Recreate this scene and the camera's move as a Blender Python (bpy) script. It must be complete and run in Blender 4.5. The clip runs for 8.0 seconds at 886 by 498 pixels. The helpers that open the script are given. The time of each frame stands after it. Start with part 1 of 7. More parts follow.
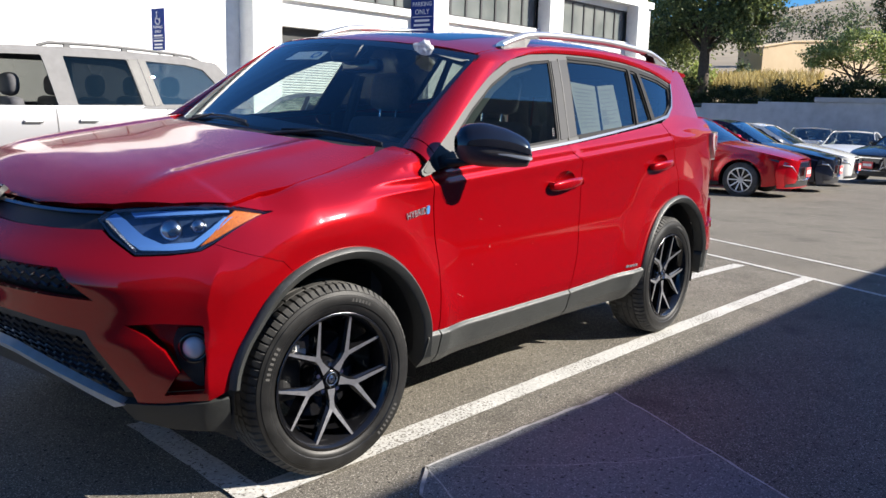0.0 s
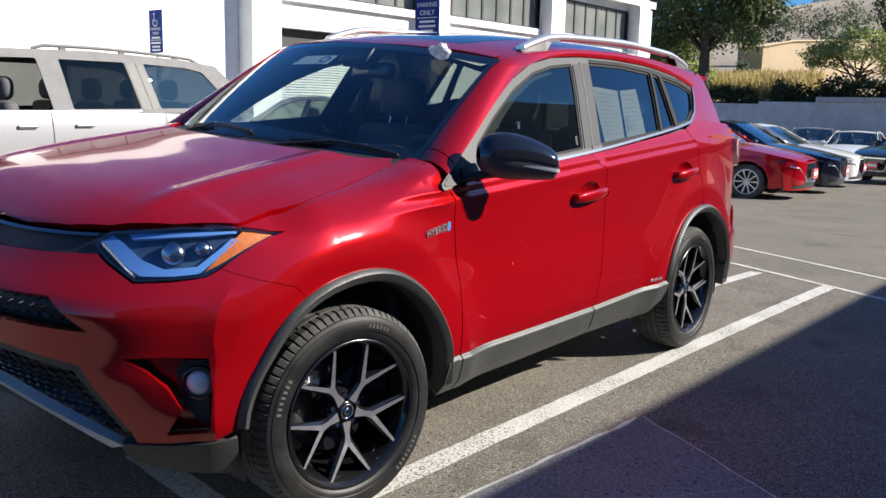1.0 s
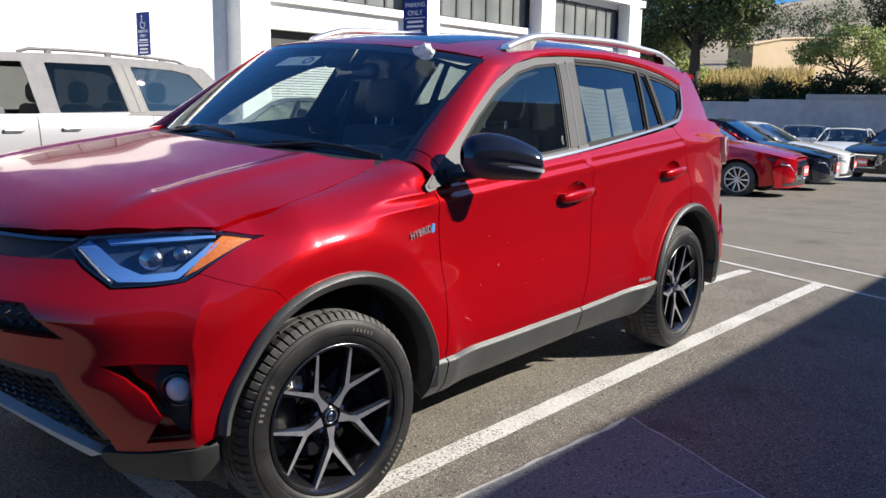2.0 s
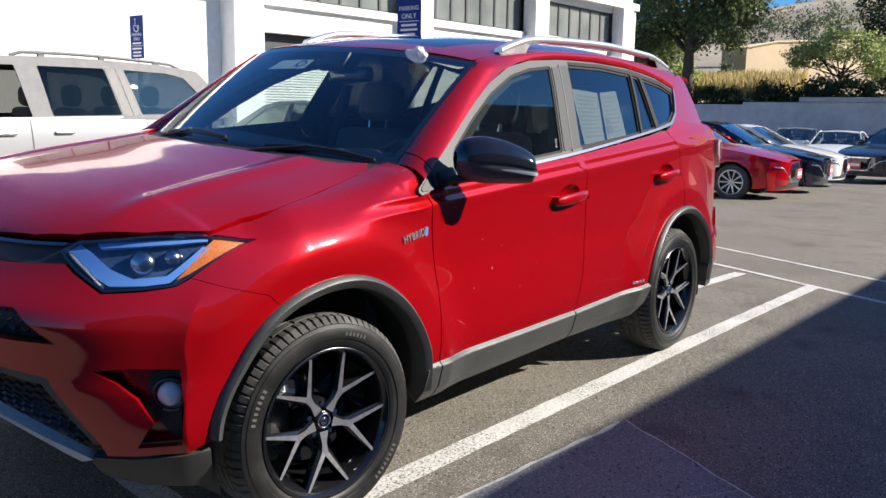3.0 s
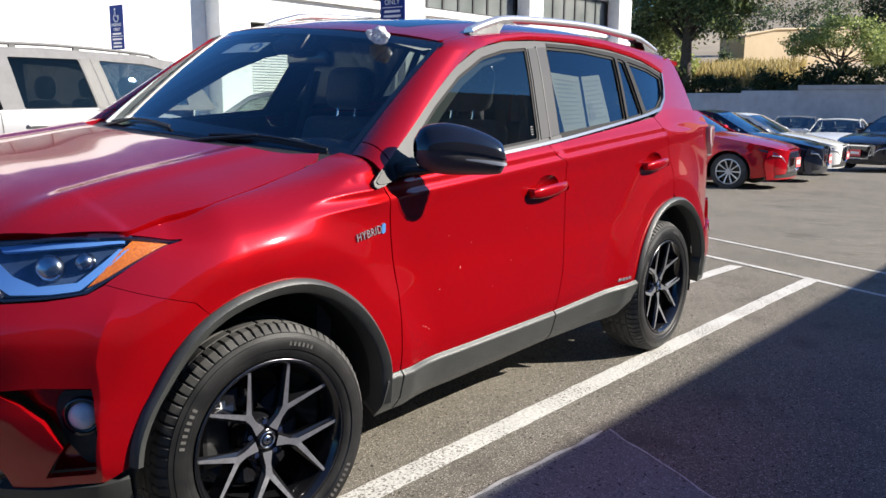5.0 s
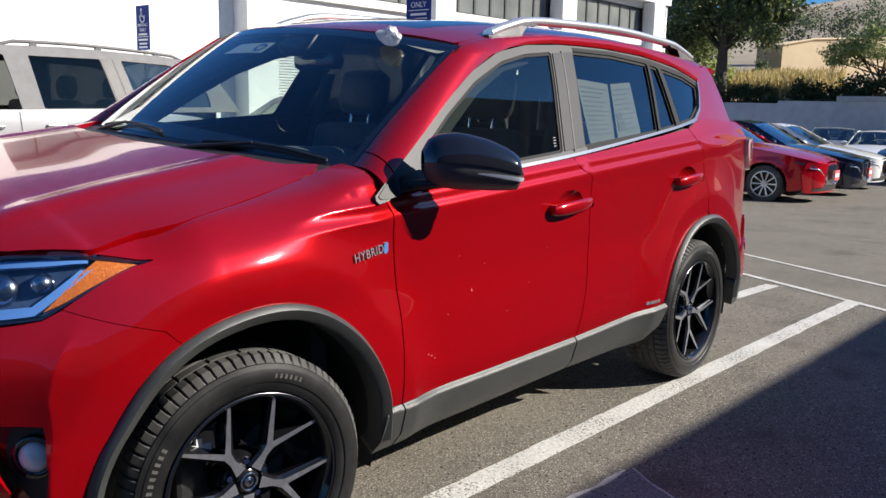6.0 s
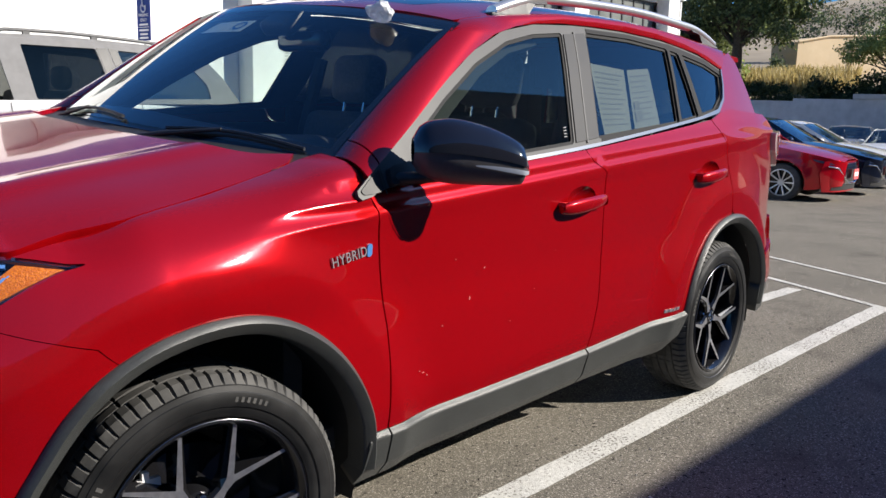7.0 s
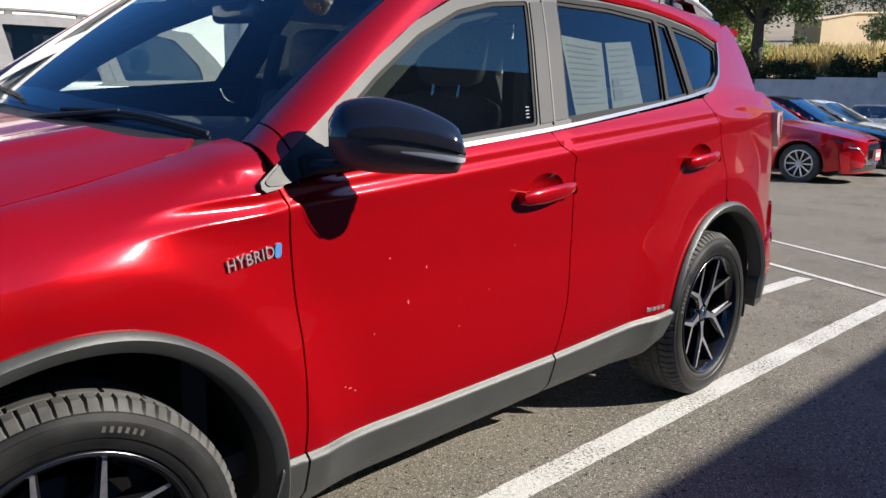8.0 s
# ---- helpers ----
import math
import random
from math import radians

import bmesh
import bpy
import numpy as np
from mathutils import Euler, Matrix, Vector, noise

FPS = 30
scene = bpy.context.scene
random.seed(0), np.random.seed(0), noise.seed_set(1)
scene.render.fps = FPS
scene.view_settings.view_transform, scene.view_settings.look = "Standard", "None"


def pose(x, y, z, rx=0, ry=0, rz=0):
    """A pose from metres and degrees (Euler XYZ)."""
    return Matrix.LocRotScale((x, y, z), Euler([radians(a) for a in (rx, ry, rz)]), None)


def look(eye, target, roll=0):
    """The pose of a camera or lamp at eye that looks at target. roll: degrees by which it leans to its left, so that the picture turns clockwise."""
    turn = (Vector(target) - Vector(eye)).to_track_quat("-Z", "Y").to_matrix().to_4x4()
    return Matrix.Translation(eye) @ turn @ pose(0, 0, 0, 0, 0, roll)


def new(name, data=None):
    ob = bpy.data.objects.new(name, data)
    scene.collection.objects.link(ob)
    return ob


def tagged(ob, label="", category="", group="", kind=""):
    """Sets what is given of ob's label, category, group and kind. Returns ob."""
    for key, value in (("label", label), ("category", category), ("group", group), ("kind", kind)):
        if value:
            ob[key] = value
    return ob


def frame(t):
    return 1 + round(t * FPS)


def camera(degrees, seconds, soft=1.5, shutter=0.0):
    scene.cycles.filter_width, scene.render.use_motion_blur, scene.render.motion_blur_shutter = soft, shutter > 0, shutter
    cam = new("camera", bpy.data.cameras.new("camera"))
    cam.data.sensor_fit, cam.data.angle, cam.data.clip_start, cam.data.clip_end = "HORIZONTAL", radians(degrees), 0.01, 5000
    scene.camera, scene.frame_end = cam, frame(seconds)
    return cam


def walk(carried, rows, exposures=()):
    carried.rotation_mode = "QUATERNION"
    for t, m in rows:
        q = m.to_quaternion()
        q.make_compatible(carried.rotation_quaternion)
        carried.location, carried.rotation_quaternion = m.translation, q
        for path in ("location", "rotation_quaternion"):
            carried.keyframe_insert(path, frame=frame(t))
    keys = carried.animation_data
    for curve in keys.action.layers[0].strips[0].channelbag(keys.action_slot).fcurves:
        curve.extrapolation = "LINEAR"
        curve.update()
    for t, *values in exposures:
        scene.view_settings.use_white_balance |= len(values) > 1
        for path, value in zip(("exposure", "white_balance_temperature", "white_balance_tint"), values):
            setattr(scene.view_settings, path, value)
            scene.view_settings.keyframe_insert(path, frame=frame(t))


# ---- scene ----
cam = camera(54.5, 8.0)
PATH = [
    (0, (-2.036, -2.958, 1.309), (-0.497, -1.725, 0.973), 1.5),
    (0.5, (-1.948, -2.841, 1.325), (-0.408, -1.609, 0.989), 1.6),
    (1, (-1.905, -2.743, 1.335), (-0.364, -1.514, 1.0), 1.3),
    (1.5, (-1.878, -2.748, 1.336), (-0.331, -1.525, 1.0), 1.0),
    (3, (-1.854, -2.749, 1.337), (-0.295, -1.541, 1.01), 0.8),
    (3.5, (-1.859, -2.733, 1.329), (-0.293, -1.533, 1.002), 0.8),
    (4, (-1.846, -2.711, 1.313), (-0.269, -1.528, 0.979), 0.8),
    (4.5, (-1.718, -2.689, 1.298), (-0.142, -1.507, 0.953), 0.7),
    (4.7, (-1.65, -2.688, 1.306), (-0.08, -1.498, 0.959), 0.5),
    (6, (-1.31, -2.567, 1.32), (0.206, -1.307, 0.985), 1.2),
    (6.5, (-1.205, -2.46, 1.316), (0.3, -1.188, 0.979), 1.7),
    (7, (-1.036, -2.398, 1.283), (0.464, -1.12, 0.94), 1.5),
    (7.5, (-0.804, -2.378, 1.285), (0.688, -1.094, 0.931), 1.5),
    (8, (-0.662, -2.362, 1.275), (0.802, -1.055, 0.889), 1.2),
]
walk(cam, [(t, look(eye, target, roll)) for t, eye, target, roll in PATH],
     [(0, 1.28), (0.5, 1.18), (1.5, 1.14), (3, 1.22), (3.5, 1.16), (4.5, 1.29), (6, 0.97), (6.5, 0.92), (7, 0.96), (7.5, 0.98), (8, 1.1)])

# ---- world, sun, exposure ----
SUN = Vector((0.60, -0.77, 0.56)).normalized()
sun_el = math.asin(SUN.z)
sun_az = math.atan2(SUN.x, SUN.y)
world = bpy.data.worlds.new("sky")
scene.world = world
world.use_nodes = True
_wn = world.node_tree.nodes
_sky = _wn.new("ShaderNodeTexSky")
_sky.sky_type, _sky.sun_disc = "NISHITA", False
_sky.sun_elevation, _sky.sun_rotation = sun_el, sun_az
_sky.air_density, _sky.dust_density, _sky.ozone_density = 1.0, 0.6, 1.5
_tint = _wn.new("ShaderNodeMix")
_tint.data_type, _tint.blend_type = "RGBA", "MULTIPLY"
_tint.inputs["Factor"].default_value = 1.0
_tint.inputs[7].default_value = (0.34, 0.82, 1.46, 1)
world.node_tree.links.new(_sky.outputs[0], _tint.inputs[6])
world.node_tree.links.new(_tint.outputs[2], _wn["Background"].inputs[0])
_wn["Background"].inputs[1].default_value = 0.046
_sd = bpy.data.lights.new("sun", "SUN")
_sd.energy, _sd.angle, _sd.color = 5.0, radians(0.25), (1.0, 0.93, 0.83)
sun = new("sun", _sd)
sun.matrix_world = look(SUN * 60, (0, 0, 0))


# ---- materials ----
def material(name, color, rough=0.5, metal=0.0, **more):
    m = bpy.data.materials.new(name)
    m.use_nodes = True
    b = m.node_tree.nodes["Principled BSDF"]
    b.inputs["Base Color"].default_value = (*color, 1)
    b.inputs["Roughness"].default_value = rough
    b.inputs["Metallic"].default_value = metal
    for k, v in more.items():
        b.inputs[k.replace("_", " ")].default_value = v
    return m


def nodes_of(m):
    t = m.node_tree
    return t, t.nodes["Principled BSDF"]


def mottled(name, dark, light, scale, rough=0.8, detail=6, bump=0.0, bump_scale=60.0, second=0.0, second_scale=2.0, metal=0.0, rough_var=0.1):
    """A two-scale noise colour with relief."""
    m = material(name, dark, rough, metal)
    t, b = nodes_of(m)
    co = t.nodes.new("ShaderNodeTexCoord")
    n1 = t.nodes.new("ShaderNodeTexNoise")
    n1.inputs["Scale"].default_value, n1.inputs["Detail"].default_value = scale, detail
    ramp = t.nodes.new("ShaderNodeValToRGB")
    ramp.color_ramp.elements[0].position, ramp.color_ramp.elements[1].position = 0.32, 0.68
    ramp.color_ramp.elements[0].color, ramp.color_ramp.elements[1].color = (*dark, 1), (*light, 1)
    t.links.new(co.outputs["Object"], n1.inputs["Vector"])
    t.links.new(n1.outputs["Fac"], ramp.inputs["Fac"])
    out = ramp.outputs["Color"]
    if second:
        n2 = t.nodes.new("ShaderNodeTexNoise")
        n2.inputs["Scale"].default_value, n2.inputs["Detail"].default_value = second_scale, 5
        mr = t.nodes.new("ShaderNodeMapRange")
        mr.inputs[1].default_value, mr.inputs[2].default_value = 0.3, 0.7
        mr.inputs[3].default_value, mr.inputs[4].default_value = 1 - second, 1 + second
        mx = t.nodes.new("ShaderNodeMix")
        mx.data_type, mx.blend_type = "RGBA", "MULTIPLY"
        mx.inputs["Factor"].default_value = 1.0
        t.links.new(co.outputs["Object"], n2.inputs["Vector"])
        t.links.new(n2.outputs["Fac"], mr.inputs[0])
        t.links.new(out, mx.inputs[6])
        t.links.new(mr.outputs[0], mx.inputs[7])
        out = mx.outputs[2]
    t.links.new(out, b.inputs["Base Color"])
    if rough_var:
        rr = t.nodes.new("ShaderNodeMapRange")
        rr.inputs[3].default_value, rr.inputs[4].default_value = rough - rough_var, min(1.0, rough + rough_var)
        t.links.new(n1.outputs["Fac"], rr.inputs[0])
        t.links.new(rr.outputs[0], b.inputs["Roughness"])
    if bump:
        nb = t.nodes.new("ShaderNodeTexNoise")
        nb.inputs["Scale"].default_value, nb.inputs["Detail"].default_value = bump_scale, 4
        bp = t.nodes.new("ShaderNodeBump")
        bp.inputs["Strength"].default_value, bp.inputs["Distance"].default_value = bump, 0.01
        t.links.new(co.outputs["Object"], nb.inputs["Vector"])
        t.links.new(nb.outputs["Fac"], bp.inputs["Height"])
        t.links.new(bp.outputs["Normal"], b.inputs["Normal"])
    return m


def car_paint(name, color, flake=0.25, metal=0.5):
    """Metallic base under clear coat, with fine flake and faint dust."""
    m = material(name, color, 0.27, metal, Coat_Weight=1.0, Coat_Roughness=0.01, Coat_IOR=1.62, Specular_IOR_Level=0.1, Specular_Tint=(*[min(1.0, 0.05 + 1.6 * c) for c in color], 1))
    t, b = nodes_of(m)
    co = t.nodes.new("ShaderNodeTexCoord")
    v = t.nodes.new("ShaderNodeTexVoronoi")
    v.inputs["Scale"].default_value = 1500.0
    mr = t.nodes.new("ShaderNodeMapRange")
    mr.inputs[3].default_value, mr.inputs[4].default_value = 1 - flake, 1 + flake
    sp = t.nodes.new("ShaderNodeSeparateColor")
    mx = t.nodes.new("ShaderNodeMix")
    mx.data_type, mx.blend_type = "RGBA", "MULTIPLY"
    mx.inputs["Factor"].default_value = 1.0
    mx.inputs[6].default_value = (*color, 1)
    t.links.new(co.outputs["Object"], v.inputs["Vector"])
    t.links.new(v.outputs["Color"], sp.inputs[0])
    t.links.new(sp.outputs[0], mr.inputs[0])
    t.links.new(mr.outputs[0], mx.inputs[7])
    t.links.new(mx.outputs[2], b.inputs["Base Color"])
    # a clear lacquer with scattered dust specks that scatter the gloss, thicker in places
    n = t.nodes.new("ShaderNodeTexNoise")
    n.inputs["Scale"].default_value, n.inputs["Detail"].default_value = 7.0, 8
    add = t.nodes.new("ShaderNodeMath")
    add.operation = "MULTIPLY_ADD"
    add.inputs[1].default_value = 0.5
    r2 = t.nodes.new("ShaderNodeMapRange")
    r2.inputs[1].default_value, r2.inputs[2].default_value = 1.02, 1.10
    r2.inputs[3].default_value, r2.inputs[4].default_value = 0.030, 0.115
    t.links.new(co.outputs["Object"], n.inputs["Vector"])
    t.links.new(n.outputs["Fac"], add.inputs[0])
    t.links.new(sp.outputs[1], add.inputs[2])
    t.links.new(add.outputs[0], r2.inputs[0])
    t.links.new(r2.outputs[0], b.inputs["Coat Roughness"])
    return m


def glass(name, tint, gloss=1.0, rough=0.0, base=0.08):
    """A thin pane: tinted see-through with a mirror gloss that grows at grazing angles."""
    m = bpy.data.materials.new(name)
    m.use_nodes = True
    t = m.node_tree
    t.nodes.remove(t.nodes["Principled BSDF"])
    tr = t.nodes.new("ShaderNodeBsdfTransparent")
    tr.inputs[0].default_value = (*tint, 1)
    gl = t.nodes.new("ShaderNodeBsdfGlossy")
    gl.inputs["Color"].default_value = (gloss, gloss, gloss, 1)
    gl.inputs["Roughness"].default_value = rough
    lw = t.nodes.new("ShaderNodeLayerWeight")
    lw.inputs[0].default_value = 0.5
    pw = t.nodes.new("ShaderNodeMath")
    pw.operation = "POWER"
    pw.inputs[1].default_value = 4.0
    fr = t.nodes.new("ShaderNodeMapRange")
    fr.inputs[3].default_value, fr.inputs[4].default_value = base, 1.0
    t.links.new(lw.outputs["Facing"], pw.inputs[0])
    t.links.new(pw.outputs[0], fr.inputs[0])
    mx = t.nodes.new("ShaderNodeMixShader")
    t.links.new(fr.outputs[0], mx.inputs[0])
    t.links.new(tr.outputs[0], mx.inputs[1])
    t.links.new(gl.outputs[0], mx.inputs[2])
    t.links.new(mx.outputs[0], t.nodes["Material Output"].inputs[0])
    return m


RED = car_paint("red_metallic_paint", (0.295, 0.0014, 0.0036), 0.16, 0.34)
DARK_RED = car_paint("deep_red_paint", (0.55, 0.004, 0.014))
NAVY = car_paint("dark_navy_paint", (0.012, 0.016, 0.032))
WHITE_PAINT = car_paint("white_paint", (0.75, 0.75, 0.73), 0.05, 0.0)
GREY_PAINT = car_paint("dark_grey_paint", (0.035, 0.037, 0.045))
SILVER_PAINT = car_paint("silver_paint", (0.45, 0.46, 0.47))
BLACK_GLOSS = material("gloss_black", (0.008, 0.008, 0.012), 0.08, Coat_Weight=0.6)
CLADDING = mottled("grey_textured_plastic", (0.031, 0.033, 0.032), (0.039, 0.041, 0.040), 200, 0.42, bump=0.15, bump_scale=900, second=0.12, second_scale=9)
BLACK_PLASTIC = mottled("black_plastic", (0.012, 0.012, 0.013), (0.022, 0.022, 0.023), 60, 0.5, bump=0.1, bump_scale=700)
CHROME = material("chrome", (0.85, 0.86, 0.88), 0.08, 1.0)
SATIN = material("satin_aluminium", (0.72, 0.73, 0.75), 0.25, 1.0)
RUBBER = mottled("dusty_tread_rubber", (0.040, 0.039, 0.037), (0.080, 0.078, 0.074), 25, 0.8, bump=0.10, bump_scale=500, second=0.2, second_scale=8)
SIDEWALL = mottled("tyre_sidewall_rubber", (0.006, 0.006, 0.006), (0.016, 0.0158, 0.0155), 14, 0.42, bump=0.05, bump_scale=500, second=0.35, second_scale=5)
RIM_BLACK = material("gloss_black_rim", (0.012, 0.012, 0.014), 0.15, 0.3, Coat_Weight=0.5)
DARK = mottled("dark_interior_trim", (0.032, 0.033, 0.037), (0.044, 0.045, 0.050), 40, 0.65, bump=0.08, bump_scale=500)
SEAT = mottled("black_seat_cloth", (0.060, 0.061, 0.068), (0.10, 0.10, 0.11), 80, 0.75, bump=0.2, bump_scale=300)
GLASS_WS = glass("windscreen_glass", (0.82, 0.90, 0.87), base=0.09)
GLASS_FRONT = glass("front_door_glass", (0.72, 0.80, 0.77), base=0.12)
GLASS_DARK = glass("privacy_glass", (0.36, 0.385, 0.36), base=0.06)
GLASS_LAMP = glass("lamp_lens", (0.92, 0.95, 0.97))


def asphalt(name, dark, light, stones, oil=0.0):
    """Worn asphalt: fine aggregate in three tones, sunk dark pits, broad drift and a few oily stains."""
    m = mottled(name, dark, light, 190, 0.86, detail=3, bump=0.34, bump_scale=230, second=0.16, second_scale=0.8)
    t, b = nodes_of(m)
    co = t.nodes.new("ShaderNodeTexCoord")
    src = b.inputs["Base Color"].links[0].from_socket
    for scale, lo, hi, col in ((150.0, 0.585, 0.64, stones), (55.0, 0.63, 0.68, [c * 0.35 for c in dark]), (2.6, 0.56, 0.78, [c * 0.80 for c in dark] if oil else None)):
        if col is None:
            continue
        n = t.nodes.new("ShaderNodeTexNoise")
        n.inputs["Scale"].default_value, n.inputs["Detail"].default_value = scale, 2
        r = t.nodes.new("ShaderNodeMapRange")
        r.inputs[1].default_value, r.inputs[2].default_value = lo, hi
        if scale < 10:
            r.inputs[4].default_value = oil
        mx = t.nodes.new("ShaderNodeMix")
        mx.data_type = "RGBA"
        mx.inputs[7].default_value = (*col, 1)
        t.links.new(co.outputs["Object"], n.inputs["Vector"])
        t.links.new(n.outputs["Fac"], r.inputs[0])
        t.links.new(r.outputs[0], mx.inputs[0])
        t.links.new(src, mx.inputs[6])
        src = mx.outputs[2]
    t.links.new(src, b.inputs["Base Color"])
    b.inputs["Specular IOR Level"].default_value = 0.2
    return m


def line_paint(name, paint_dark, paint_light, under):
    """Road paint rubbed through to the aggregate in specks and in larger worn places."""
    m = mottled(name, paint_dark, paint_light, 60, 0.8, bump=0.35, bump_scale=230, second=0.10, second_scale=4)
    t, b = nodes_of(m)
    co = t.nodes.new("ShaderNodeTexCoord")
    fine, broad = t.nodes.new("ShaderNodeTexNoise"), t.nodes.new("ShaderNodeTexNoise")
    fine.inputs["Scale"].default_value, fine.inputs["Detail"].default_value = 85.0, 4
    broad.inputs["Scale"].default_value, broad.inputs["Detail"].default_value = 3.0, 4
    add = t.nodes.new("ShaderNodeMath")
    add.operation = "MULTIPLY_ADD"
    add.inputs[1].default_value = 0.35
    r = t.nodes.new("ShaderNodeMapRange")
    r.inputs[1].default_value, r.inputs[2].default_value = 0.74, 0.80
    mx = t.nodes.new("ShaderNodeMix")
    mx.data_type = "RGBA"
    mx.inputs[7].default_value = (*under, 1)
    for n in (fine, broad):
        t.links.new(co.outputs["Object"], n.inputs["Vector"])
    t.links.new(broad.outputs["Fac"], add.inputs[0])
    t.links.new(fine.outputs["Fac"], add.inputs[2])
    t.links.new(add.outputs[0], r.inputs[0])
    t.links.new(r.outputs[0], mx.inputs[0])
    t.links.new(b.inputs["Base Color"].links[0].from_socket, mx.inputs[6])
    t.links.new(mx.outputs[2], b.inputs["Base Color"])
    return m


ASPHALT = asphalt("asphalt", (0.084, 0.076, 0.062), (0.184, 0.167, 0.139), (0.38, 0.35, 0.30), 0.6)
LINE_WHITE = line_paint("road_marking_paint", (0.44, 0.43, 0.40), (0.60, 0.59, 0.555), (0.17, 0.157, 0.135))
STUCCO = mottled("white_stucco", (0.74, 0.74, 0.72), (0.82, 0.82, 0.80), 8, 0.85, bump=0.3, bump_scale=40, second=0.05, second_scale=0.6)
SIGN_BLUE = material("blue_sign_face", (0.012, 0.04, 0.22), 0.7, Specular_IOR_Level=0.15)
SIGN_WHITE = material("white_sign_paint", (0.8, 0.8, 0.8), 0.5)
GALV = mottled("galvanised_steel", (0.35, 0.36, 0.37), (0.5, 0.5, 0.5), 20, 0.45, metal=0.8)


# ---- mesh helpers ----
def inset_loop(loop, d):
    """An outline moved inwards by d."""
    n = len(loop)
    area = sum(loop[i - 1][0] * loop[i][1] - loop[i][0] * loop[i - 1][1] for i in range(n))
    sg = 1 if area > 0 else -1
    out = []
    for i in range(n):
        a, p, c = Vector(loop[i - 1]), Vector(loop[i]), Vector(loop[(i + 1) % n])
        e0, e1 = (p - a).normalized(), (c - p).normalized()
        n0, n1 = Vector((-e0.y, e0.x)) * sg, Vector((-e1.y, e1.x)) * sg
        k = n0 + n1
        k = k.normalized() if k.length > 1e-6 else n0
        out.append(tuple(p + k * d / max(0.5, k.dot(n0))))
    return out


def fall(x):
    """The lot drains away gently behind the crossover."""
    x = min(x, 46.0)
    return -0.032 * ((x - 5) + math.sqrt((x - 5) ** 2 + 1)) / 2


def link_mesh(name, bm, mat, parent=None, label="", smooth=False, angle=None):
    me = bpy.data.meshes.new(name)
    bm.normal_update()
    bm.to_mesh(me)
    bm.free()
    for m in (mat if isinstance(mat, (list, tuple)) else [mat]):
        me.materials.append(m)
    if smooth:
        me.polygons.foreach_set("use_smooth", [True] * len(me.polygons))
        if angle is not None:
            me.set_sharp_from_angle(angle=radians(angle))
    ob = new(name, me)
    if parent is not None:
        ob.parent = parent
    if label:
        ob["label"] = label
    return ob


def part(name, bm, mat, parent, label="", smooth=False, angle=None):
    return link_mesh(name, bm, mat, parent, label, smooth, angle)


def thing(name, label, category, group="", kind="", at=None):
    ob = new(name)
    if at is not None:
        ob.matrix_world = at
    return tagged(ob, label, category, group, kind)


def box(bm, x0, x1, y0, y1, z0, z1, bevel=0.0):
    vs = [bm.verts.new(p) for p in ((x0, y0, z0), (x1, y0, z0), (x1, y1, z0), (x0, y1, z0), (x0, y0, z1), (x1, y0, z1), (x1, y1, z1), (x0, y1, z1))]
    fs = [bm.faces.new([vs[i] for i in f]) for f in ((3, 2, 1, 0), (4, 5, 6, 7), (0, 1, 5, 4), (1, 2, 6, 5), (2, 3, 7, 6), (3, 0, 4, 7))]
    if bevel:
        es = list({e for f in fs for e in f.edges})
        bmesh.ops.bevel(bm, geom=es, offset=bevel, segments=2, profile=0.5, affect="EDGES", clamp_overlap=True)
    return vs


def boxes(*dims, bevel=0.0):
    bm = bmesh.new()
    for d in dims:
        box(bm, *d, bevel=bevel)
    return bm


def lathe(bm, profile, seg=48, axis="y", centre=(0, 0, 0)):
    """Turn a (radius, along) profile round an axis."""
    rings = []
    for r, a in profile:
        ring = []
        for i in range(seg):
            c, s = math.cos(2 * math.pi * i / seg) * r, math.sin(2 * math.pi * i / seg) * r
            p = (c, a, s) if axis == "y" else ((a, c, s) if axis == "x" else (c, s, a))
            ring.append(bm.verts.new((p[0] + centre[0], p[1] + centre[1], p[2] + centre[2])))
        rings.append(ring)
    for r0, r1 in zip(rings, rings[1:]):
        for i in range(seg):
            j = (i + 1) % seg
            bm.faces.new((r0[i], r0[j], r1[j], r1[i]))
    return rings


def tube(bm, points, radius, seg=10, caps=True):
    """A round bar along points; radius a number or a list."""
    pts = [Vector(p) for p in points]
    rings = []
    up = Vector((0, 0, 1))
    for i, p in enumerate(pts):
        d = (pts[min(i + 1, len(pts) - 1)] - pts[max(i - 1, 0)]).normalized()
        a = d.cross(up)
        if a.length < 1e-3:
            a = d.cross(Vector((0, 1, 0)))
        a.normalize()
        b = d.cross(a).normalized()
        r = radius[i] if isinstance(radius, (list, tuple)) else radius
        rings.append([bm.verts.new(p + (a * math.cos(k * 2 * math.pi / seg) + b * math.sin(k * 2 * math.pi / seg)) * r) for k in range(seg)])
    for r0, r1 in zip(rings, rings[1:]):
        for i in range(seg):
            j = (i + 1) % seg
            bm.faces.new((r0[i], r0[j], r1[j], r1[i]))
    if caps:
        bm.faces.new(rings[0][::-1])
        bm.faces.new(rings[-1])


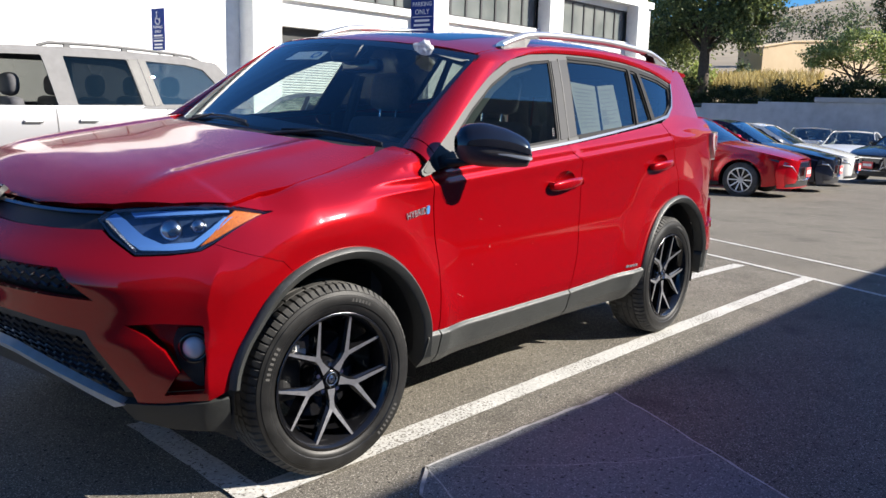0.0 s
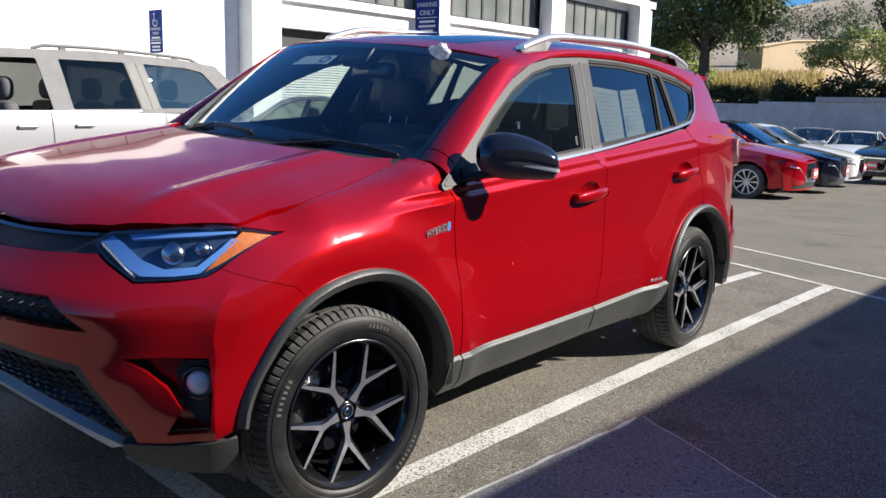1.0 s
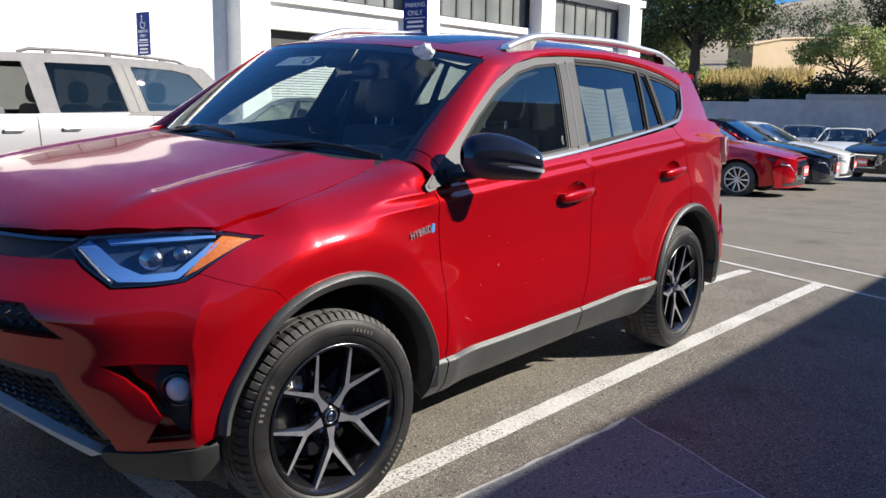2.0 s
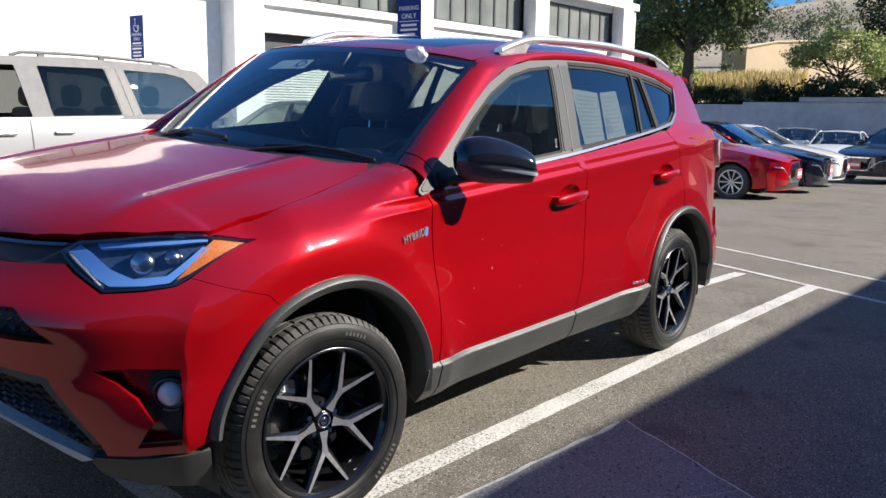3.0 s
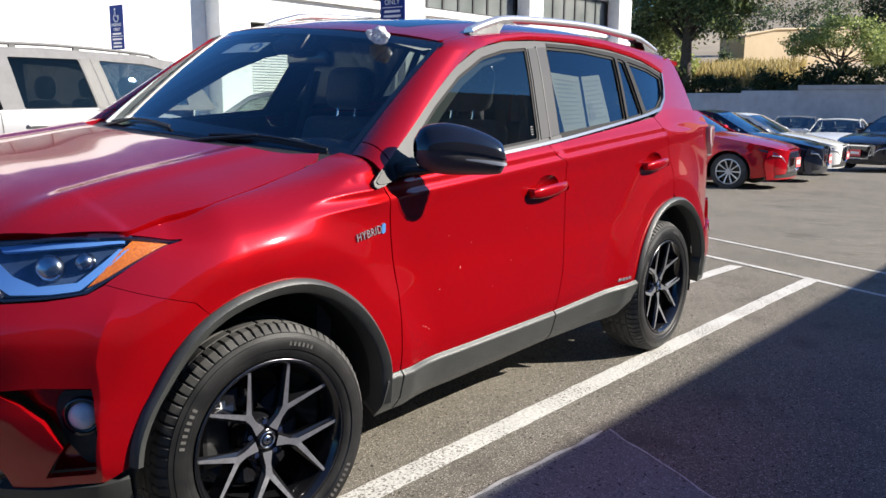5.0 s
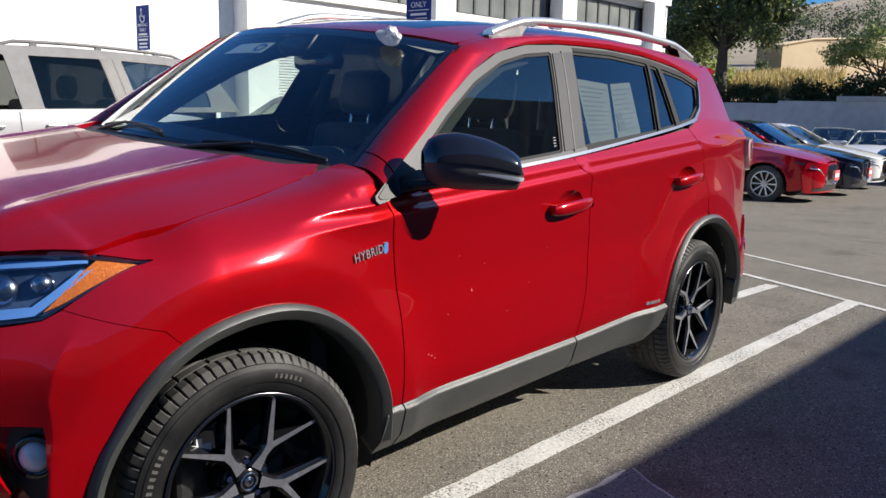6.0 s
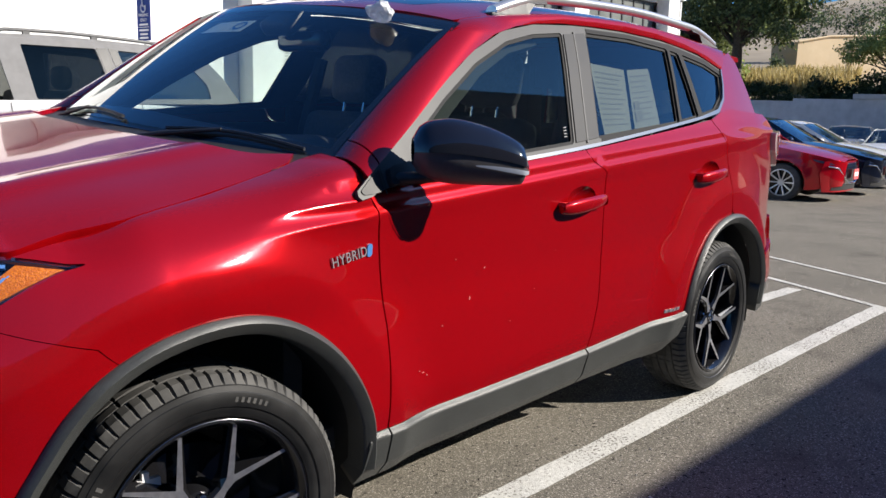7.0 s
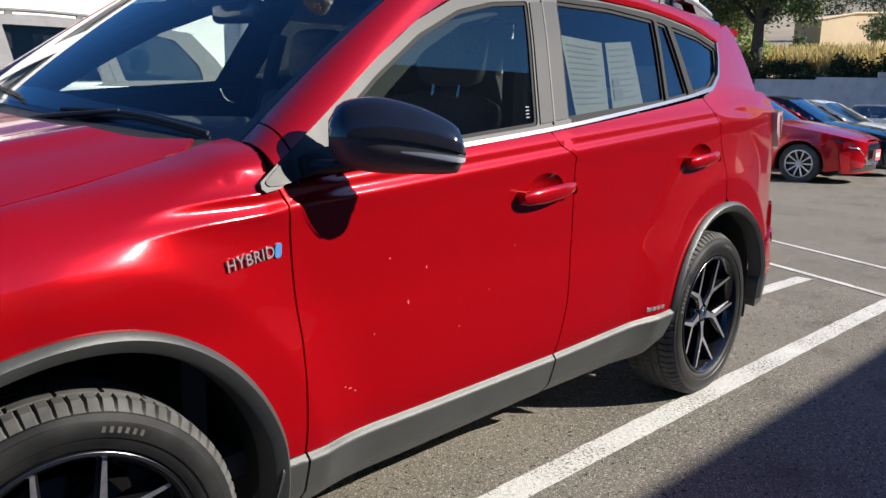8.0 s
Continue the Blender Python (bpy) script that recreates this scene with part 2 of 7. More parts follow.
def curve_at(keys, x):
    """A smooth monotone curve through a few (x, value) keys."""
    xs, ys = [k[0] for k in keys], [k[1] for k in keys]
    if x <= xs[0]:
        return ys[0]
    if x >= xs[-1]:
        return ys[-1]
    n = len(xs)
    d = [(ys[i + 1] - ys[i]) / (xs[i + 1] - xs[i]) for i in range(n - 1)]
    m = [d[0]] + [0.0 if d[i - 1] * d[i] <= 0 else 2 * d[i - 1] * d[i] / (d[i - 1] + d[i]) for i in range(1, n - 1)] + [d[-1]]
    i = max(k for k in range(n - 1) if xs[k] <= x)
    h = xs[i + 1] - xs[i]
    s = (x - xs[i]) / h
    return (ys[i] * (1 + 2 * s) * (1 - s) ** 2 + m[i] * h * s * (1 - s) ** 2 + ys[i + 1] * s * s * (3 - 2 * s) + m[i + 1] * h * s * s * (s - 1))


def smooth_step(a, b, x):
    s = min(1.0, max(0.0, (x - a) / (b - a)))
    return s * s * (3 - 2 * s)


def rounded(poly, r, seg=4):
    """Round the corners of an outline."""
    out = []
    n = len(poly)
    for i in range(n):
        p, a, b = Vector(poly[i]), Vector(poly[i - 1]), Vector(poly[(i + 1) % n])
        da, db = a - p, b - p
        k = min(r, da.length * 0.45, db.length * 0.45)
        if k < 1e-4:
            out.append(tuple(p))
            continue
        p0, p1 = p + da.normalized() * k, p + db.normalized() * k
        for j in range(seg + 1):
            s = j / seg
            q = p0 * (1 - s) ** 2 + p * 2 * s * (1 - s) + p1 * s * s
            out.append((q.x, q.y))
    return out


def arc(cx, cy, r, a0, a1, n=20):
    return [(cx + r * math.cos(radians(a0 + (a1 - a0) * i / n)), cy + r * math.sin(radians(a0 + (a1 - a0) * i / n))) for i in range(n + 1)]


def panel(name, poly, surf, mat, parent, label="", res=0.04, depth=0.012, lift=0.0, out=(0, -1, 0), holes=(), rows=(), e=0.004, bow=None):
    """A sheet cut to an outline in the surface's own two coordinates, with turned-in edges and true surface normals."""
    from mathutils.geometry import delaunay_2d_cdt
    verts, edges = [], []
    for loop in (poly, *holes):
        start = len(verts)
        pts = []
        for i, p in enumerate(loop):
            q = loop[(i + 1) % len(loop)]
            d = math.hypot(q[0] - p[0], q[1] - p[1])
            if d < 1e-5:
                continue
            k = max(1, int(d / res))
            pts += [(p[0] + (q[0] - p[0]) * j / k, p[1] + (q[1] - p[1]) * j / k) for j in range(k)]
        verts += [Vector(p) for p in pts]
        edges += [(start + i, start + (i + 1) % len(pts)) for i in range(len(pts))]
    us, vs_ = [p[0] for p in poly], [p[1] for p in poly]
    gx0, gy0 = min(us), min(vs_)

    def within(p, loop):
        c = False
        for i in range(len(loop)):
            (x0, y0), (x1, y1) = loop[i - 1], loop[i]
            if (y0 > p[1]) != (y1 > p[1]) and p[0] < (x1 - x0) * (p[1] - y0) / (y1 - y0) + x0:
                c = not c
        return c
    crowd = np.array([p for line in rows for p in line])

    def near_row(p):
        return len(crowd) and float(((crowd - p) ** 2).sum(1).min()) < 0.0125 ** 2
    for i in range(1, int((max(us) - gx0) / res) + 1):
        for j in range(1, int((max(vs_) - gy0) / res) + 1):
            p = (gx0 + i * res, gy0 + j * res)
            if near_row(p):
                continue
            if within(p, poly) and not any(within(p, h) for h in holes):
                verts.append(Vector(p))
    for line in rows:
        verts += [Vector(p) for p in line if within(p, poly) and not any(within(p, h) for h in holes)]
    rv, re, rf, *_ = delaunay_2d_cdt(verts, edges, [], 2 if holes else 1, 1e-5)
    if holes:
        rf = [f for f in rf if not any(within(sum((rv[i] for i in f), Vector((0, 0))) / len(f), h) for h in holes)
              and within(sum((rv[i] for i in f), Vector((0, 0))) / len(f), poly)]
    out = Vector(out)
    P, N = [], []
    for q in rv:
        p = Vector(surf(q.x, q.y))
        f = bow or surf
        du = Vector(f(q.x + e, q.y)) - Vector(f(q.x - e, q.y))
        dv = Vector(f(q.x, q.y + e)) - Vector(f(q.x, q.y - e))
        n = du.cross(dv)
        n = n.normalized() if n.length > 1e-12 else out.copy()
        P.append(p)
        N.append(n)
    tot = sum(N, Vector((0, 0, 0)))
    if tot.dot(out) < 0:
        N = [-n for n in N]
    P = [p + n * lift for p, n in zip(P, N)]
    count = {}
    for f in rf:
        for a, b in zip(f, (*f[1:], f[0])):
            count[(a, b)] = 1
    rim = [(a, b) for a, b in count if (b, a) not in count]
    V = [tuple(p) for p in P]
    F = []
    for f in rf:
        a, b, c = P[f[0]], P[f[1]], P[f[2]]
        F.append(tuple(f) if (b - a).cross(c - a).dot(N[f[0]]) >= 0 else tuple(f)[::-1])
    nf = len(F)
    normals = [tuple(n) for n in N]
    if depth:
        top, low = {}, {}
        for a, b in rim:
            for i in (a, b):
                if i not in top:
                    top[i] = len(V)
                    V.append(tuple(P[i]))
                    low[i] = len(V)
                    V.append(tuple(P[i] - N[i] * depth))
        for a, b in rim:
            F.append((top[a], low[a], low[b], top[b]))
    me = bpy.data.meshes.new(name)
    me.from_pydata(V, [], F)
    me.materials.append(mat)
    me.polygons.foreach_set("use_smooth", [i < nf for i in range(len(F))])
    full = normals + [(0, 0, 0)] * (len(V) - len(normals))
    me.normals_split_custom_set_from_vertices(full)
    me.update()
    ob = new(name, me)
    if parent is not None:
        ob.parent = parent
    if label:
        ob["label"] = label
    return ob

# ---- ground and lot ----
def ground_sheet():
    bm = bmesh.new()
    xs = [-3000, -300, -60, -20, 0, 2, 3, 4, 4.5, 5, 5.5, 6, 7, 8, 10, 14, 20, 30, 40, 46, 300, 3000]
    ys = [-3000, -300, -40, -10, 0, 10, 40, 300, 3000]
    vs = [[bm.verts.new((x, y, fall(x))) for y in ys] for x in xs]
    for i in range(len(xs) - 1):
        for j in range(len(ys) - 1):
            bm.faces.new((vs[i][j], vs[i + 1][j], vs[i + 1][j + 1], vs[i][j + 1]))
    ob = link_mesh("ground", bm, ASPHALT, smooth=True)
    return tagged(ob, "grey weathered asphalt of a car lot", "ground", kind="structure")


ground = ground_sheet()


def stripe(a, b, width, label, z=0.004):
    """A painted line on the asphalt with slightly ragged edges."""
    a, b = Vector(a), Vector(b)
    d = (b - a)
    n = max(2, int(d.length / 0.04))
    s = Vector((-d.y, d.x)).normalized() * width / 2
    bm = bmesh.new()
    rows = []
    for i in range(n + 1):
        p = a + d * i / n
        k0, k1 = 1 + 0.10 * noise.noise((p.x * 9, p.y * 9, 1)), 1 + 0.10 * noise.noise((p.x * 9, p.y * 9, 7))
        rows.append((bm.verts.new((p.x + s.x * k0, p.y + s.y * k0, z + fall(p.x + s.x * k0))), bm.verts.new((p.x - s.x * k1, p.y - s.y * k1, z + fall(p.x - s.x * k1)))))
    for r0, r1 in zip(rows, rows[1:]):
        bm.faces.new((r0[0], r0[1], r1[1], r1[0]))
    ob = link_mesh("road_marking", bm, LINE_WHITE)
    return tagged(ob, label, "road marking", "painted stall lines", "structure")


stripe((-0.30, -0.80), (5.18, -1.00), 0.11, "worn white painted stall line on asphalt")
stripe((-0.24, 0.0), (5.35, -0.36), 0.11, "worn white painted stall line on asphalt")
stripe((-0.33, -0.83), (-0.21, 0.05), 0.11, "worn white painted stall line end on asphalt", 0.008)
stripe((4.4, -2.45), (7.3, 3.1), 0.06, "thin white painted line across the aisle")
stripe((5.2, -2.55), (8.6, 3.6), 0.06, "thin white painted line across the aisle")

SEAL = mottled("crack_filler", (0.32, 0.315, 0.30), (0.52, 0.51, 0.49), 30, 0.85)
PATCH = asphalt("newer_asphalt_patch", (0.125, 0.130, 0.130), (0.215, 0.222, 0.222), (0.36, 0.36, 0.35), 0.4)
bm = bmesh.new()
bm.faces.new([bm.verts.new((x, y, 0.003)) for x, y in ((0.24, -1.085), (1.449, -1.199), (1.0, -1.95), (0.4, -2.95), (-1.2, -3.2), (-0.4, -1.9), (0.05, -1.22))])
tagged(link_mesh("asphalt_patch", bm, PATCH), "darker asphalt repair patch with pale edges", "asphalt patch", kind="structure")


def crack(points, width, label):
    bm = bmesh.new()
    pts = [Vector(p) for p in points]
    rows = []
    for a, b in zip(pts, pts[1:]):
        n = max(2, int((b - a).length / 0.03))
        s = Vector((-(b - a).y, (b - a).x)).normalized()
        for i in range(n):
            p = a + (b - a) * i / n
            p += s * 0.012 * noise.noise((p.x * 6, p.y * 6, 3))
            w = width * (0.35 + 0.9 * abs(noise.noise((p.x * 5, p.y * 5, 11))))
            rows.append((bm.verts.new((p.x + s.x * w, p.y + s.y * w, 0.0055)), bm.verts.new((p.x - s.x * w, p.y - s.y * w, 0.0055))))
    for r0, r1 in zip(rows, rows[1:]):
        bm.faces.new((r0[0], r0[1], r1[1], r1[0]))
    return tagged(link_mesh("asphalt_crack", bm, SEAL), label, "crack", "cracks in the asphalt", "structure")


crack([(0.05, -1.22), (0.24, -1.085), (0.8, -1.135), (1.449, -1.199)], 0.014, "pale edge along the asphalt patch")
crack([(1.449, -1.199), (1.24, -1.56), (1.0, -1.95), (0.7, -2.45)], 0.011, "pale crack in shaded asphalt")
crack([(0.24, -1.085), (0.10, -1.32), (-0.02, -1.55)], 0.007, "short pale crack in shaded asphalt")
crack([(0.24, -1.1), (0.75, -1.6), (1.1, -1.85)], 0.003, "fine crack in shaded asphalt")


def loose_grit():
    """Pebbles and chips scattered over the near asphalt."""
    rng = np.random.default_rng(5)
    V, F = [], []
    for i in range(1400):
        x, y = rng.uniform(-2.2, 6.0), rng.uniform(-3.2, -0.5)
        r = rng.uniform(0.002, 0.006)
        k = len(V)
        a = rng.uniform(0, 6.28)
        for j in range(4):
            V.append((x + r * math.cos(a + j * 1.57), y + r * math.sin(a + j * 1.57), 0.0 + fall(x)))
        V.append((x, y, r * 0.9 + fall(x)))
        F += [(k + j, k + (j + 1) % 4, k + 4) for j in range(4)]
    me = bpy.data.meshes.new("grit")
    me.from_pydata(V, [], F)
    me.materials.append(mottled("pale_grit", (0.16, 0.15, 0.14), (0.4, 0.38, 0.35), 50, 0.9))
    return tagged(new("grit", me), "loose pale grit and chips on the asphalt", "grit", kind="stuff")


loose_grit()

# ---- the white building ----
WALL_Y = 9.0


def white_building():
    b = thing("white_building", "white stucco commercial building with pilasters and upper windows", "building")
    k = (WALL_Y + 2.958) / (8.3 + 2.958)
    px = [-2.036 + (x + 2.036) * k for x in (-2.0, 2.3, 6.75, 11.0, 15.3, 19.7)]
    zs = lambda z: 1.31 + (z - 1.31) * k
    head, sill, top, roof = zs(2.49), zs(3.04), zs(3.86), zs(4.15)
    x0, x1 = px[0] - 6, px[-1] + 1.0
    bm = bmesh.new()
    # wall in pieces round the roller door and the window band
    rd0, rd1 = px[2] + 0.62, px[3] - 0.05
    wl = px[0] - 5.0
    y0, y1 = WALL_Y, WALL_Y + 0.25
    walls = [(x0, rd0, y0, y1, -1, sill), (rd0, rd1, y0, y1, head, sill), (rd1, x1, y0, y1, -1, sill),
             (x0, wl, y0, y1, sill, roof), (wl, x1, y0, y1, top, roof), (x1 - 0.5, x1, y0, y1, sill, top)]
    box(bm, x1 - 0.25, x1, y1, y1 + 14, -1, roof)
    box(bm, x0, x0 + 0.25, y1, y1 + 14, -1, roof)
    box(bm, x0, x1, y1 + 14, y1 + 14.25, -1, roof)
    part("rear_walls", bm, STUCCO, b)
    for d in walls:
        part("wall", boxes(d), STUCCO, b)
    part("roof", boxes((x0, x1, y0 - 0.12, y1 + 14.3, roof, roof + 0.18)), STUCCO, b)
    part("cornice", boxes((wl - 0.2, x1 + 0.15, y0 - 0.28, y0 - 0.002, roof - 0.16, roof + 0.02)), STUCCO, b)
    part("ledge", boxes((wl, x1 + 0.05, y0 - 0.10, y0 - 0.002, sill - 0.14, sill)), STUCCO, b)
    for i, x in enumerate(px):
        part("pilaster", boxes((x, x + 0.62, y0 - 0.36, y0 - 0.002, -1, roof - 0.17), bevel=0.01), STUCCO, b)
    frame_m = material("dark_window_frame", (0.03, 0.03, 0.03), 0.5)
    pane_m = mottled("dusty_window_glass", (0.10, 0.115, 0.11), (0.17, 0.18, 0.17), 1.2, 0.12)
    for i in range(5):
        a, c = px[i] + 0.64, px[i + 1] - 0.03
        n = 7
        w = part("window", boxes((a, c, y0 + 0.06, y0 + 0.10, sill, sill + 0.05), (a, c, y0 + 0.06, y0 + 0.10, top - 0.05, top)), frame_m, b)
        for j in range(n + 1):
            x = a + (c - a) * j / n
            part("mullion", boxes((x - 0.03, x + 0.03, y0 + 0.05, y0 + 0.11, sill + 0.05, top - 0.05)), frame_m, w)
        for j in range(n):
            xa, xb = a + (c - a) * j / n + 0.03, a + (c - a) * (j + 1) / n - 0.03
            part("pane", boxes((xa, xb, y0 + 0.075, y0 + 0.085, sill + 0.05, top - 0.05)), pane_m, w)
    # roller door with slats, set back under its head
    slat_m = mottled("white_roller_slats", (0.62, 0.62, 0.60), (0.72, 0.72, 0.70), 5, 0.55)
    # near-black backing: the recess's shade, below the head and between slats, is its colour
    d = part("roller_door", boxes((rd0, rd1, y0 + 0.20, y0 + 0.24, 0, head)), material("painted_recess_shade", (0.03, 0.03, 0.03), 0.7), b)
    n = 46
    for j in range(n):
        z = 0.02 + (head - 0.42) * j / n
        h = (head - 0.42) / n
        part("slat", boxes((rd0 + 0.02, rd1 - 0.02, y0 + 0.15, y0 + 0.19, z, z + h * 0.76), bevel=0.006), slat_m, d)
    # wall joint and downpipe
    bm = bmesh.new()
    tube(bm, [(3.0, y0 - 0.03, 0), (3.0, y0 - 0.03, roof)], 0.03)
    part("downpipe", bm, STUCCO, b)
    bm = bmesh.new()
    tube(bm, [(x1 + 0.05, y0 - 0.16, 0), (x1 + 0.05, y0 - 0.16, roof - 0.2)], 0.05)
    part("downpipe", bm, STUCCO, b)
    return b


white_building()


def shade_building():
    """The building behind the camera whose shadow lies over the lot."""
    y, turn = -10.5, radians(-2.2)
    h = (-1.10 - y) * SUN.z / (-SUN.y + math.tan(turn) * SUN.x)
    m = mottled("shaded_grey_wall", (0.30, 0.29, 0.27), (0.36, 0.35, 0.33), 3, 0.85)
    bm = boxes((-22, 36, y - 8, y, 0, h))
    ob = link_mesh("lot_building", bm, m)
    ob.matrix_world = Matrix.Translation((0, y, 0)) @ pose(0, 0, 0, 0, 0, -2.2) @ Matrix.Translation((0, -y, 0))
    return tagged(ob, "plain grey building on the far side of the lot", "building")


shade_building()


def flat_text(text, size, x, y, z, mat, parent, name="letters"):
    """Built-in letters standing upright, read by a viewer who looks along +x."""
    c = bpy.data.curves.new("text", "FONT")
    c.body, c.size, c.extrude, c.align_x = text, size, 0.0008, "CENTER"
    ob = bpy.data.objects.new("text", c)
    scene.collection.objects.link(ob)
    me = bpy.data.meshes.new_from_object(ob.evaluated_get(bpy.context.evaluated_depsgraph_get()))
    bpy.data.objects.remove(ob)
    me.transform(Matrix(((0, 0, -1, x), (-1, 0, 0, y), (0, 1, 0, z), (0, 0, 0, 1))))
    me.materials.clear()
    me.materials.append(mat)
    t = new(name, me)
    t.parent = parent
    return t


def sign(x, y, z0, z1, label, accessible):
    s = thing("parking_sign", label, "sign", "blue parking signs", at=pose(x, y, fall(x)))
    part("post", boxes((0.012, 0.052, -0.025, 0.025, 0, z1 - 0.02)), GALV, s)
    plate = part("plate", boxes((0.0, 0.008, -0.155, 0.155, z0, z1), bevel=0.003), SIGN_BLUE, s)
    part("rule_line", boxes((-0.0015, 0.0, -0.13, 0.13, z0 + 0.165, z0 + 0.172)), SIGN_WHITE, s)
    if accessible:
        bm = bmesh.new()
        zc = z1 - 0.13
        ring = []
        for i in range(15):
            a = radians(150 + 250 * i / 14)
            ring.append((-0.003, -0.055 * math.cos(a) * -1, zc - 0.03 + 0.055 * math.sin(a)))
        tube(bm, ring, 0.008, 6)
        tube(bm, [(-0.003, 0.02, zc + 0.05), (-0.003, 0.015, zc - 0.01), (-0.003, -0.03, zc - 0.012), (-0.003, -0.05, zc - 0.06)], 0.009, 6)
        lathe(bm, [(0.0, -0.005), (0.016, -0.004), (0.016, 0.0)], 12, "x", (0, 0.024, zc + 0.075))
        part("wheelchair_symbol", bm, SIGN_WHITE, s)
        flat_text("PARKING", 0.055, -0.001, 0, z0 + 0.30, SIGN_WHITE, s)
        flat_text("ONLY", 0.055, -0.001, 0, z0 + 0.24, SIGN_WHITE, s)
        rows = ((0.19, 0.20), (0.12, 0.22), (0.07, 0.18), (0.025, 0.20))
    else:
        flat_text("PARKING", 0.062, -0.001, 0, z0 + 0.275, SIGN_WHITE, s)
        flat_text("ONLY", 0.072, -0.001, 0, z0 + 0.195, SIGN_WHITE, s)
        rows = ((0.12, 0.20), (0.075, 0.22), (0.03, 0.16))
    for dz, w in rows:
        part("print_bar", boxes((-0.0015, 0.0, -w / 2, w / 2, z0 + dz, z0 + dz + 0.022)), SIGN_WHITE, s)
    return s


sign(5.04, 7.90, 1.94, 2.51, "tall blue accessible parking sign with white symbol on a post", True)
sign(4.93, 2.98, 2.02, 2.62, "blue parking only sign with white letters on a post", False)

# ---- the red crossover ----
X0, LEN, POW = -0.10, 1.44, 2.3
WIDTH = [(-0.10, 0.890), (0.0, 0.894), (0.5, 0.889), (0.9, 0.899), (1.5, 0.905), (2.4, 0.912), (2.66, 0.915), (2.95, 0.905), (3.2, 0.875), (3.4, 0.82), (3.52, 0.74), (3.58, 0.62)]
NOSE = [(0.20, -0.84), (0.30, -0.90), (0.38, -0.945), (0.45, -0.950), (0.55, -0.920), (0.605, -0.890), (0.64, -0.886), (0.735, -0.895), (0.768, -0.880), (0.80, -0.848), (0.84, -0.80), (0.92, -0.72), (0.98, -0.665), (1.05, -0.60)]
CHIN = [(0.25, -0.66), (0.38, -0.72), (0.48, -0.79), (0.57, -0.855), (0.64, -0.872), (0.735, -0.893), (0.768, -0.880), (0.80, -0.848), (0.84, -0.80), (0.92, -0.72), (0.98, -0.665), (1.05, -0.60)]
LEAN = 0.06
SEAM_Y = [(-0.36, 0.80), (-0.1, 0.775), (0.05, 0.75), (0.3, 0.70), (0.42, 0.69), (0.6, 0.70)]
SEAM_Z = [(-0.36, 0.966), (-0.1, 1.03), (0.1, 1.06), (0.3, 1.095), (0.42, 1.125), (0.6, 1.15)]
FRONT_IN = [(0.20, 0.06), (0.30, 0.02), (0.42, 0.0), (0.6, 0.0), (0.8, 0.006), (0.9, 0.02), (0.98, 0.05), (1.05, 0.09), (1.15, 0.15)]
WHEEL_X, WHEEL_Z = (0.0, 2.66), 0.352
CORNER = -0.545
TYRE_R, STEER = 0.342, -8.5


def leaned(x, y, z):
    """The body sits a little higher on its right springs."""
    return (x, y, z + LEAN * max(0.0, y + 0.75) * smooth_step(0.3, 0.8, z))


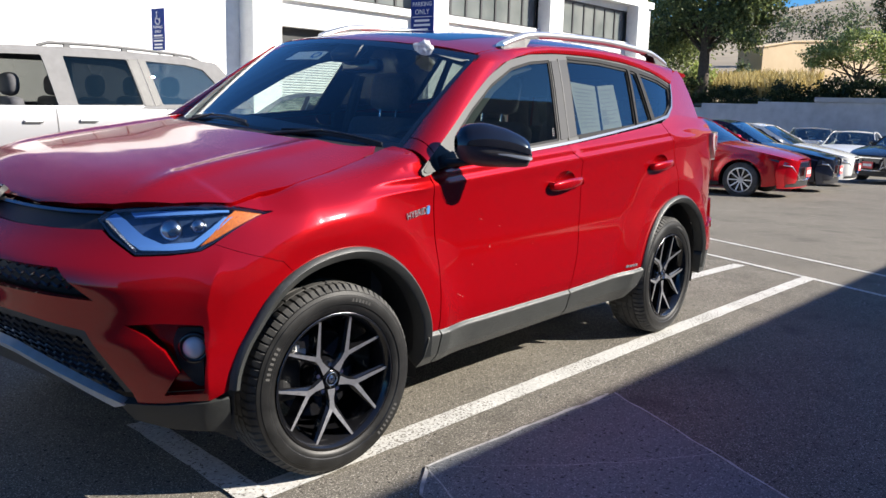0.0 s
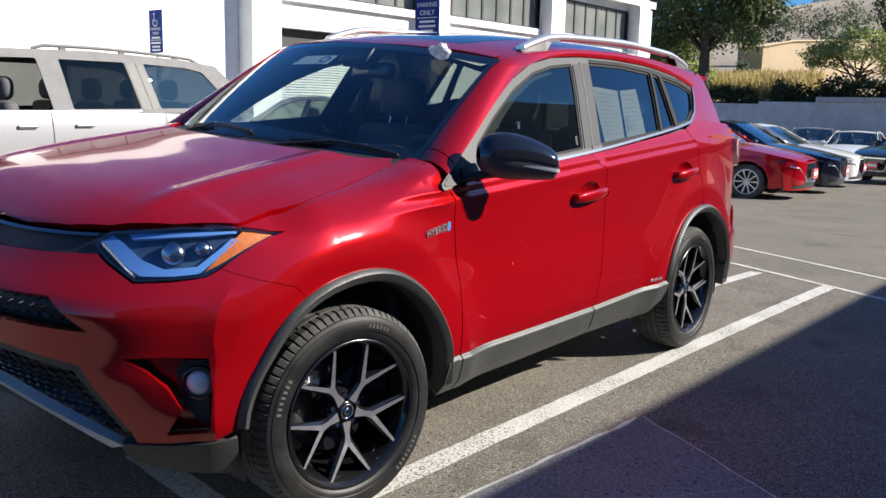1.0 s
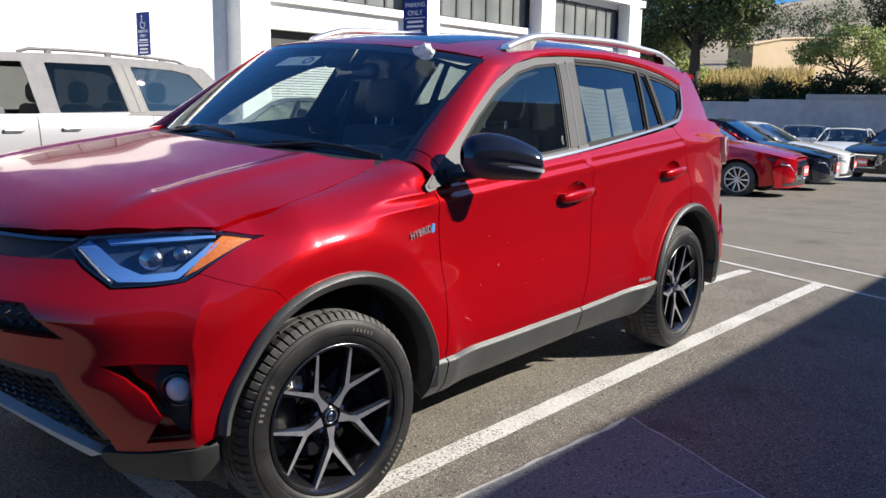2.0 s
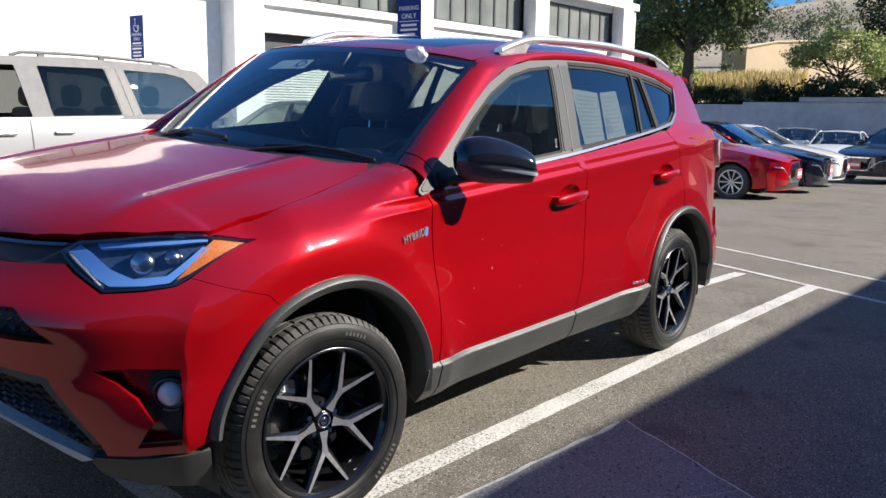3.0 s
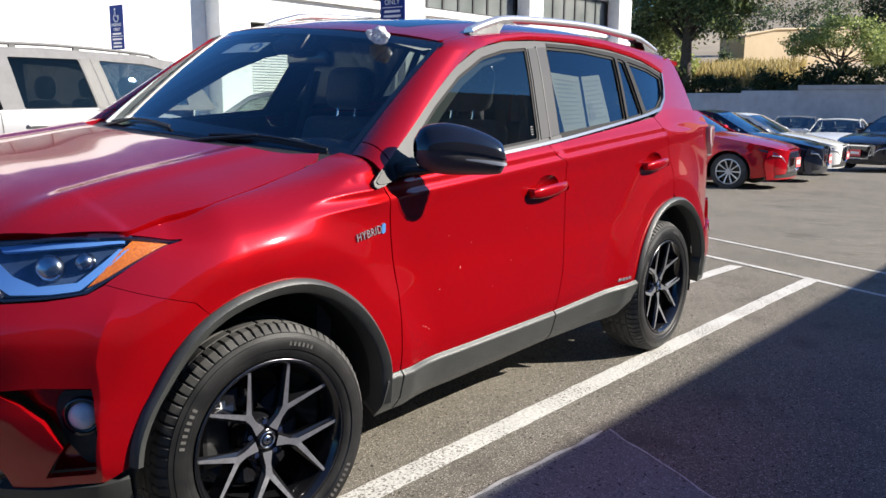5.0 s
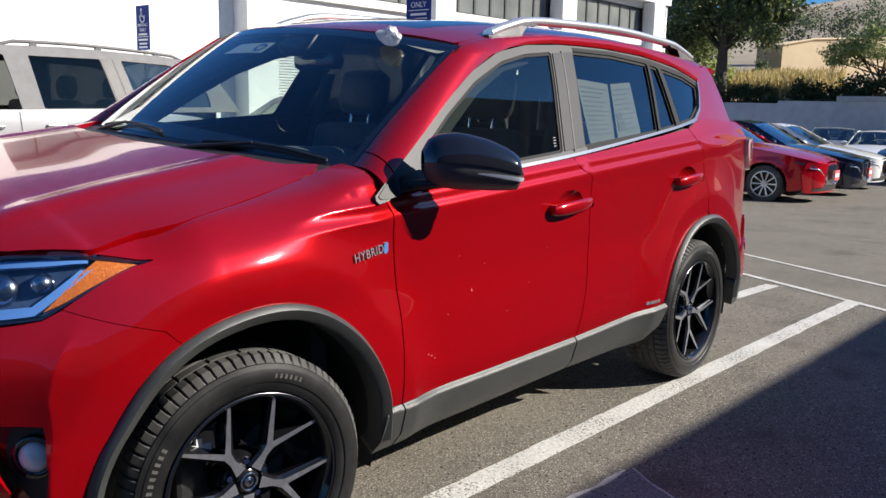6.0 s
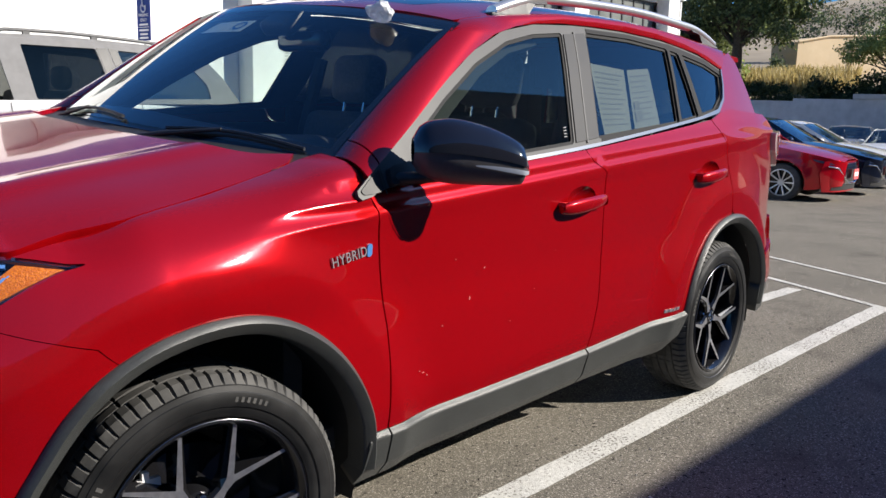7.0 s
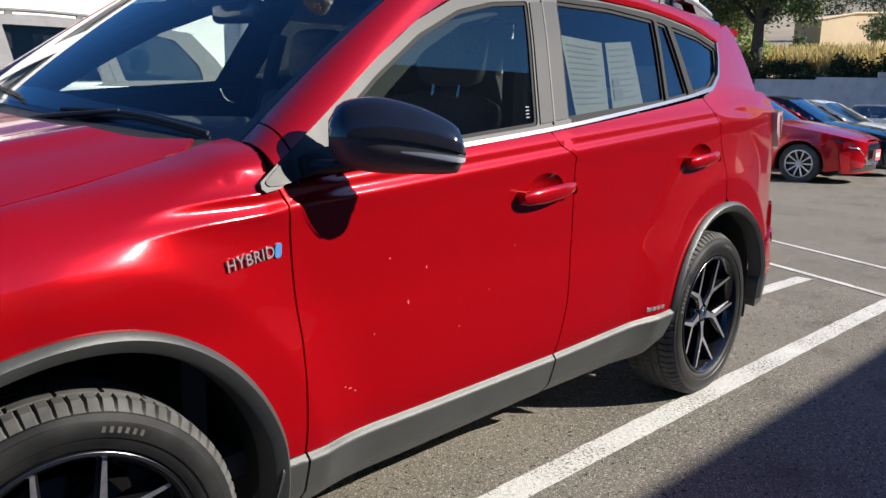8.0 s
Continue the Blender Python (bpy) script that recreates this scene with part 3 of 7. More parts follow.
def shell(u, v):
    """The lower body's left side: u runs along it (x behind the front axle, round the corner before it), v up it."""
    w = curve_at(WIDTH, u)
    zc = 0.957 + 0.067 * u
    # doors
    d_in = curve_at([(0.25, 0.03), (0.42, 0.008), (0.50, 0.0), (0.66, 0.006), (0.80, 0.016), (zc - 0.05, 0.013), (zc - 0.010, 0.0085), (zc, 0.008), (zc + 0.007, 0.0095), (zc + 0.022, 0.0180), (zc + 0.030, 0.0205), (zc + 0.040, 0.0215), (zc + 0.047, 0.0235), (zc + 0.058, 0.0300), (zc + 0.08, 0.044), (zc + 0.30, 0.13)], v)
    if v > zc:
        d_in = 0.008 + (d_in - 0.008) * (0.50 + 0.50 * smooth_step(0.08, 0.60, u))
    z_d = v
    if u < 0.65:
        # fender: a rounded shoulder up to the hood seam
        zt, ys = curve_at(SEAM_Z, u), curve_at(SEAM_Y, u)
        if v <= 0.82:
            z_f, f_in = v, curve_at([(0.25, 0.03), (0.42, 0.006), (0.55, 0.0), (0.82, 0.012)], v)
        else:
            s = (v - 0.82) / 0.33
            z_f = 0.82 + (zt - 0.82) * math.sin(min(s, 1.2) * math.pi / 2 * 0.94) / math.sin(math.pi / 2 * 0.94)
            f_in = 0.012 + (w - ys - 0.012) * (1 - math.cos(min(s, 1.2) * math.pi / 2)) ** 1.25
        # towards the windscreen it grows into the boxier shoulder under the A-pillar
        z_s, s_in = z_d, d_in
        bend = 0.96 + 0.115 * smooth_step(0.0, 0.46, u)
        if v > bend and u < 0.48:
            s = min(1.0, (v - bend) / (1.15 - bend)) * math.pi / 2
            z_s = bend + (zt - bend) * math.sin(s) ** 0.85
            s_in = d_in + max(0.0, w - ys - d_in) * (1 - math.cos(s)) ** 1.2
        k = smooth_step(-0.05, 0.44, u)
        z, inset = z_f * (1 - k) + z_s * k, f_in * (1 - k) + s_in * k
        if u < X0:
            k = smooth_step(-0.10, -0.58, u)
            zf = v if v < 0.97 else 0.97 + (v - 0.97) * 0.3
            z, inset = z * (1 - k) + zf * k, inset * (1 - k) + curve_at(FRONT_IN, v) * k
    else:
        z, inset = z_d, d_in
    flare = 0.0
    for wx in WHEEL_X:
        r = math.hypot(u - wx, v - WHEEL_Z)
        q = r - 0.57
        q = (q + math.sqrt(q * q + 0.00016)) / 2
        flare = max(flare, 0.026 * (1 - min(1.0, q / 0.19)) ** 2)
    y = w - inset + flare
    # the wing swells over the front wheel
    y += 0.017 * math.exp(-((u - 0.06) / 0.25) ** 2) * smooth_step(0.74, 0.86, v) * (1 - smooth_step(0.96, 1.12, v))
    # the door's two shoulder creases run out on the wing
    if 0.05 < u < 0.509:
        k = 0.0065 * smooth_step(0.10, 0.32, u) * (1 - smooth_step(0.42, 0.52, u))
        y += k * (math.exp(-abs(v - zc) / 0.011) + math.exp(-abs(v - zc - 0.045) / 0.011))
    # the bumper corner comes to an upright edge beside the fog lamp
    y += 0.020 * math.exp(-abs(u - CORNER - 0.35 * max(0.0, v - 0.68)) / 0.075) * smooth_step(0.34, 0.44, v) * (1 - smooth_step(0.74, 0.86, v))
    if u >= X0:
        return leaned(u, -y, z)
    th = min(math.pi / 2, (X0 - u) / LEN * math.pi / 2)
    k = math.sin(th) ** 2
    a = X0 - curve_at(NOSE, v) * (1 - k) - curve_at(CHIN, v) * k
    return leaned(X0 - a * math.sin(th) ** (2 / POW), -y * math.cos(th) ** (2 / POW), z)


def right_of(f):
    def g(u, v):
        p = f(u, v)
        return leaned(p[0], -p[1], p[2])
    return g


def side_glass(x, z):
    """The cabin's left side above the waist."""
    y = 0.868 - 0.44 * (z - 1.10) - 0.12 * max(0.0, z - 1.38) ** 1.5
    if x > 2.5:
        y -= 0.09 * (x - 2.5) ** 2
    if x < 0.9:
        y -= 0.03 * (0.9 - x) ** 2
    return (x, -y, z)


ROOF_C = [(0.9, 1.53), (1.05, 1.568), (1.3, 1.608), (1.7, 1.642), (2.2, 1.652), (2.7, 1.632), (3.1, 1.60), (3.4, 1.55)]


def roof_top(x, y):
    c = curve_at(ROOF_C, x)
    return leaned(x, y, c - 0.055 * (abs(y) / 0.62) ** 2.6)


HOOD_FRONT = [(-0.72, 0.912), (-0.66, 0.933), (-0.55, 0.949), (-0.44, 0.960), (-0.36, 0.966)]


def hood_top(x, y):
    a = abs(y)
    hc = curve_at([(-0.72, 0.924), (-0.62, 0.985), (-0.5, 1.030), (-0.3, 1.068), (0.0, 1.11), (0.25, 1.145), (0.5, 1.17)], x)
    if x > -0.36:
        ys, hs = curve_at(SEAM_Y, x), curve_at(SEAM_Z, x)
    else:
        r = min(1.0, max(0.0, (X0 - x) / (X0 + 0.715)))
        ys, hs = 0.83 * (1 - r ** POW) ** (1 / POW) + 0.03, curve_at(HOOD_FRONT, x)
    z = hc - (hc - hs) * min(1.3, a / max(ys, 0.05)) ** 3.8
    z += 0.011 * math.exp(-((a - 0.50 + 0.05 * x) / 0.05) ** 2) * smooth_step(-0.65, -0.35, x)
    return leaned(x, y, z)


def windscreen(s, y):
    """s from 0 at the cowl to 1 at the roof."""
    c = (y / 0.72) ** 2
    x = (0.30 + 0.17 * c) * (1 - s) + (0.945 + 0.115 * c) * s
    z = (1.150 - 0.03 * c) * (1 - s) + (1.545 - 0.045 * c) * s + 0.05 * s * (1 - s)
    return leaned(x, y, z)


WAIST = [(0.44, 1.045), (0.66, 1.072), (1.0, 1.097), (1.5, 1.132), (2.0, 1.178), (2.5, 1.230), (2.72, 1.256)]
FRAME_GREY = mottled("satin_grey_trim", (0.055, 0.055, 0.055), (0.066, 0.066, 0.066), 12, 0.5)
nodes_of(FRAME_GREY)[1].inputs["Specular IOR Level"].default_value = 0.25
GASKET = mottled("dull_black_gasket", (0.010, 0.010, 0.011), (0.016, 0.016, 0.017), 40, 0.6)
nodes_of(GASKET)[1].inputs["Specular IOR Level"].default_value = 0.12
PILLAR_GREY = mottled("dark_pillar_film", (0.018, 0.018, 0.019), (0.025, 0.025, 0.026), 20, 0.5)
nodes_of(PILLAR_GREY)[1].inputs["Specular IOR Level"].default_value = 0.25
LAMP_BLUE = material("lamp_light_guide", (0.12, 0.28, 0.66), 0.3, 0.0, Coat_Weight=0.5)
LAMP_BOWL = mottled("smoked_lamp_bowl", (0.02, 0.035, 0.07), (0.05, 0.08, 0.15), 14, 0.25)
LAMP_AMBER = mottled("amber_reflector", (0.50, 0.105, 0.001), (0.72, 0.19, 0.002), 160, 0.3, bump=0.3, bump_scale=260)
BADGE = material("bright_badge_metal", (0.42, 0.42, 0.45), 0.26, 0.7)
TAIL_RED = material("bright_red_tail_lens", (0.55, 0.05, 0.06), 0.12, Coat_Weight=1.0)
TAIL_CLEAR = material("pale_tail_lens", (0.70, 0.52, 0.54), 0.12, Coat_Weight=1.0)
LAMP_RED = material("red_tail_lens", (0.45, 0.01, 0.01), 0.12, Coat_Weight=0.8)
LAMP_SILVER = material("lamp_reflector", (0.42, 0.45, 0.50), 0.22, 1.0)
DARK_CHROME = material("smoked_chrome", (0.22, 0.22, 0.24), 0.2, 1.0)
TRIM_SILVER = mottled("silver_painted_trim", (0.48, 0.49, 0.50), (0.56, 0.57, 0.58), 30, 0.4, metal=0.3)
FOG_WHITE = material("fog_lamp_lens", (0.66, 0.69, 0.74), 0.15, 0.0, Coat_Weight=0.8)
MACHINED = mottled("machined_alloy_face", (0.52, 0.52, 0.54), (0.66, 0.66, 0.68), 90, 0.34, metal=0.92, rough_var=0.06)
PAPER = mottled("printed_paper", (0.60, 0.61, 0.54), (0.70, 0.71, 0.64), 6, 0.8)
INK = material("printed_ink", (0.50, 0.50, 0.47), 0.8)
MARK_GREY = material("grey_glass_print", (0.20, 0.20, 0.20), 0.7)
BLUE_INK = material("blue_ink", (0.03, 0.14, 0.35), 0.5)
GLASS_DRIVER = glass("driver_door_glass", (0.36, 0.41, 0.38), base=0.06)
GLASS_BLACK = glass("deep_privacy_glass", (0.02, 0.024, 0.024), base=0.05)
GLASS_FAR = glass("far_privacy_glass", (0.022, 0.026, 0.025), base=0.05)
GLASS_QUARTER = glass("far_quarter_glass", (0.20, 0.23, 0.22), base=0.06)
STRIP = material("waist_strip_metal", (0.36, 0.36, 0.36), 0.26, 1.0)
BAR_SILVER = material("silver_bar_paint", (0.70, 0.70, 0.71), 0.28, 0.75)
CLEAR_BAG = material("clear_plastic_bag", (0.80, 0.82, 0.85), 0.22, 0.0, Transmission_Weight=0.45, IOR=1.2)

crossover = thing("crossover_car", "glossy red compact crossover parked over a white stall line", "car")


def wheel_arch(cx, a0, a1, r):
    return arc(cx, WHEEL_Z, r, a0, a1, 26)


RAIL_T = (0.0, 0.07, 0.18, 0.31, 0.45, 0.56, 0.65, 0.73, 0.81, 0.88, 0.95, 1.0)
RAIL_OUT = [(0.466, 1.088), (0.53, 1.125), (0.68, 1.215), (0.85, 1.320), (1.05, 1.430), (1.25, 1.508), (1.45, 1.545), (1.75, 1.564), (2.1, 1.566), (2.45, 1.548), (2.78, 1.502), (2.95, 1.455)]


def pillar_in(t):
    """The inner edge of the A-pillar and roof rail: up the windscreen, then along the roof."""
    s = curve_at([(0.0, 0.02), (0.07, 0.13), (0.18, 0.29), (0.31, 0.50), (0.45, 0.75), (0.56, 0.97), (1.0, 1.0)], t)
    if t <= 0.56:
        return Vector(windscreen(s, -(0.725 - 0.065 * s)))
    return Vector(roof_top(curve_at([(0.56, 1.09), (0.65, 1.32), (0.73, 1.68), (0.81, 2.08), (0.88, 2.45), (0.95, 2.85), (1.0, 3.1)], t), -0.618))


def pillar(t, w):
    t, w = min(1.0, max(0.0, t)), min(1.0, max(0.0, w))
    o = Vector(side_glass(curve_at([(a, p[0]) for a, p in zip(RAIL_T, RAIL_OUT)], t), curve_at([(a, p[1]) for a, p in zip(RAIL_T, RAIL_OUT)], t)))
    i = pillar_in(t)
    c = (o + i) / 2 + Vector((-0.014 * (1 - smooth_step(0.4, 0.6, t)), -0.026, 0.026))
    return tuple(o * (1 - w) ** 2 + c * 2 * w * (1 - w) + i * w * w)


def ellipse(cx, cy, rx, ry, n=20):
    return [(cx + rx * math.cos(2 * math.pi * i / n), cy + ry * math.sin(2 * math.pi * i / n)) for i in range(n)]


def door_handle(door, surf, u0, u1, v0, v1, sgn):
    """A body-coloured grip over a hollow in the door skin."""
    n = 12
    bm = bmesh.new()
    rings = []
    for i in range(n + 1):
        s = i / n
        u, v = u0 + (u1 - u0) * s, v0 + (v1 - v0) * s
        p = Vector(surf(u, v))
        lift = 0.016 + 0.022 * math.sin(math.pi * s) ** 0.6
        h = 0.014 + 0.010 * math.sin(math.pi * s) ** 0.5 * (1.15 - 0.4 * s)
        p.y += sgn * lift
        rings.append([bm.verts.new((p.x, p.y + sgn * 0.010 * math.cos(a), p.z + h * math.sin(a))) for a in [2 * math.pi * k / 12 for k in range(12)]])
    for r0, r1 in zip(rings, rings[1:]):
        for k in range(12):
            bm.faces.new((r0[k], r0[(k + 1) % 12], r1[(k + 1) % 12], r1[k]))
    bm.faces.new(rings[0])
    bm.faces.new(rings[-1][::-1])
    for u in (u0 + 0.015, u1 - 0.015):
        p = Vector(surf(u, (v0 + v1) / 2))
        lathe(bm, [(0.014, p.y - sgn * 0.01), (0.014, p.y + sgn * 0.03)], 10, "y", (p.x, 0, p.z))
    bmesh.ops.recalc_face_normals(bm, faces=bm.faces)
    part("door_handle", bm, RED, door, "red door handle", True, 50)
    bm = bmesh.new()
    cu, cv = (u0 + u1) / 2 + 0.01, (v0 + v1) / 2 + 0.012
    for k in range(5):
        r = 1 - k / 5
        d = 0.028 * (1 - r * r)
        ring = []
        for q, (a, b) in enumerate(ellipse(cu, cv, 0.088 * r, 0.045 * r, 24)):
            p = Vector(surf(a, b))
            ring.append(bm.verts.new((p.x, p.y - sgn * (d + 0.001), p.z)))
        if k:
            for q in range(24):
                bm.faces.new((last[q], last[(q + 1) % 24], ring[(q + 1) % 24], ring[q]))
        last = ring
    bm.faces.new(last)
    bmesh.ops.recalc_face_normals(bm, faces=bm.faces)
    part("handle_cup", bm, RED, door, smooth=True)
    return ellipse(cu, cv, 0.088, 0.045, 24)


def cup_hole(u0, u1, v0, v1):
    return ellipse((u0 + u1) / 2 + 0.01, (v0 + v1) / 2 + 0.012, 0.088, 0.045, 24)


def waist_line(a, b, n, off):
    return [(a + (b - a) * i / n, curve_at(WAIST, a + (b - a) * i / n) + off) for i in range(n + 1)]


def crease_rows(a, b):
    """Close rows of points along the two shoulder creases."""
    n = int((b - a) / 0.02)
    return [[(a + (b - a) * i / n, 0.957 + 0.067 * (a + (b - a) * i / n) + d) for i in range(n + 1)]
            for d in (-0.012, -0.005, 0.001, 0.005, 0.009, 0.014, 0.019, 0.024, 0.030, 0.036, 0.042, 0.046, 0.050, 0.055, 0.060, 0.068)]


def upright(f, sgn):
    """A gently bowed pane that stands a little more upright than the frame it closes."""
    def g(x, z):
        p = f(x, z)
        k = min(0.0, z - 1.52)
        return (p[0], p[1] + sgn * (0.19 * k - 0.030 * k * (k + 0.4)), p[2])
    return g


def make_side(sgn):
    near = sgn < 0
    surf = shell if near else right_of(shell)
    cab = side_glass if near else right_of(side_glass)
    pil = pillar if near else right_of(pillar)
    o = (0, sgn, 0)
    R = 0.462
    hf, hr = (1.298, 1.567, 0.944, 0.962), (2.305, 2.542, 0.990, 1.010)
    # fender, door skins and quarter with the seams left open
    top = [(u, 1.15) for u in (0.42, 0.36, 0.30, 0.15, 0.0, -0.15, -0.25)]
    poly = [(0.506, 0.43), (0.512, 0.70), (0.49, 1.00), (0.468, 1.045), (0.464, 1.08), (0.466, 1.15)] + top + [(-0.33, 1.13), (-0.42, 1.06), (-0.498, 0.9925), (-0.315, 1.004), (-0.308, 1.000), (-0.424, 0.938), (-0.544, 0.864), (-0.263, 0.801)] + wheel_arch(0, 117.3, 10, R)
    panel("front_fender", poly, surf, RED, crossover, res=0.015, out=o, e=0.005, rows=crease_rows(0.08, 0.48) if near else ())
    poly = [(0.512, 0.43), (0.518, 0.70), (0.496, 1.00), (0.474, 1.043)] + waist_line(0.50, 1.487, 8, -0.004) + [(1.515, 1.087), (1.585, 1.05), (1.59, 0.80), (1.565, 0.60), (1.508, 0.432)]
    fd = panel("front_door", poly, surf, RED, crossover, res=0.025, out=o, holes=[cup_hole(*hf)], rows=crease_rows(0.50, 1.58) if near else ())
    poly = [(1.514, 0.432), (1.571, 0.60), (1.596, 0.80), (1.591, 1.05), (1.521, 1.089)] + waist_line(1.493, 2.50, 8, -0.004) + [(2.58, 1.12), (2.63, 0.95), (2.64, 0.84)] + wheel_arch(2.66, 92, 168, R)
    rd = panel("rear_door", poly, surf, RED, crossover, res=0.025, out=o, holes=[cup_hole(*hr)], rows=crease_rows(1.6, 2.58) if near else ())
    door_handle(fd, surf, *hf, sgn)
    door_handle(rd, surf, *hr, sgn)
    fuel = rounded([(2.80, 0.94), (2.98, 0.94), (2.99, 1.10), (2.81, 1.10)], 0.03)
    poly = [(2.506, 1.226), (2.586, 1.122), (2.636, 0.952), (2.648, 0.834)] + wheel_arch(2.66, 88, 30, R) + [(3.12, 0.60), (3.30, 0.64), (3.40, 0.75), (3.42, 0.98), (3.30, 1.06), (3.24, 1.16), (3.12, 1.25), (2.9, 1.262), (2.72, 1.272), (2.60, 1.255)]
    q = panel("rear_quarter", poly, surf, RED, crossover, res=0.025, out=o, holes=[fuel] if near else [])
    if near:
        panel("fuel_flap", [(p[0] * 0.985 + 2.895 * 0.015, p[1] * 0.985 + 1.02 * 0.015) for p in fuel], surf, RED, q, res=0.03, out=o)
    # rear bumper, its dark skirt and the tail lamp
    panel("rear_bumper", wheel_arch(2.66, 29.5, 10, R) + [(3.12, 0.44), (3.35, 0.44), (3.56, 0.50), (3.57, 0.64), (3.42, 0.74), (3.30, 0.634), (3.12, 0.594)], surf, RED, crossover, res=0.03, lift=0.012, out=o)
    panel("bumper_skirt", [(3.07, 0.435), (3.35, 0.43), (3.56, 0.49), (3.50, 0.36), (3.30, 0.30), (3.09, 0.30)], surf, CLADDING, crossover, res=0.03, lift=0.008, depth=0.05, out=o)
    panel("rear_reflector", [(3.33, 0.56), (3.44, 0.57), (3.44, 0.61), (3.33, 0.60)], surf, LAMP_RED, crossover, res=0.02, lift=0.018, out=o)
    panel("tail_lamp", [(3.19, 1.165), (3.24, 1.075), (3.36, 1.00), (3.46, 0.985), (3.52, 1.0), (3.52, 1.13), (3.36, 1.17)], surf, TAIL_CLEAR, crossover, "red and clear tail lamp", res=0.02, depth=0.05, lift=0.022, out=o)
    panel("tail_lens", [(3.28, 1.150), (3.32, 1.085), (3.40, 1.045), (3.50, 1.05), (3.50, 1.12), (3.38, 1.155)], surf, TAIL_RED, crossover, "bright red lens", res=0.02, depth=0.008, lift=0.028, out=o)
    # plastic arch rings and sill
    def sill_form(f):
        def g(u, v):
            top = 0.429 + 0.0081 * (u - 0.5) + 0.0212 * max(0.0, u - 1.5)
            p = f(u, v)
            k = max(0.0, top - v)
            return (p[0], p[1] + sgn * (min(k, 0.014) * 1.05 - max(0.0, k - 0.014) * 0.12 - max(0.0, k - 0.095) * 0.55), p[2])
        return g
    for cx, a0, a1 in ((0, -2, 172), (2.66, -2, 172)):
        bm = bmesh.new()
        rows = []
        for i in range(61):
            a = radians(a0 + (a1 - a0) * i / 60)
            row = []
            for r, k in ((R + 0.004, -0.010), (R + 0.004, 0.006), (R - 0.003, 0.016), (R - 0.010, 0.021), (0.428, 0.008), (0.424, 0.003), (0.421, -0.05)):
                p = surf(cx + r * math.cos(a), WHEEL_Z + r * math.sin(a))
                row.append(bm.verts.new((p[0], p[1] + sgn * k, p[2])))
            rows.append(row)
        for r0, r1 in zip(rows, rows[1:]):
            for k in range(6):
                bm.faces.new((r0[k], r0[k + 1], r1[k + 1], r1[k]))
        for row in (rows[0], rows[-1]):
            bm.faces.new(row)
        bmesh.ops.recalc_face_normals(bm, faces=bm.faces)
        part("arch_cladding", bm, CLADDING, crossover, "grey plastic wheel arch cladding", True, 32)
    sill_rows = [[(0.516 + 0.012 * i, 0.429 + 0.0081 * (0.016 + 0.012 * i) + 0.0212 * max(0.0, 0.012 * i - 0.984) - d) for i in range(142)] for d in (0.0045, 0.009, 0.0128, 0.0152, 0.021, 0.030, 0.092, 0.098)]
    panel("sill_end", [(0.432, 0.40), (0.436, 0.430), (0.506, 0.429), (0.506, 0.291), (0.42, 0.29)], sill_form(surf), CLADDING, crossover, "", res=0.012, depth=0.06, lift=0.003, out=o)
    panel("sill_cladding", [(0.512, 0.429), (1.495, 0.437), (1.487, 0.31), (0.56, 0.292), (0.512, 0.291)], sill_form(surf), CLADDING, crossover, "grey plastic sill cladding", res=0.014, depth=0.08, lift=0.004, out=o, rows=sill_rows)
    panel("sill_cladding", [(1.503, 0.437), (2.22, 0.458), (2.20, 0.40), (2.14, 0.30), (2.02, 0.29), (1.497, 0.31)], sill_form(surf), CLADDING, crossover, res=0.014, depth=0.08, lift=0.004, out=o, rows=sill_rows)
    # A-pillar and roof rail in body colour
    panel("pillar_base", [(0, 0), (0.055, 0), (0.055, 1), (0, 1)], pil, RED, crossover, res=0.02, depth=0.02, out=(-0.3, sgn, 0.5))
    panel("roof_side", [(0.060, 0), (0.1, 0), (0.2, 0), (0.4, 0), (0.6, 0), (0.8, 0), (1, 0), (1, 1), (0.8, 1), (0.6, 1), (0.4, 1), (0.2, 1), (0.1, 1), (0.060, 1)], pil, RED, crossover, res=0.05, depth=0.02, out=(-0.3, sgn, 0.5))
    panel("rear_pillar", [(2.95, 1.455), (3.05, 1.52), (3.18, 1.545), (3.24, 1.50), (3.27, 1.35), (3.28, 1.18), (3.10, 1.236), (2.9, 1.241), (2.735, 1.258), (2.85, 1.315), (2.905, 1.38)], cab, RED, crossover, res=0.03, out=o)
    # window surround, panes, bright waist strip
    fr = [(0.432, 1.036), (0.422, 1.044), (0.424, 1.058)] + RAIL_OUT[1:] + [(2.90, 1.38), (2.85, 1.315), (2.735, 1.258)] + waist_line(2.5, 0.50, 10, 0.004) + [(0.47, 1.042)]
    g1 = [(0.668, 1.100), (0.690, 1.178), (0.85, 1.280), (1.05, 1.390), (1.25, 1.468), (1.42, 1.503), (1.600, 1.520), (1.452, 1.155)]
    g2 = [(1.635, 1.170), (1.780, 1.533), (2.1, 1.533), (2.405, 1.513), (2.29, 1.220)]
    g3 = [(2.325, 1.225), (2.435, 1.508), (2.50, 1.500), (2.49, 1.243)]
    g4 = [(2.545, 1.252), (2.545, 1.495), (2.76, 1.464), (2.90, 1.425), (2.84, 1.335), (2.70, 1.272)]
    gs = [rounded(inset_loop(g, -0.007), 0.018) for g in (g1, g2, g3, g4)]
    fo = panel("window_surround", fr, cab, FRAME_GREY, crossover, "satin grey window surround", res=0.022, lift=-0.006, out=o, holes=gs)
    panel("centre_pillar", [(1.468, 1.152), (1.616, 1.522), (1.764, 1.536), (1.622, 1.166)], cab, PILLAR_GREY, fo, res=0.03, lift=-0.002, out=o)
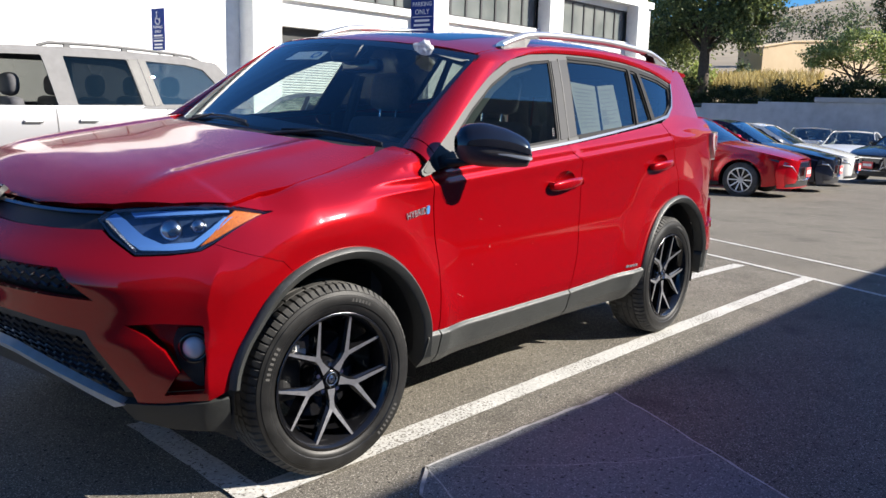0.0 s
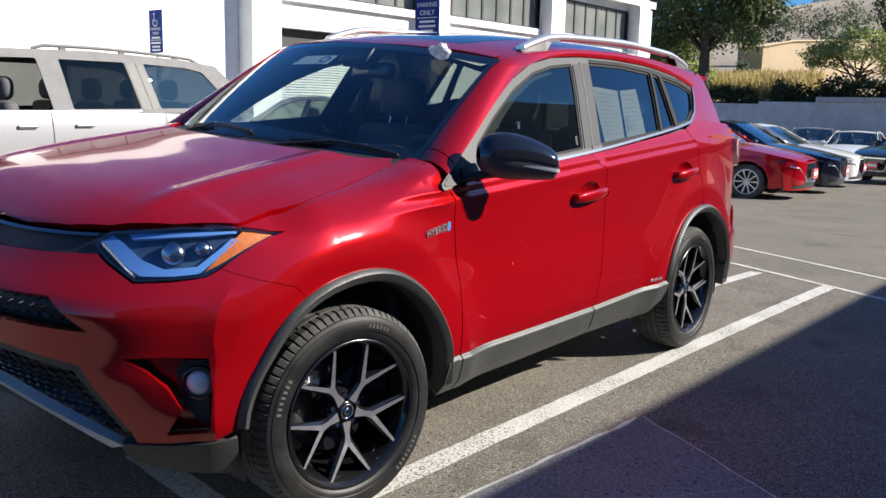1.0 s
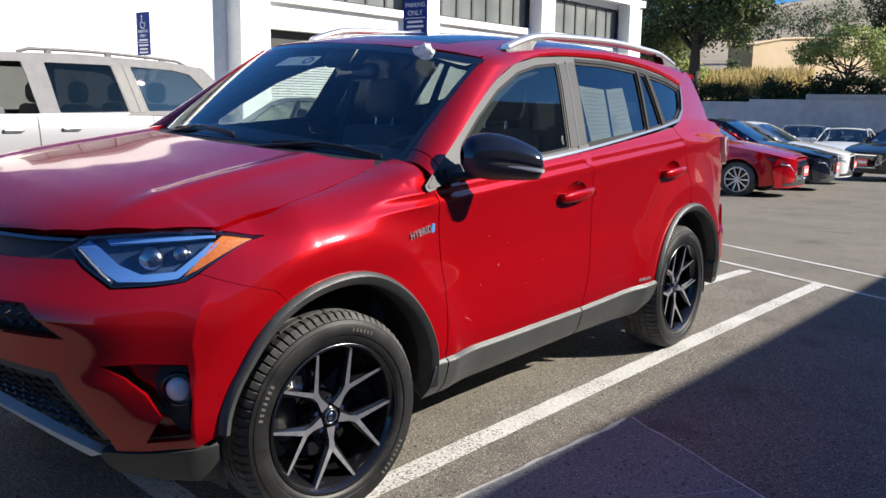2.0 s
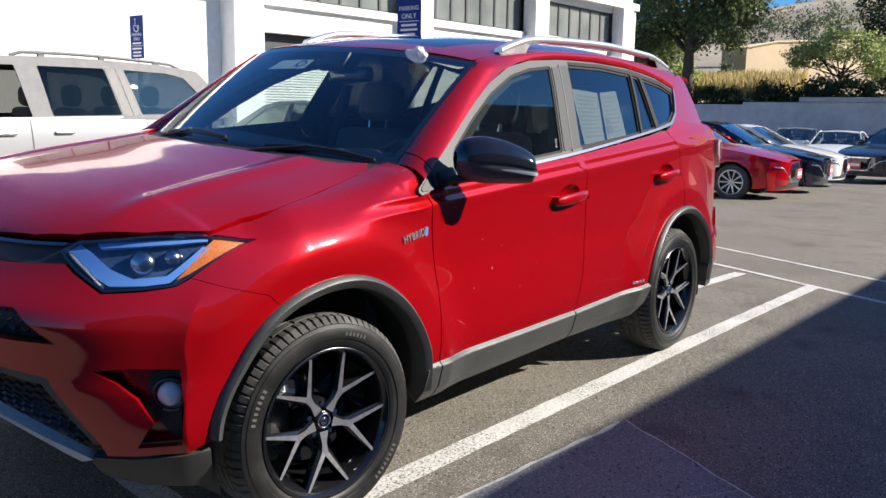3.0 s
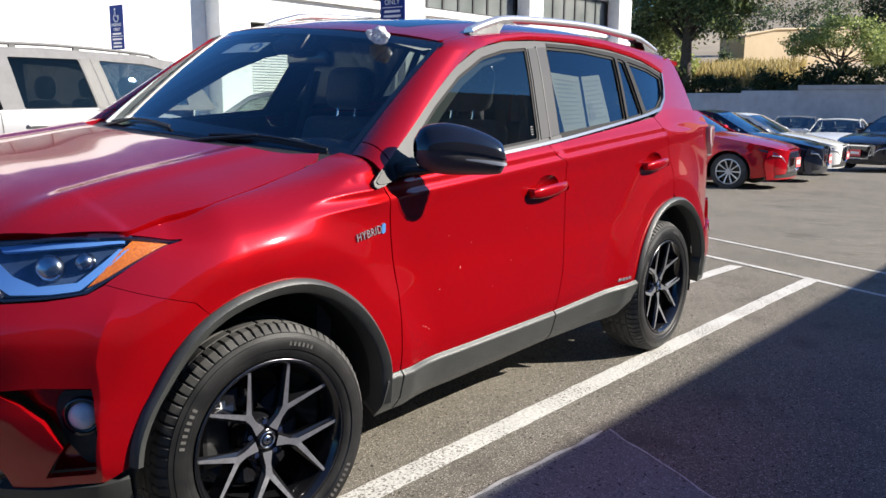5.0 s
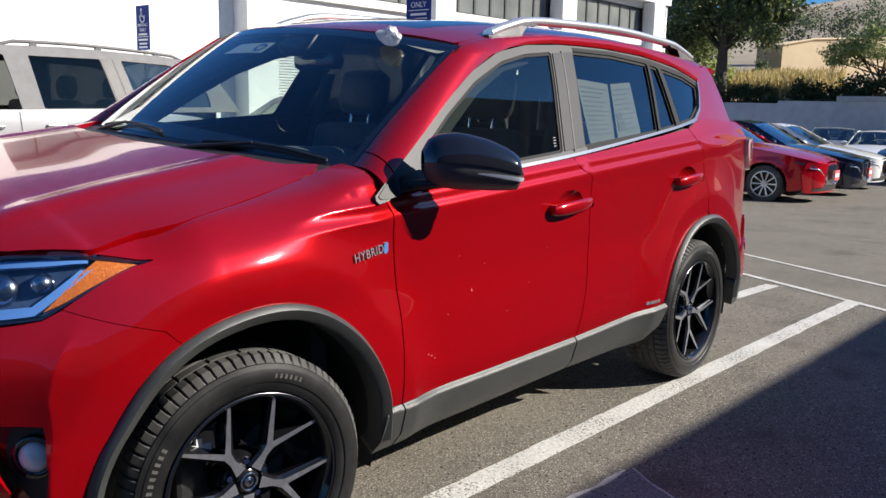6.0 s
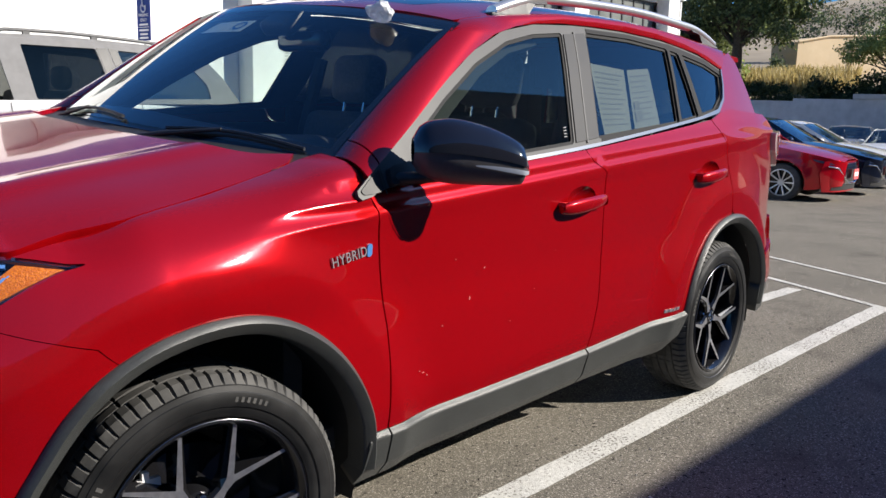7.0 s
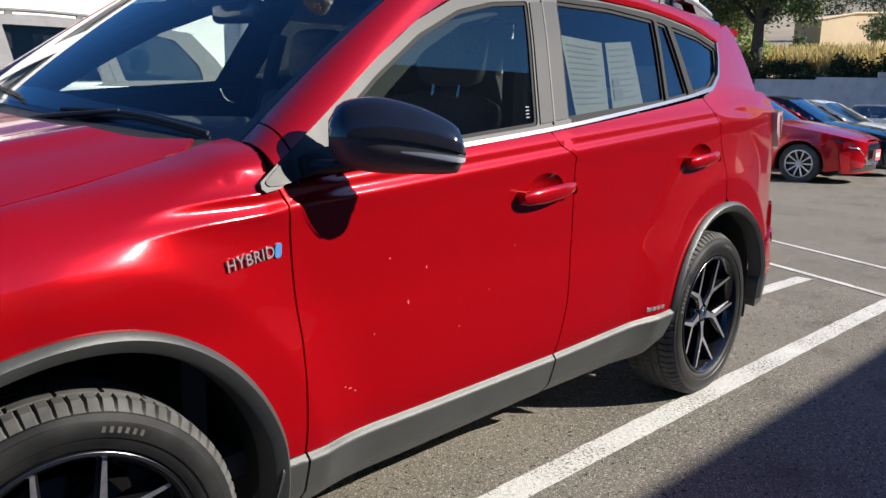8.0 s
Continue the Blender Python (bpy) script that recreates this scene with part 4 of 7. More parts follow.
    dark = [(1.79, 1.555), (2.1, 1.557), (2.45, 1.539), (2.77, 1.494), (2.925, 1.450), (2.878, 1.386), (2.826, 1.326), (2.715, 1.270)] + waist_line(2.5, 1.64, 8, 0.008)
    panel("rear_surround", dark, cab, GASKET, fo, "black gasket round the rear panes", res=0.03, lift=-0.004, depth=0.004, out=o, holes=gs[1:])
    panel("sail_panel", rounded([(0.440, 1.047), (0.433, 1.056), (0.47, 1.082), (0.512, 1.106), (0.512, 1.053), (0.47, 1.047)], 0.006), cab, PILLAR_GREY, fo, "dark grey sail panel", res=0.02, lift=-0.003, depth=0.004, out=o)
    panel("pillar_seam", [(1.535, 1.15), (1.685, 1.535), (1.692, 1.535), (1.542, 1.15)], cab, BLACK_PLASTIC, fo, res=0.03, lift=-0.0005, out=o)
    for c in ([(2.296, 1.222), (2.409, 1.512), (2.431, 1.510), (2.319, 1.224)], [(2.495, 1.245), (2.505, 1.500), (2.541, 1.494), (2.540, 1.250)]):
        panel("window_divider", c, cab, GASKET, fo, res=0.03, lift=-0.001, out=o)
    panel("surround_seam", [(0.515, 1.046), (0.521, 1.046), (0.521, 1.114), (0.515, 1.110)], cab, BLACK_PLASTIC, fo, res=0.03, lift=-0.004, depth=0, out=o)
    for g in gs:
        inner = inset_loop(g, 0.011)
        panel("window_seal", g, cab, GASKET, fo, res=0.04, lift=-0.010, depth=0.006, out=o, holes=[inner])
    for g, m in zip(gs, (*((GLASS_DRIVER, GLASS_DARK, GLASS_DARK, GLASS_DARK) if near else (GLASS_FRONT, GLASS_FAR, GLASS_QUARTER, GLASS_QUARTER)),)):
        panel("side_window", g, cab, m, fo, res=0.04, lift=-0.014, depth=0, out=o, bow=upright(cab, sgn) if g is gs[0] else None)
    lo, hi = waist_line(0.66, 2.52, 14, -0.004), waist_line(2.52, 0.66, 14, 0.007)
    bow = [(2.52, 1.228), (2.72, 1.254), (2.835, 1.312), (2.895, 1.38), (2.945, 1.452)]
    panel("waist_strip", lo + bow[1:] + [(2.932, 1.452), (2.884, 1.385), (2.826, 1.322), (2.717, 1.270)] + hi, cab, STRIP, crossover, "bright satin waist strip", res=0.03, lift=0.004, depth=0.01, out=o)
    # inner pillar trim, deep enough to narrow the view through the far window
    rail = RAIL_OUT[:7]
    panel("pillar_trim", rail + [(x + 0.09 - 0.05 * i / 6, z - 0.066 + 0.018 * i / 6) for i, (x, z) in list(enumerate(rail))[::-1]], cab, DARK, crossover, res=0.05, depth=0.05, lift=-0.045, out=o)
    # inner door lining and wheel housings
    part("door_lining", boxes((0.50, 1.56, *sorted((sgn * 0.80, sgn * 0.77)), 0.35, 1.08 if near else 1.16), (1.56, 2.45, *sorted((sgn * 0.80, sgn * 0.77)), 0.35, 1.14 if near else 1.235), (2.45, 3.30, *sorted((sgn * 0.765, sgn * 0.74)), 0.35, 1.22 if near else 1.32)), DARK, crossover)
    for nm, pl, sf, hl in (("pillar_lining", [(0, 0), (0.3, 0), (0.7, 0), (1, 0), (1, 1), (0.7, 1), (0.3, 1), (0, 1)], pil, ()), ("window_lining", fr, cab, gs),
                           ("rear_lining", [(2.95, 1.455), (3.05, 1.52), (3.18, 1.53), (3.24, 1.48), (3.28, 1.18), (2.735, 1.24), (2.85, 1.315), (2.905, 1.38)], cab, ())):
        panel(nm, pl, sf, DARK, crossover, res=0.06, depth=0, lift=-0.026, out=o, holes=hl)
    for cx in WHEEL_X:
        bm = bmesh.new()
        rows = []
        for i in range(25):
            a = math.pi * (i / 24 * 1.16 - 0.08)
            c, z = cx + 0.44 * math.cos(a), WHEEL_Z + 0.44 * math.sin(a)
            rows.append([bm.verts.new((c, sgn * y, z)) for y in (0.86, 0.42)] + [bm.verts.new((cx + 0.05 * math.cos(a), sgn * 0.42, WHEEL_Z + 0.05 * math.sin(a)))])
        for r0, r1 in zip(rows, rows[1:]):
            bm.faces.new((r0[0], r1[0], r1[1], r0[1]))
            bm.faces.new((r0[1], r1[1], r1[2], r0[2]))
        part("wheel_housing", bm, BLACK_PLASTIC, crossover, smooth=True, angle=40)
    # roof bars
    bm = bmesh.new()
    pts, n = [], 26
    for i in range(n + 1):
        s = i / n
        x = 1.29 + 1.74 * s
        z = roof_top(x, sgn * 0.60)[2] + 0.010 + 0.038 * min(1.0, math.sin(math.pi * s) * 2.6) ** 0.8
        pts.append((x, z))
    rings = []
    for x, z in pts:
        rings.append([bm.verts.new((x, sgn * 0.60 + 0.024 * math.cos(a), z + 0.018 * math.sin(a))) for a in [2 * math.pi * k / 10 for k in range(10)]])
    for r0, r1 in zip(rings, rings[1:]):
        for k in range(10):
            bm.faces.new((r0[k], r0[(k + 1) % 10], r1[(k + 1) % 10], r1[k]))
    bm.faces.new(rings[0][::-1]), bm.faces.new(rings[-1])
    bmesh.ops.recalc_face_normals(bm, faces=bm.faces)
    rail = part("roof_bar", bm, BAR_SILVER, crossover, "satin silver roof bar", True, 60)
    for xa, xb in ((1.27, 1.58), (2.76, 3.05)):
        bm = bmesh.new()
        rows = []
        for i in range(9):
            x = xa + (xb - xa) * i / 8
            s = (x - 1.29) / 1.74
            zt = roof_top(x, sgn * 0.60)[2] + 0.004 + 0.036 * min(1.0, max(0.0, math.sin(math.pi * min(1, max(0, s)))) * 2.6) ** 0.8
            zb = roof_top(x, sgn * 0.60)[2] - 0.008
            if (xb < 2 and i > 5) or (xb > 2 and i < 3):
                zb = zt - 0.012
            rows.append([bm.verts.new((x, sgn * 0.60 + dy, z)) for dy, z in ((-0.026, zb), (0.026, zb), (0.017, zt), (-0.017, zt))])
        for r0, r1 in zip(rows, rows[1:]):
            for k in range(4):
                bm.faces.new((r0[k], r0[(k + 1) % 4], r1[(k + 1) % 4], r1[k]))
        bm.faces.new(rows[0][::-1]), bm.faces.new(rows[-1])
        bmesh.ops.recalc_face_normals(bm, faces=bm.faces)
        part("bar_foot", bm, BLACK_PLASTIC, rail, "black bar foot")


for s in (-1, 1):
    make_side(s)

# hood, roof, windscreen
HF = [(-0.315, 1.003), (-0.508, 0.990), (-0.760, 0.974), (-1.012, 0.948), (-1.180, 0.936), (-1.360, 0.928), (-1.540, 0.925)]
front_edge = [shell(u, v)[:2] for u, v in HF]
left = [(0.405, -0.655), (0.36, -0.688)] + [(x, -curve_at(SEAM_Y, x) + 0.004) for x in (0.30, 0.15, 0.0, -0.08)] + [(p[0], p[1] + 0.004) for p in [shell(u, v) for u, v in ((-0.15, 1.15), (-0.25, 1.15), (-0.33, 1.13), (-0.42, 1.065))]] + [(p[0], p[1] + 0.002) for p in front_edge[1:-1]]
rear = [(0.335, 0.60), (0.25, 0.50), (0.205, 0.3), (0.185, 0.0), (0.205, -0.3), (0.25, -0.50), (0.335, -0.60)]
panel("hood", left + [(front_edge[-1][0], 0)] + [(x, -y) for x, y in left[::-1]] + rear, hood_top, RED, crossover, "glossy red hood with two raised creases", res=0.022, depth=0.022, out=(0, 0, 1))
moon = rounded([(1.13, -0.40), (1.13, 0.40), (1.80, 0.42), (1.80, -0.42)], 0.05)
panel("roof", [(1.075, -0.615), (0.985, -0.3), (0.965, 0), (0.985, 0.3), (1.075, 0.615), (1.3, 0.615), (2.0, 0.615), (3.1, 0.615), (3.25, 0.5), (3.3, 0), (3.25, -0.5), (3.1, -0.615), (2.0, -0.615), (1.3, -0.615)], roof_top, RED, crossover, res=0.04, out=(0, 0, 1), holes=[moon])
panel("sunroof_glass", [(p[0] * 0.99 + 0.0147, p[1] * 0.985) for p in moon], roof_top, BLACK_GLOSS, crossover, "dark glass sunroof", res=0.05, out=(0, 0, 1))
panel("windscreen", [(0.0, -0.722), (0.5, -0.69), (1.0, -0.658), (1.0, 0.658), (0.5, 0.69), (0.0, 0.722)], windscreen, GLASS_WS, crossover, res=0.05, depth=0, out=(-1, 0, 0.5))
panel("screen_border", [(-0.02, -0.726), (0.5, -0.694), (1.02, -0.664), (1.02, 0.664), (0.5, 0.694), (-0.02, 0.726)], windscreen, BLACK_GLOSS, crossover, res=0.05, depth=0, lift=-0.004, out=(-1, 0, 0.5),
      holes=[[(0.06, -0.695), (0.5, -0.672), (0.955, -0.640), (0.945, 0), (0.955, 0.640), (0.5, 0.672), (0.06, 0.695), (0.09, 0)]])
panel("tailgate", [(-0.70, 1.05), (-0.66, 1.20), (-0.60, 1.50), (0.60, 1.50), (0.66, 1.20), (0.70, 1.05), (0.74, 0.5), (-0.74, 0.5)], lambda y, z: (3.50 - 0.25 * max(0, z - 1.0) - 0.10 * (y / 0.7) ** 2, y, z), RED, crossover, res=0.08, out=(1, 0, 0),
      holes=[[(-0.58, 1.15), (-0.52, 1.45), (0.52, 1.45), (0.58, 1.15)]])
panel("rear_header", [(-0.6, 0.0), (-0.6, 1.0), (-0.3, 1.0), (0.0, 1.0), (0.3, 1.0), (0.6, 1.0), (0.6, 0.0)], lambda y, s: (3.20, y, 1.36 * (1 - s) + (roof_top(3.2, y)[2] - 0.012) * s), DARK, crossover, res=0.1, depth=0, out=(1, 0, 0))
panel("tailgate_lining", [(-0.72, 0.5), (-0.66, 1.20), (-0.60, 1.48), (0.60, 1.48), (0.66, 1.20), (0.72, 0.5)], lambda y, z: (3.46 - 0.25 * max(0, z - 1.0) - 0.10 * (y / 0.7) ** 2, y, z), DARK, crossover, res=0.1, depth=0, out=(1, 0, 0), holes=[[(-0.57, 1.16), (-0.51, 1.44), (0.51, 1.44), (0.57, 1.16)]])
panel("rear_window", [(-0.58, 1.15), (-0.52, 1.45), (0.52, 1.45), (0.58, 1.15)], lambda y, z: (3.50 - 0.25 * max(0, z - 1.0) - 0.10 * (y / 0.7) ** 2, y, z), GLASS_BLACK, crossover, res=0.1, depth=0, out=(1, 0, 0))
bm = bmesh.new()
rows = []
for i in range(13):
    y = -0.60 + 1.2 * i / 12
    z = roof_top(3.2, y)[2]
    rows.append([bm.verts.new(p) for p in ((3.12, y, z + 0.004), (3.36, y, z - 0.015), (3.37, y, z - 0.035), (3.14, y, z - 0.05))])
for r0, r1 in zip(rows, rows[1:]):
    for k in range(4):
        bm.faces.new((r0[k], r0[(k + 1) % 4], r1[(k + 1) % 4], r1[k]))
bm.faces.new(rows[0][::-1]), bm.faces.new(rows[-1])
bmesh.ops.recalc_face_normals(bm, faces=bm.faces)
part("roof_spoiler", bm, RED, crossover, smooth=True, angle=35)

# cowl panel, wipers
def cowl(x, y):
    c = (y / 0.72) ** 2
    s = (x - 0.18) / 0.14
    return leaned(x + 0.15 * c, y, 1.118 + 0.022 * s - 0.02 * c)


cowl_part = panel("cowl", [(0.16, -0.70), (0.33, -0.70), (0.33, 0.70), (0.16, 0.70)], cowl, BLACK_PLASTIC, crossover, "black cowl panel", res=0.06, out=(0, 0, 1))
for y0, y1, s0, s1 in ((-0.10, -0.64, 0.0, 0.04), (0.60, 0.02, 0.0, 0.04)):
    bm = bmesh.new()
    p0 = Vector(windscreen(-0.08, y0)) + Vector((-0.012, 0, -0.006))
    p1 = Vector(windscreen(s1, y0 * 0.45 + y1 * 0.55)) + Vector((-0.010, 0, 0.007))
    tube(bm, [p0, p0 * 0.6 + p1 * 0.4 + Vector((-0.004, 0, 0.006)), p1], [0.011, 0.008, 0.005], 8)
    lathe(bm, [(0.0, p0.z + 0.02), (0.014, p0.z + 0.016), (0.018, p0.z - 0.03)], 14, "z", (p0.x, p0.y, 0))
    arm = part("wiper_arm", bm, BLACK_PLASTIC, crossover, smooth=True, angle=50)
    bm = bmesh.new()
    pts = []
    for i in range(9):
        k = i / 8
        y = y0 + (y1 - y0) * (0.22 + 0.80 * k)
        pts.append(Vector(windscreen(s0 + 0.03 * math.sin(math.pi * k) + 0.02 * k, y)) + Vector((-0.006, 0, 0.005)))
    tube(bm, pts, 0.0055, 6)
    part("wiper_blade", bm, BLACK_PLASTIC, arm)

# ---- nose ----
LAMP = [(-0.315, 0.998), (-0.508, 0.985), (-0.760, 0.968), (-1.008, 0.942), (-1.055, 0.912), (-0.964, 0.872), (-0.826, 0.828), (-0.700, 0.836), (-0.588, 0.846), (-0.544, 0.870), (-0.412, 0.938)]
UPPER = [(-0.924, 0.690), (-1.070, 0.776), (-1.259, 0.772), (-1.540, 0.770), (-1.540, 0.690), (-1.226, 0.692)]
LOWER = [(-0.838, 0.405), (-0.977, 0.595), (-1.242, 0.618), (-1.540, 0.628), (-1.540, 0.487), (-1.404, 0.480), (-1.180, 0.432), (-0.928, 0.375)]
FOG = [(-0.826, 0.621), (-0.700, 0.630), (-0.563, 0.625), (-0.549, 0.52), (-0.560, 0.414), (-0.700, 0.402), (-0.634, 0.48), (-0.682, 0.545), (-0.748, 0.588)]


def recess(surf, d, sgn):
    """The same surface sunk by d towards the middle of the car."""
    def f(u, v):
        p = Vector(surf(u, v))
        q = Vector((0.1, 0, p.z))
        return tuple(p + (q - p).normalized() * d)
    return f


def make_nose(s):
    surf = shell if s < 0 else right_of(shell)
    o = (-1, s * 0.6, 0)
    lampedge = [(-1.008, 0.884), (-0.964, 0.866), (-0.826, 0.822), (-0.700, 0.830), (-0.588, 0.8425), (-0.544, 0.8625)]
    poly = [(-0.2645, 0.7995)] + wheel_arch(0, 117.5, 172, 0.462) + [(-0.532, 0.388), (-0.604, 0.386), (-0.700, 0.376), (-0.825, 0.370), (-0.838, 0.405), (-0.977, 0.595), (-1.242, 0.618), (-1.540, 0.628), (-1.540, 0.690), (-1.226, 0.692), (-0.924, 0.690), (-1.070, 0.776), (-1.259, 0.772), (-1.540, 0.770), (-1.540, 0.862), (-1.390, 0.862), (-1.180, 0.872)] + lampedge
    bumper = panel("front_bumper", poly, surf, RED, crossover, "deep red sculpted front bumper", res=0.022, depth=0.02, out=o, holes=[FOG], rows=[[(CORNER + d + 0.35 * max(0.0, v - 0.68), v) for v in [0.39 + 0.015 * i for i in range(28)]] for d in (-0.012, -0.003, 0.003, 0.012)])
    deep = recess(surf, 0.06, s)
    panel("fog_pocket", [(p[0] * 1.04 + 0.027, p[1] * 1.06 - 0.031) for p in FOG], deep, RED, bumper, res=0.03, depth=0, out=o)
    panel("fog_plate", rounded([(-0.555, 0.606), (-0.652, 0.606), (-0.660, 0.56), (-0.640, 0.49), (-0.590, 0.425), (-0.560, 0.42)], 0.02), recess(surf, 0.050, s), BLACK_PLASTIC, bumper, res=0.03, depth=0.01, out=o)
    c = Vector(recess(surf, 0.045, s)(-0.588, 0.545))
    n = Vector((-0.75, s * 0.66, 0)).normalized()
    turn = n.to_track_quat("Z", "Y").to_matrix().to_4x4()
    bm = bmesh.new()
    lathe(bm, [(0.033, -0.02), (0.034, 0.004), (0.029, 0.010), (0.020, 0.015), (0.0, 0.017)], 24, "z")
    bm.transform(Matrix.Translation(c) @ turn)
    part("fog_lamp", bm, FOG_WHITE, bumper, "round fog lamp", True)
    bm = bmesh.new()
    lathe(bm, [(0.035, 0.0), (0.047, 0.008), (0.049, -0.01)], 24, "z")
    bm.transform(Matrix.Translation(c) @ turn)
    part("fog_bezel", bm, BLACK_GLOSS, bumper, smooth=True)
    # lower lip, grilles
    panel("lower_lip", [(-0.46, 0.388), (-0.532, 0.384), (-0.700, 0.372), (-0.916, 0.368), (-0.868, 0.31), (-0.700, 0.285), (-0.520, 0.275), (-0.452, 0.278)], surf, CLADDING, crossover, "grey plastic lower lip", res=0.03, depth=0.03, lift=0.006, out=o)
    panel("skid_trim", [(-0.880, 0.366), (-0.928, 0.378), (-1.180, 0.435), (-1.404, 0.484), (-1.540, 0.492), (-1.540, 0.470), (-1.404, 0.462), (-1.180, 0.412), (-0.940, 0.352)], surf, TRIM_SILVER, crossover, "silver skid trim", res=0.03, depth=0.03, lift=0.012, out=o)
    back = recess(surf, 0.05, s)
    for name, poly in (("upper_grille", UPPER), ("lower_grille", LOWER)):
        g = panel(name, [(p[0] * 1.01, p[1]) for p in poly], back, BLACK_PLASTIC, crossover, "black honeycomb grille", res=0.03, depth=0, out=o)
        # honeycomb bars
        bm = bmesh.new()
        mesh_surf = recess(surf, 0.03, s)
        us, vs_ = [p[0] for p in poly], [p[1] for p in poly]
        du, dv = 0.044, 0.022

        def inside(a, b):
            k = False
            for i in range(len(poly)):
                (x0, y0), (x1, y1) = poly[i - 1], poly[i]
                if (y0 > b) != (y1 > b) and a < (x1 - x0) * (b - y0) / (y1 - y0) + x0:
                    k = not k
            return k
        for i in range(int((max(us) - min(us)) / du) + 1):
            for j in range(int((max(vs_) - min(vs_)) / dv) + 1):
                a = min(us) + (i + 0.5 * (j % 2)) * du
                b = min(vs_) + j * dv
                if inside(a, b):
                    for (a1, b1) in ((a + du / 2, b + dv / 2), (a - du / 2, b + dv / 2)):
                        p, q = Vector(mesh_surf(a, b)), Vector(mesh_surf(max(a1, -1.54), b1))
                        if (p - q).length > 0.005:
                            tube(bm, [p, q], 0.0045, 4, False)
        part("grille_mesh", bm, BLACK_GLOSS, g)
    panel("lip_ring", [(-0.838, 0.405), (-0.977, 0.595), (-1.242, 0.618), (-1.540, 0.628), (-1.540, 0.606), (-1.240, 0.597), (-1.000, 0.575), (-0.874, 0.402)], surf, CLADDING, crossover, res=0.03, depth=0.04, lift=-0.004, out=o)
    panel("nose_bar", [(-1.014, 0.940), (-1.180, 0.930), (-1.360, 0.922), (-1.540, 0.918), (-1.540, 0.868), (-1.390, 0.868), (-1.180, 0.878), (-1.008, 0.888), (-1.055, 0.912)], surf, BLACK_PLASTIC, crossover, "black bar between the headlamps", res=0.03, depth=0.03, lift=-0.012, out=o)
    panel("nose_chrome", [(-1.042, 0.934), (-1.180, 0.926), (-1.360, 0.918), (-1.540, 0.914), (-1.540, 0.906), (-1.360, 0.910), (-1.180, 0.918), (-1.048, 0.926)], surf, DARK_CHROME, crossover, res=0.03, depth=0.01, lift=0.0, out=o)
    # headlamp: dark bowl, light guides, amber corner, clear cover
    lamp = panel("headlamp", LAMP, recess(surf, 0.035, s), LAMP_BOWL, crossover, "clear headlamp with blue light guide and amber corner", res=0.025, depth=0, out=o)
    panel("lamp_rim", LAMP, surf, BLACK_GLOSS, lamp, res=0.02, depth=0.04, lift=-0.004, out=o, holes=[inset_loop(LAMP, 0.0055)])
    guide = recess(surf, 0.016, s)
    panel("light_guide", [(-1.042, 0.915), (-1.006, 0.932), (-0.940, 0.914), (-0.844, 0.878), (-0.748, 0.858), (-0.634, 0.868), (-0.526, 0.942), (-0.490, 0.944), (-0.616, 0.850), (-0.700, 0.842), (-0.820, 0.838), (-0.892, 0.860), (-0.976, 0.892)], guide, LAMP_BLUE, lamp, "pale blue light guide", res=0.02, depth=0.012, out=o)
    panel("light_guide", [(-0.940, 0.938), (-0.748, 0.953), (-0.508, 0.968), (-0.508, 0.956), (-0.748, 0.940), (-0.916, 0.926)], guide, LAMP_BLUE, lamp, res=0.02, depth=0.012, out=o)
    panel("amber_corner", [(-0.335, 0.985), (-0.472, 0.972), (-0.522, 0.935), (-0.596, 0.856), (-0.550, 0.873), (-0.418, 0.94)], guide, LAMP_AMBER, lamp, "amber side reflector", res=0.02, depth=0.012, out=o)
    for u, v, r in ((-0.742, 0.893, 0.036), (-0.634, 0.910, 0.024)):
        c = Vector(recess(surf, 0.03, s)(u, v))
        bm = bmesh.new()
        lathe(bm, [(r, -0.01), (r, 0.004), (r * 0.8, 0.014), (r * 0.45, 0.021), (0, 0.023)], 20, "z")
        bm.transform(Matrix.Translation(c) @ Vector((-0.85, s * 0.5, 0.1)).normalized().to_track_quat("Z", "Y").to_matrix().to_4x4())
        part("projector", bm, LAMP_SILVER, lamp, smooth=True)
    n = 14
    for i in range(n):
        u, v = -1.012 + 0.18 * i / n, 0.905 - 0.072 * i / n
        p = Vector(recess(surf, 0.012, s)(u, v))
        part("led", boxes((p.x - 0.005, p.x + 0.005, p.y - 0.005, p.y + 0.005, p.z - 0.005, p.z + 0.005)), LAMP_SILVER, lamp)
    panel("lamp_cover", LAMP, surf, GLASS_LAMP, lamp, res=0.03, depth=0, lift=0.001, out=o)


for s in (-1, 1):
    make_nose(s)
part("engine_block", boxes((-0.60, 0.28, -0.42, 0.42, 0.30, 0.86), (-0.42, 0.2, -0.56, 0.56, 0.60, 0.85)), BLACK_PLASTIC, crossover)
part("underbody", boxes((-0.45, 3.2, -0.42, 0.42, 0.22, 0.36), (0.47, 2.2, -0.80, 0.80, 0.27, 0.38)), BLACK_PLASTIC, crossover)


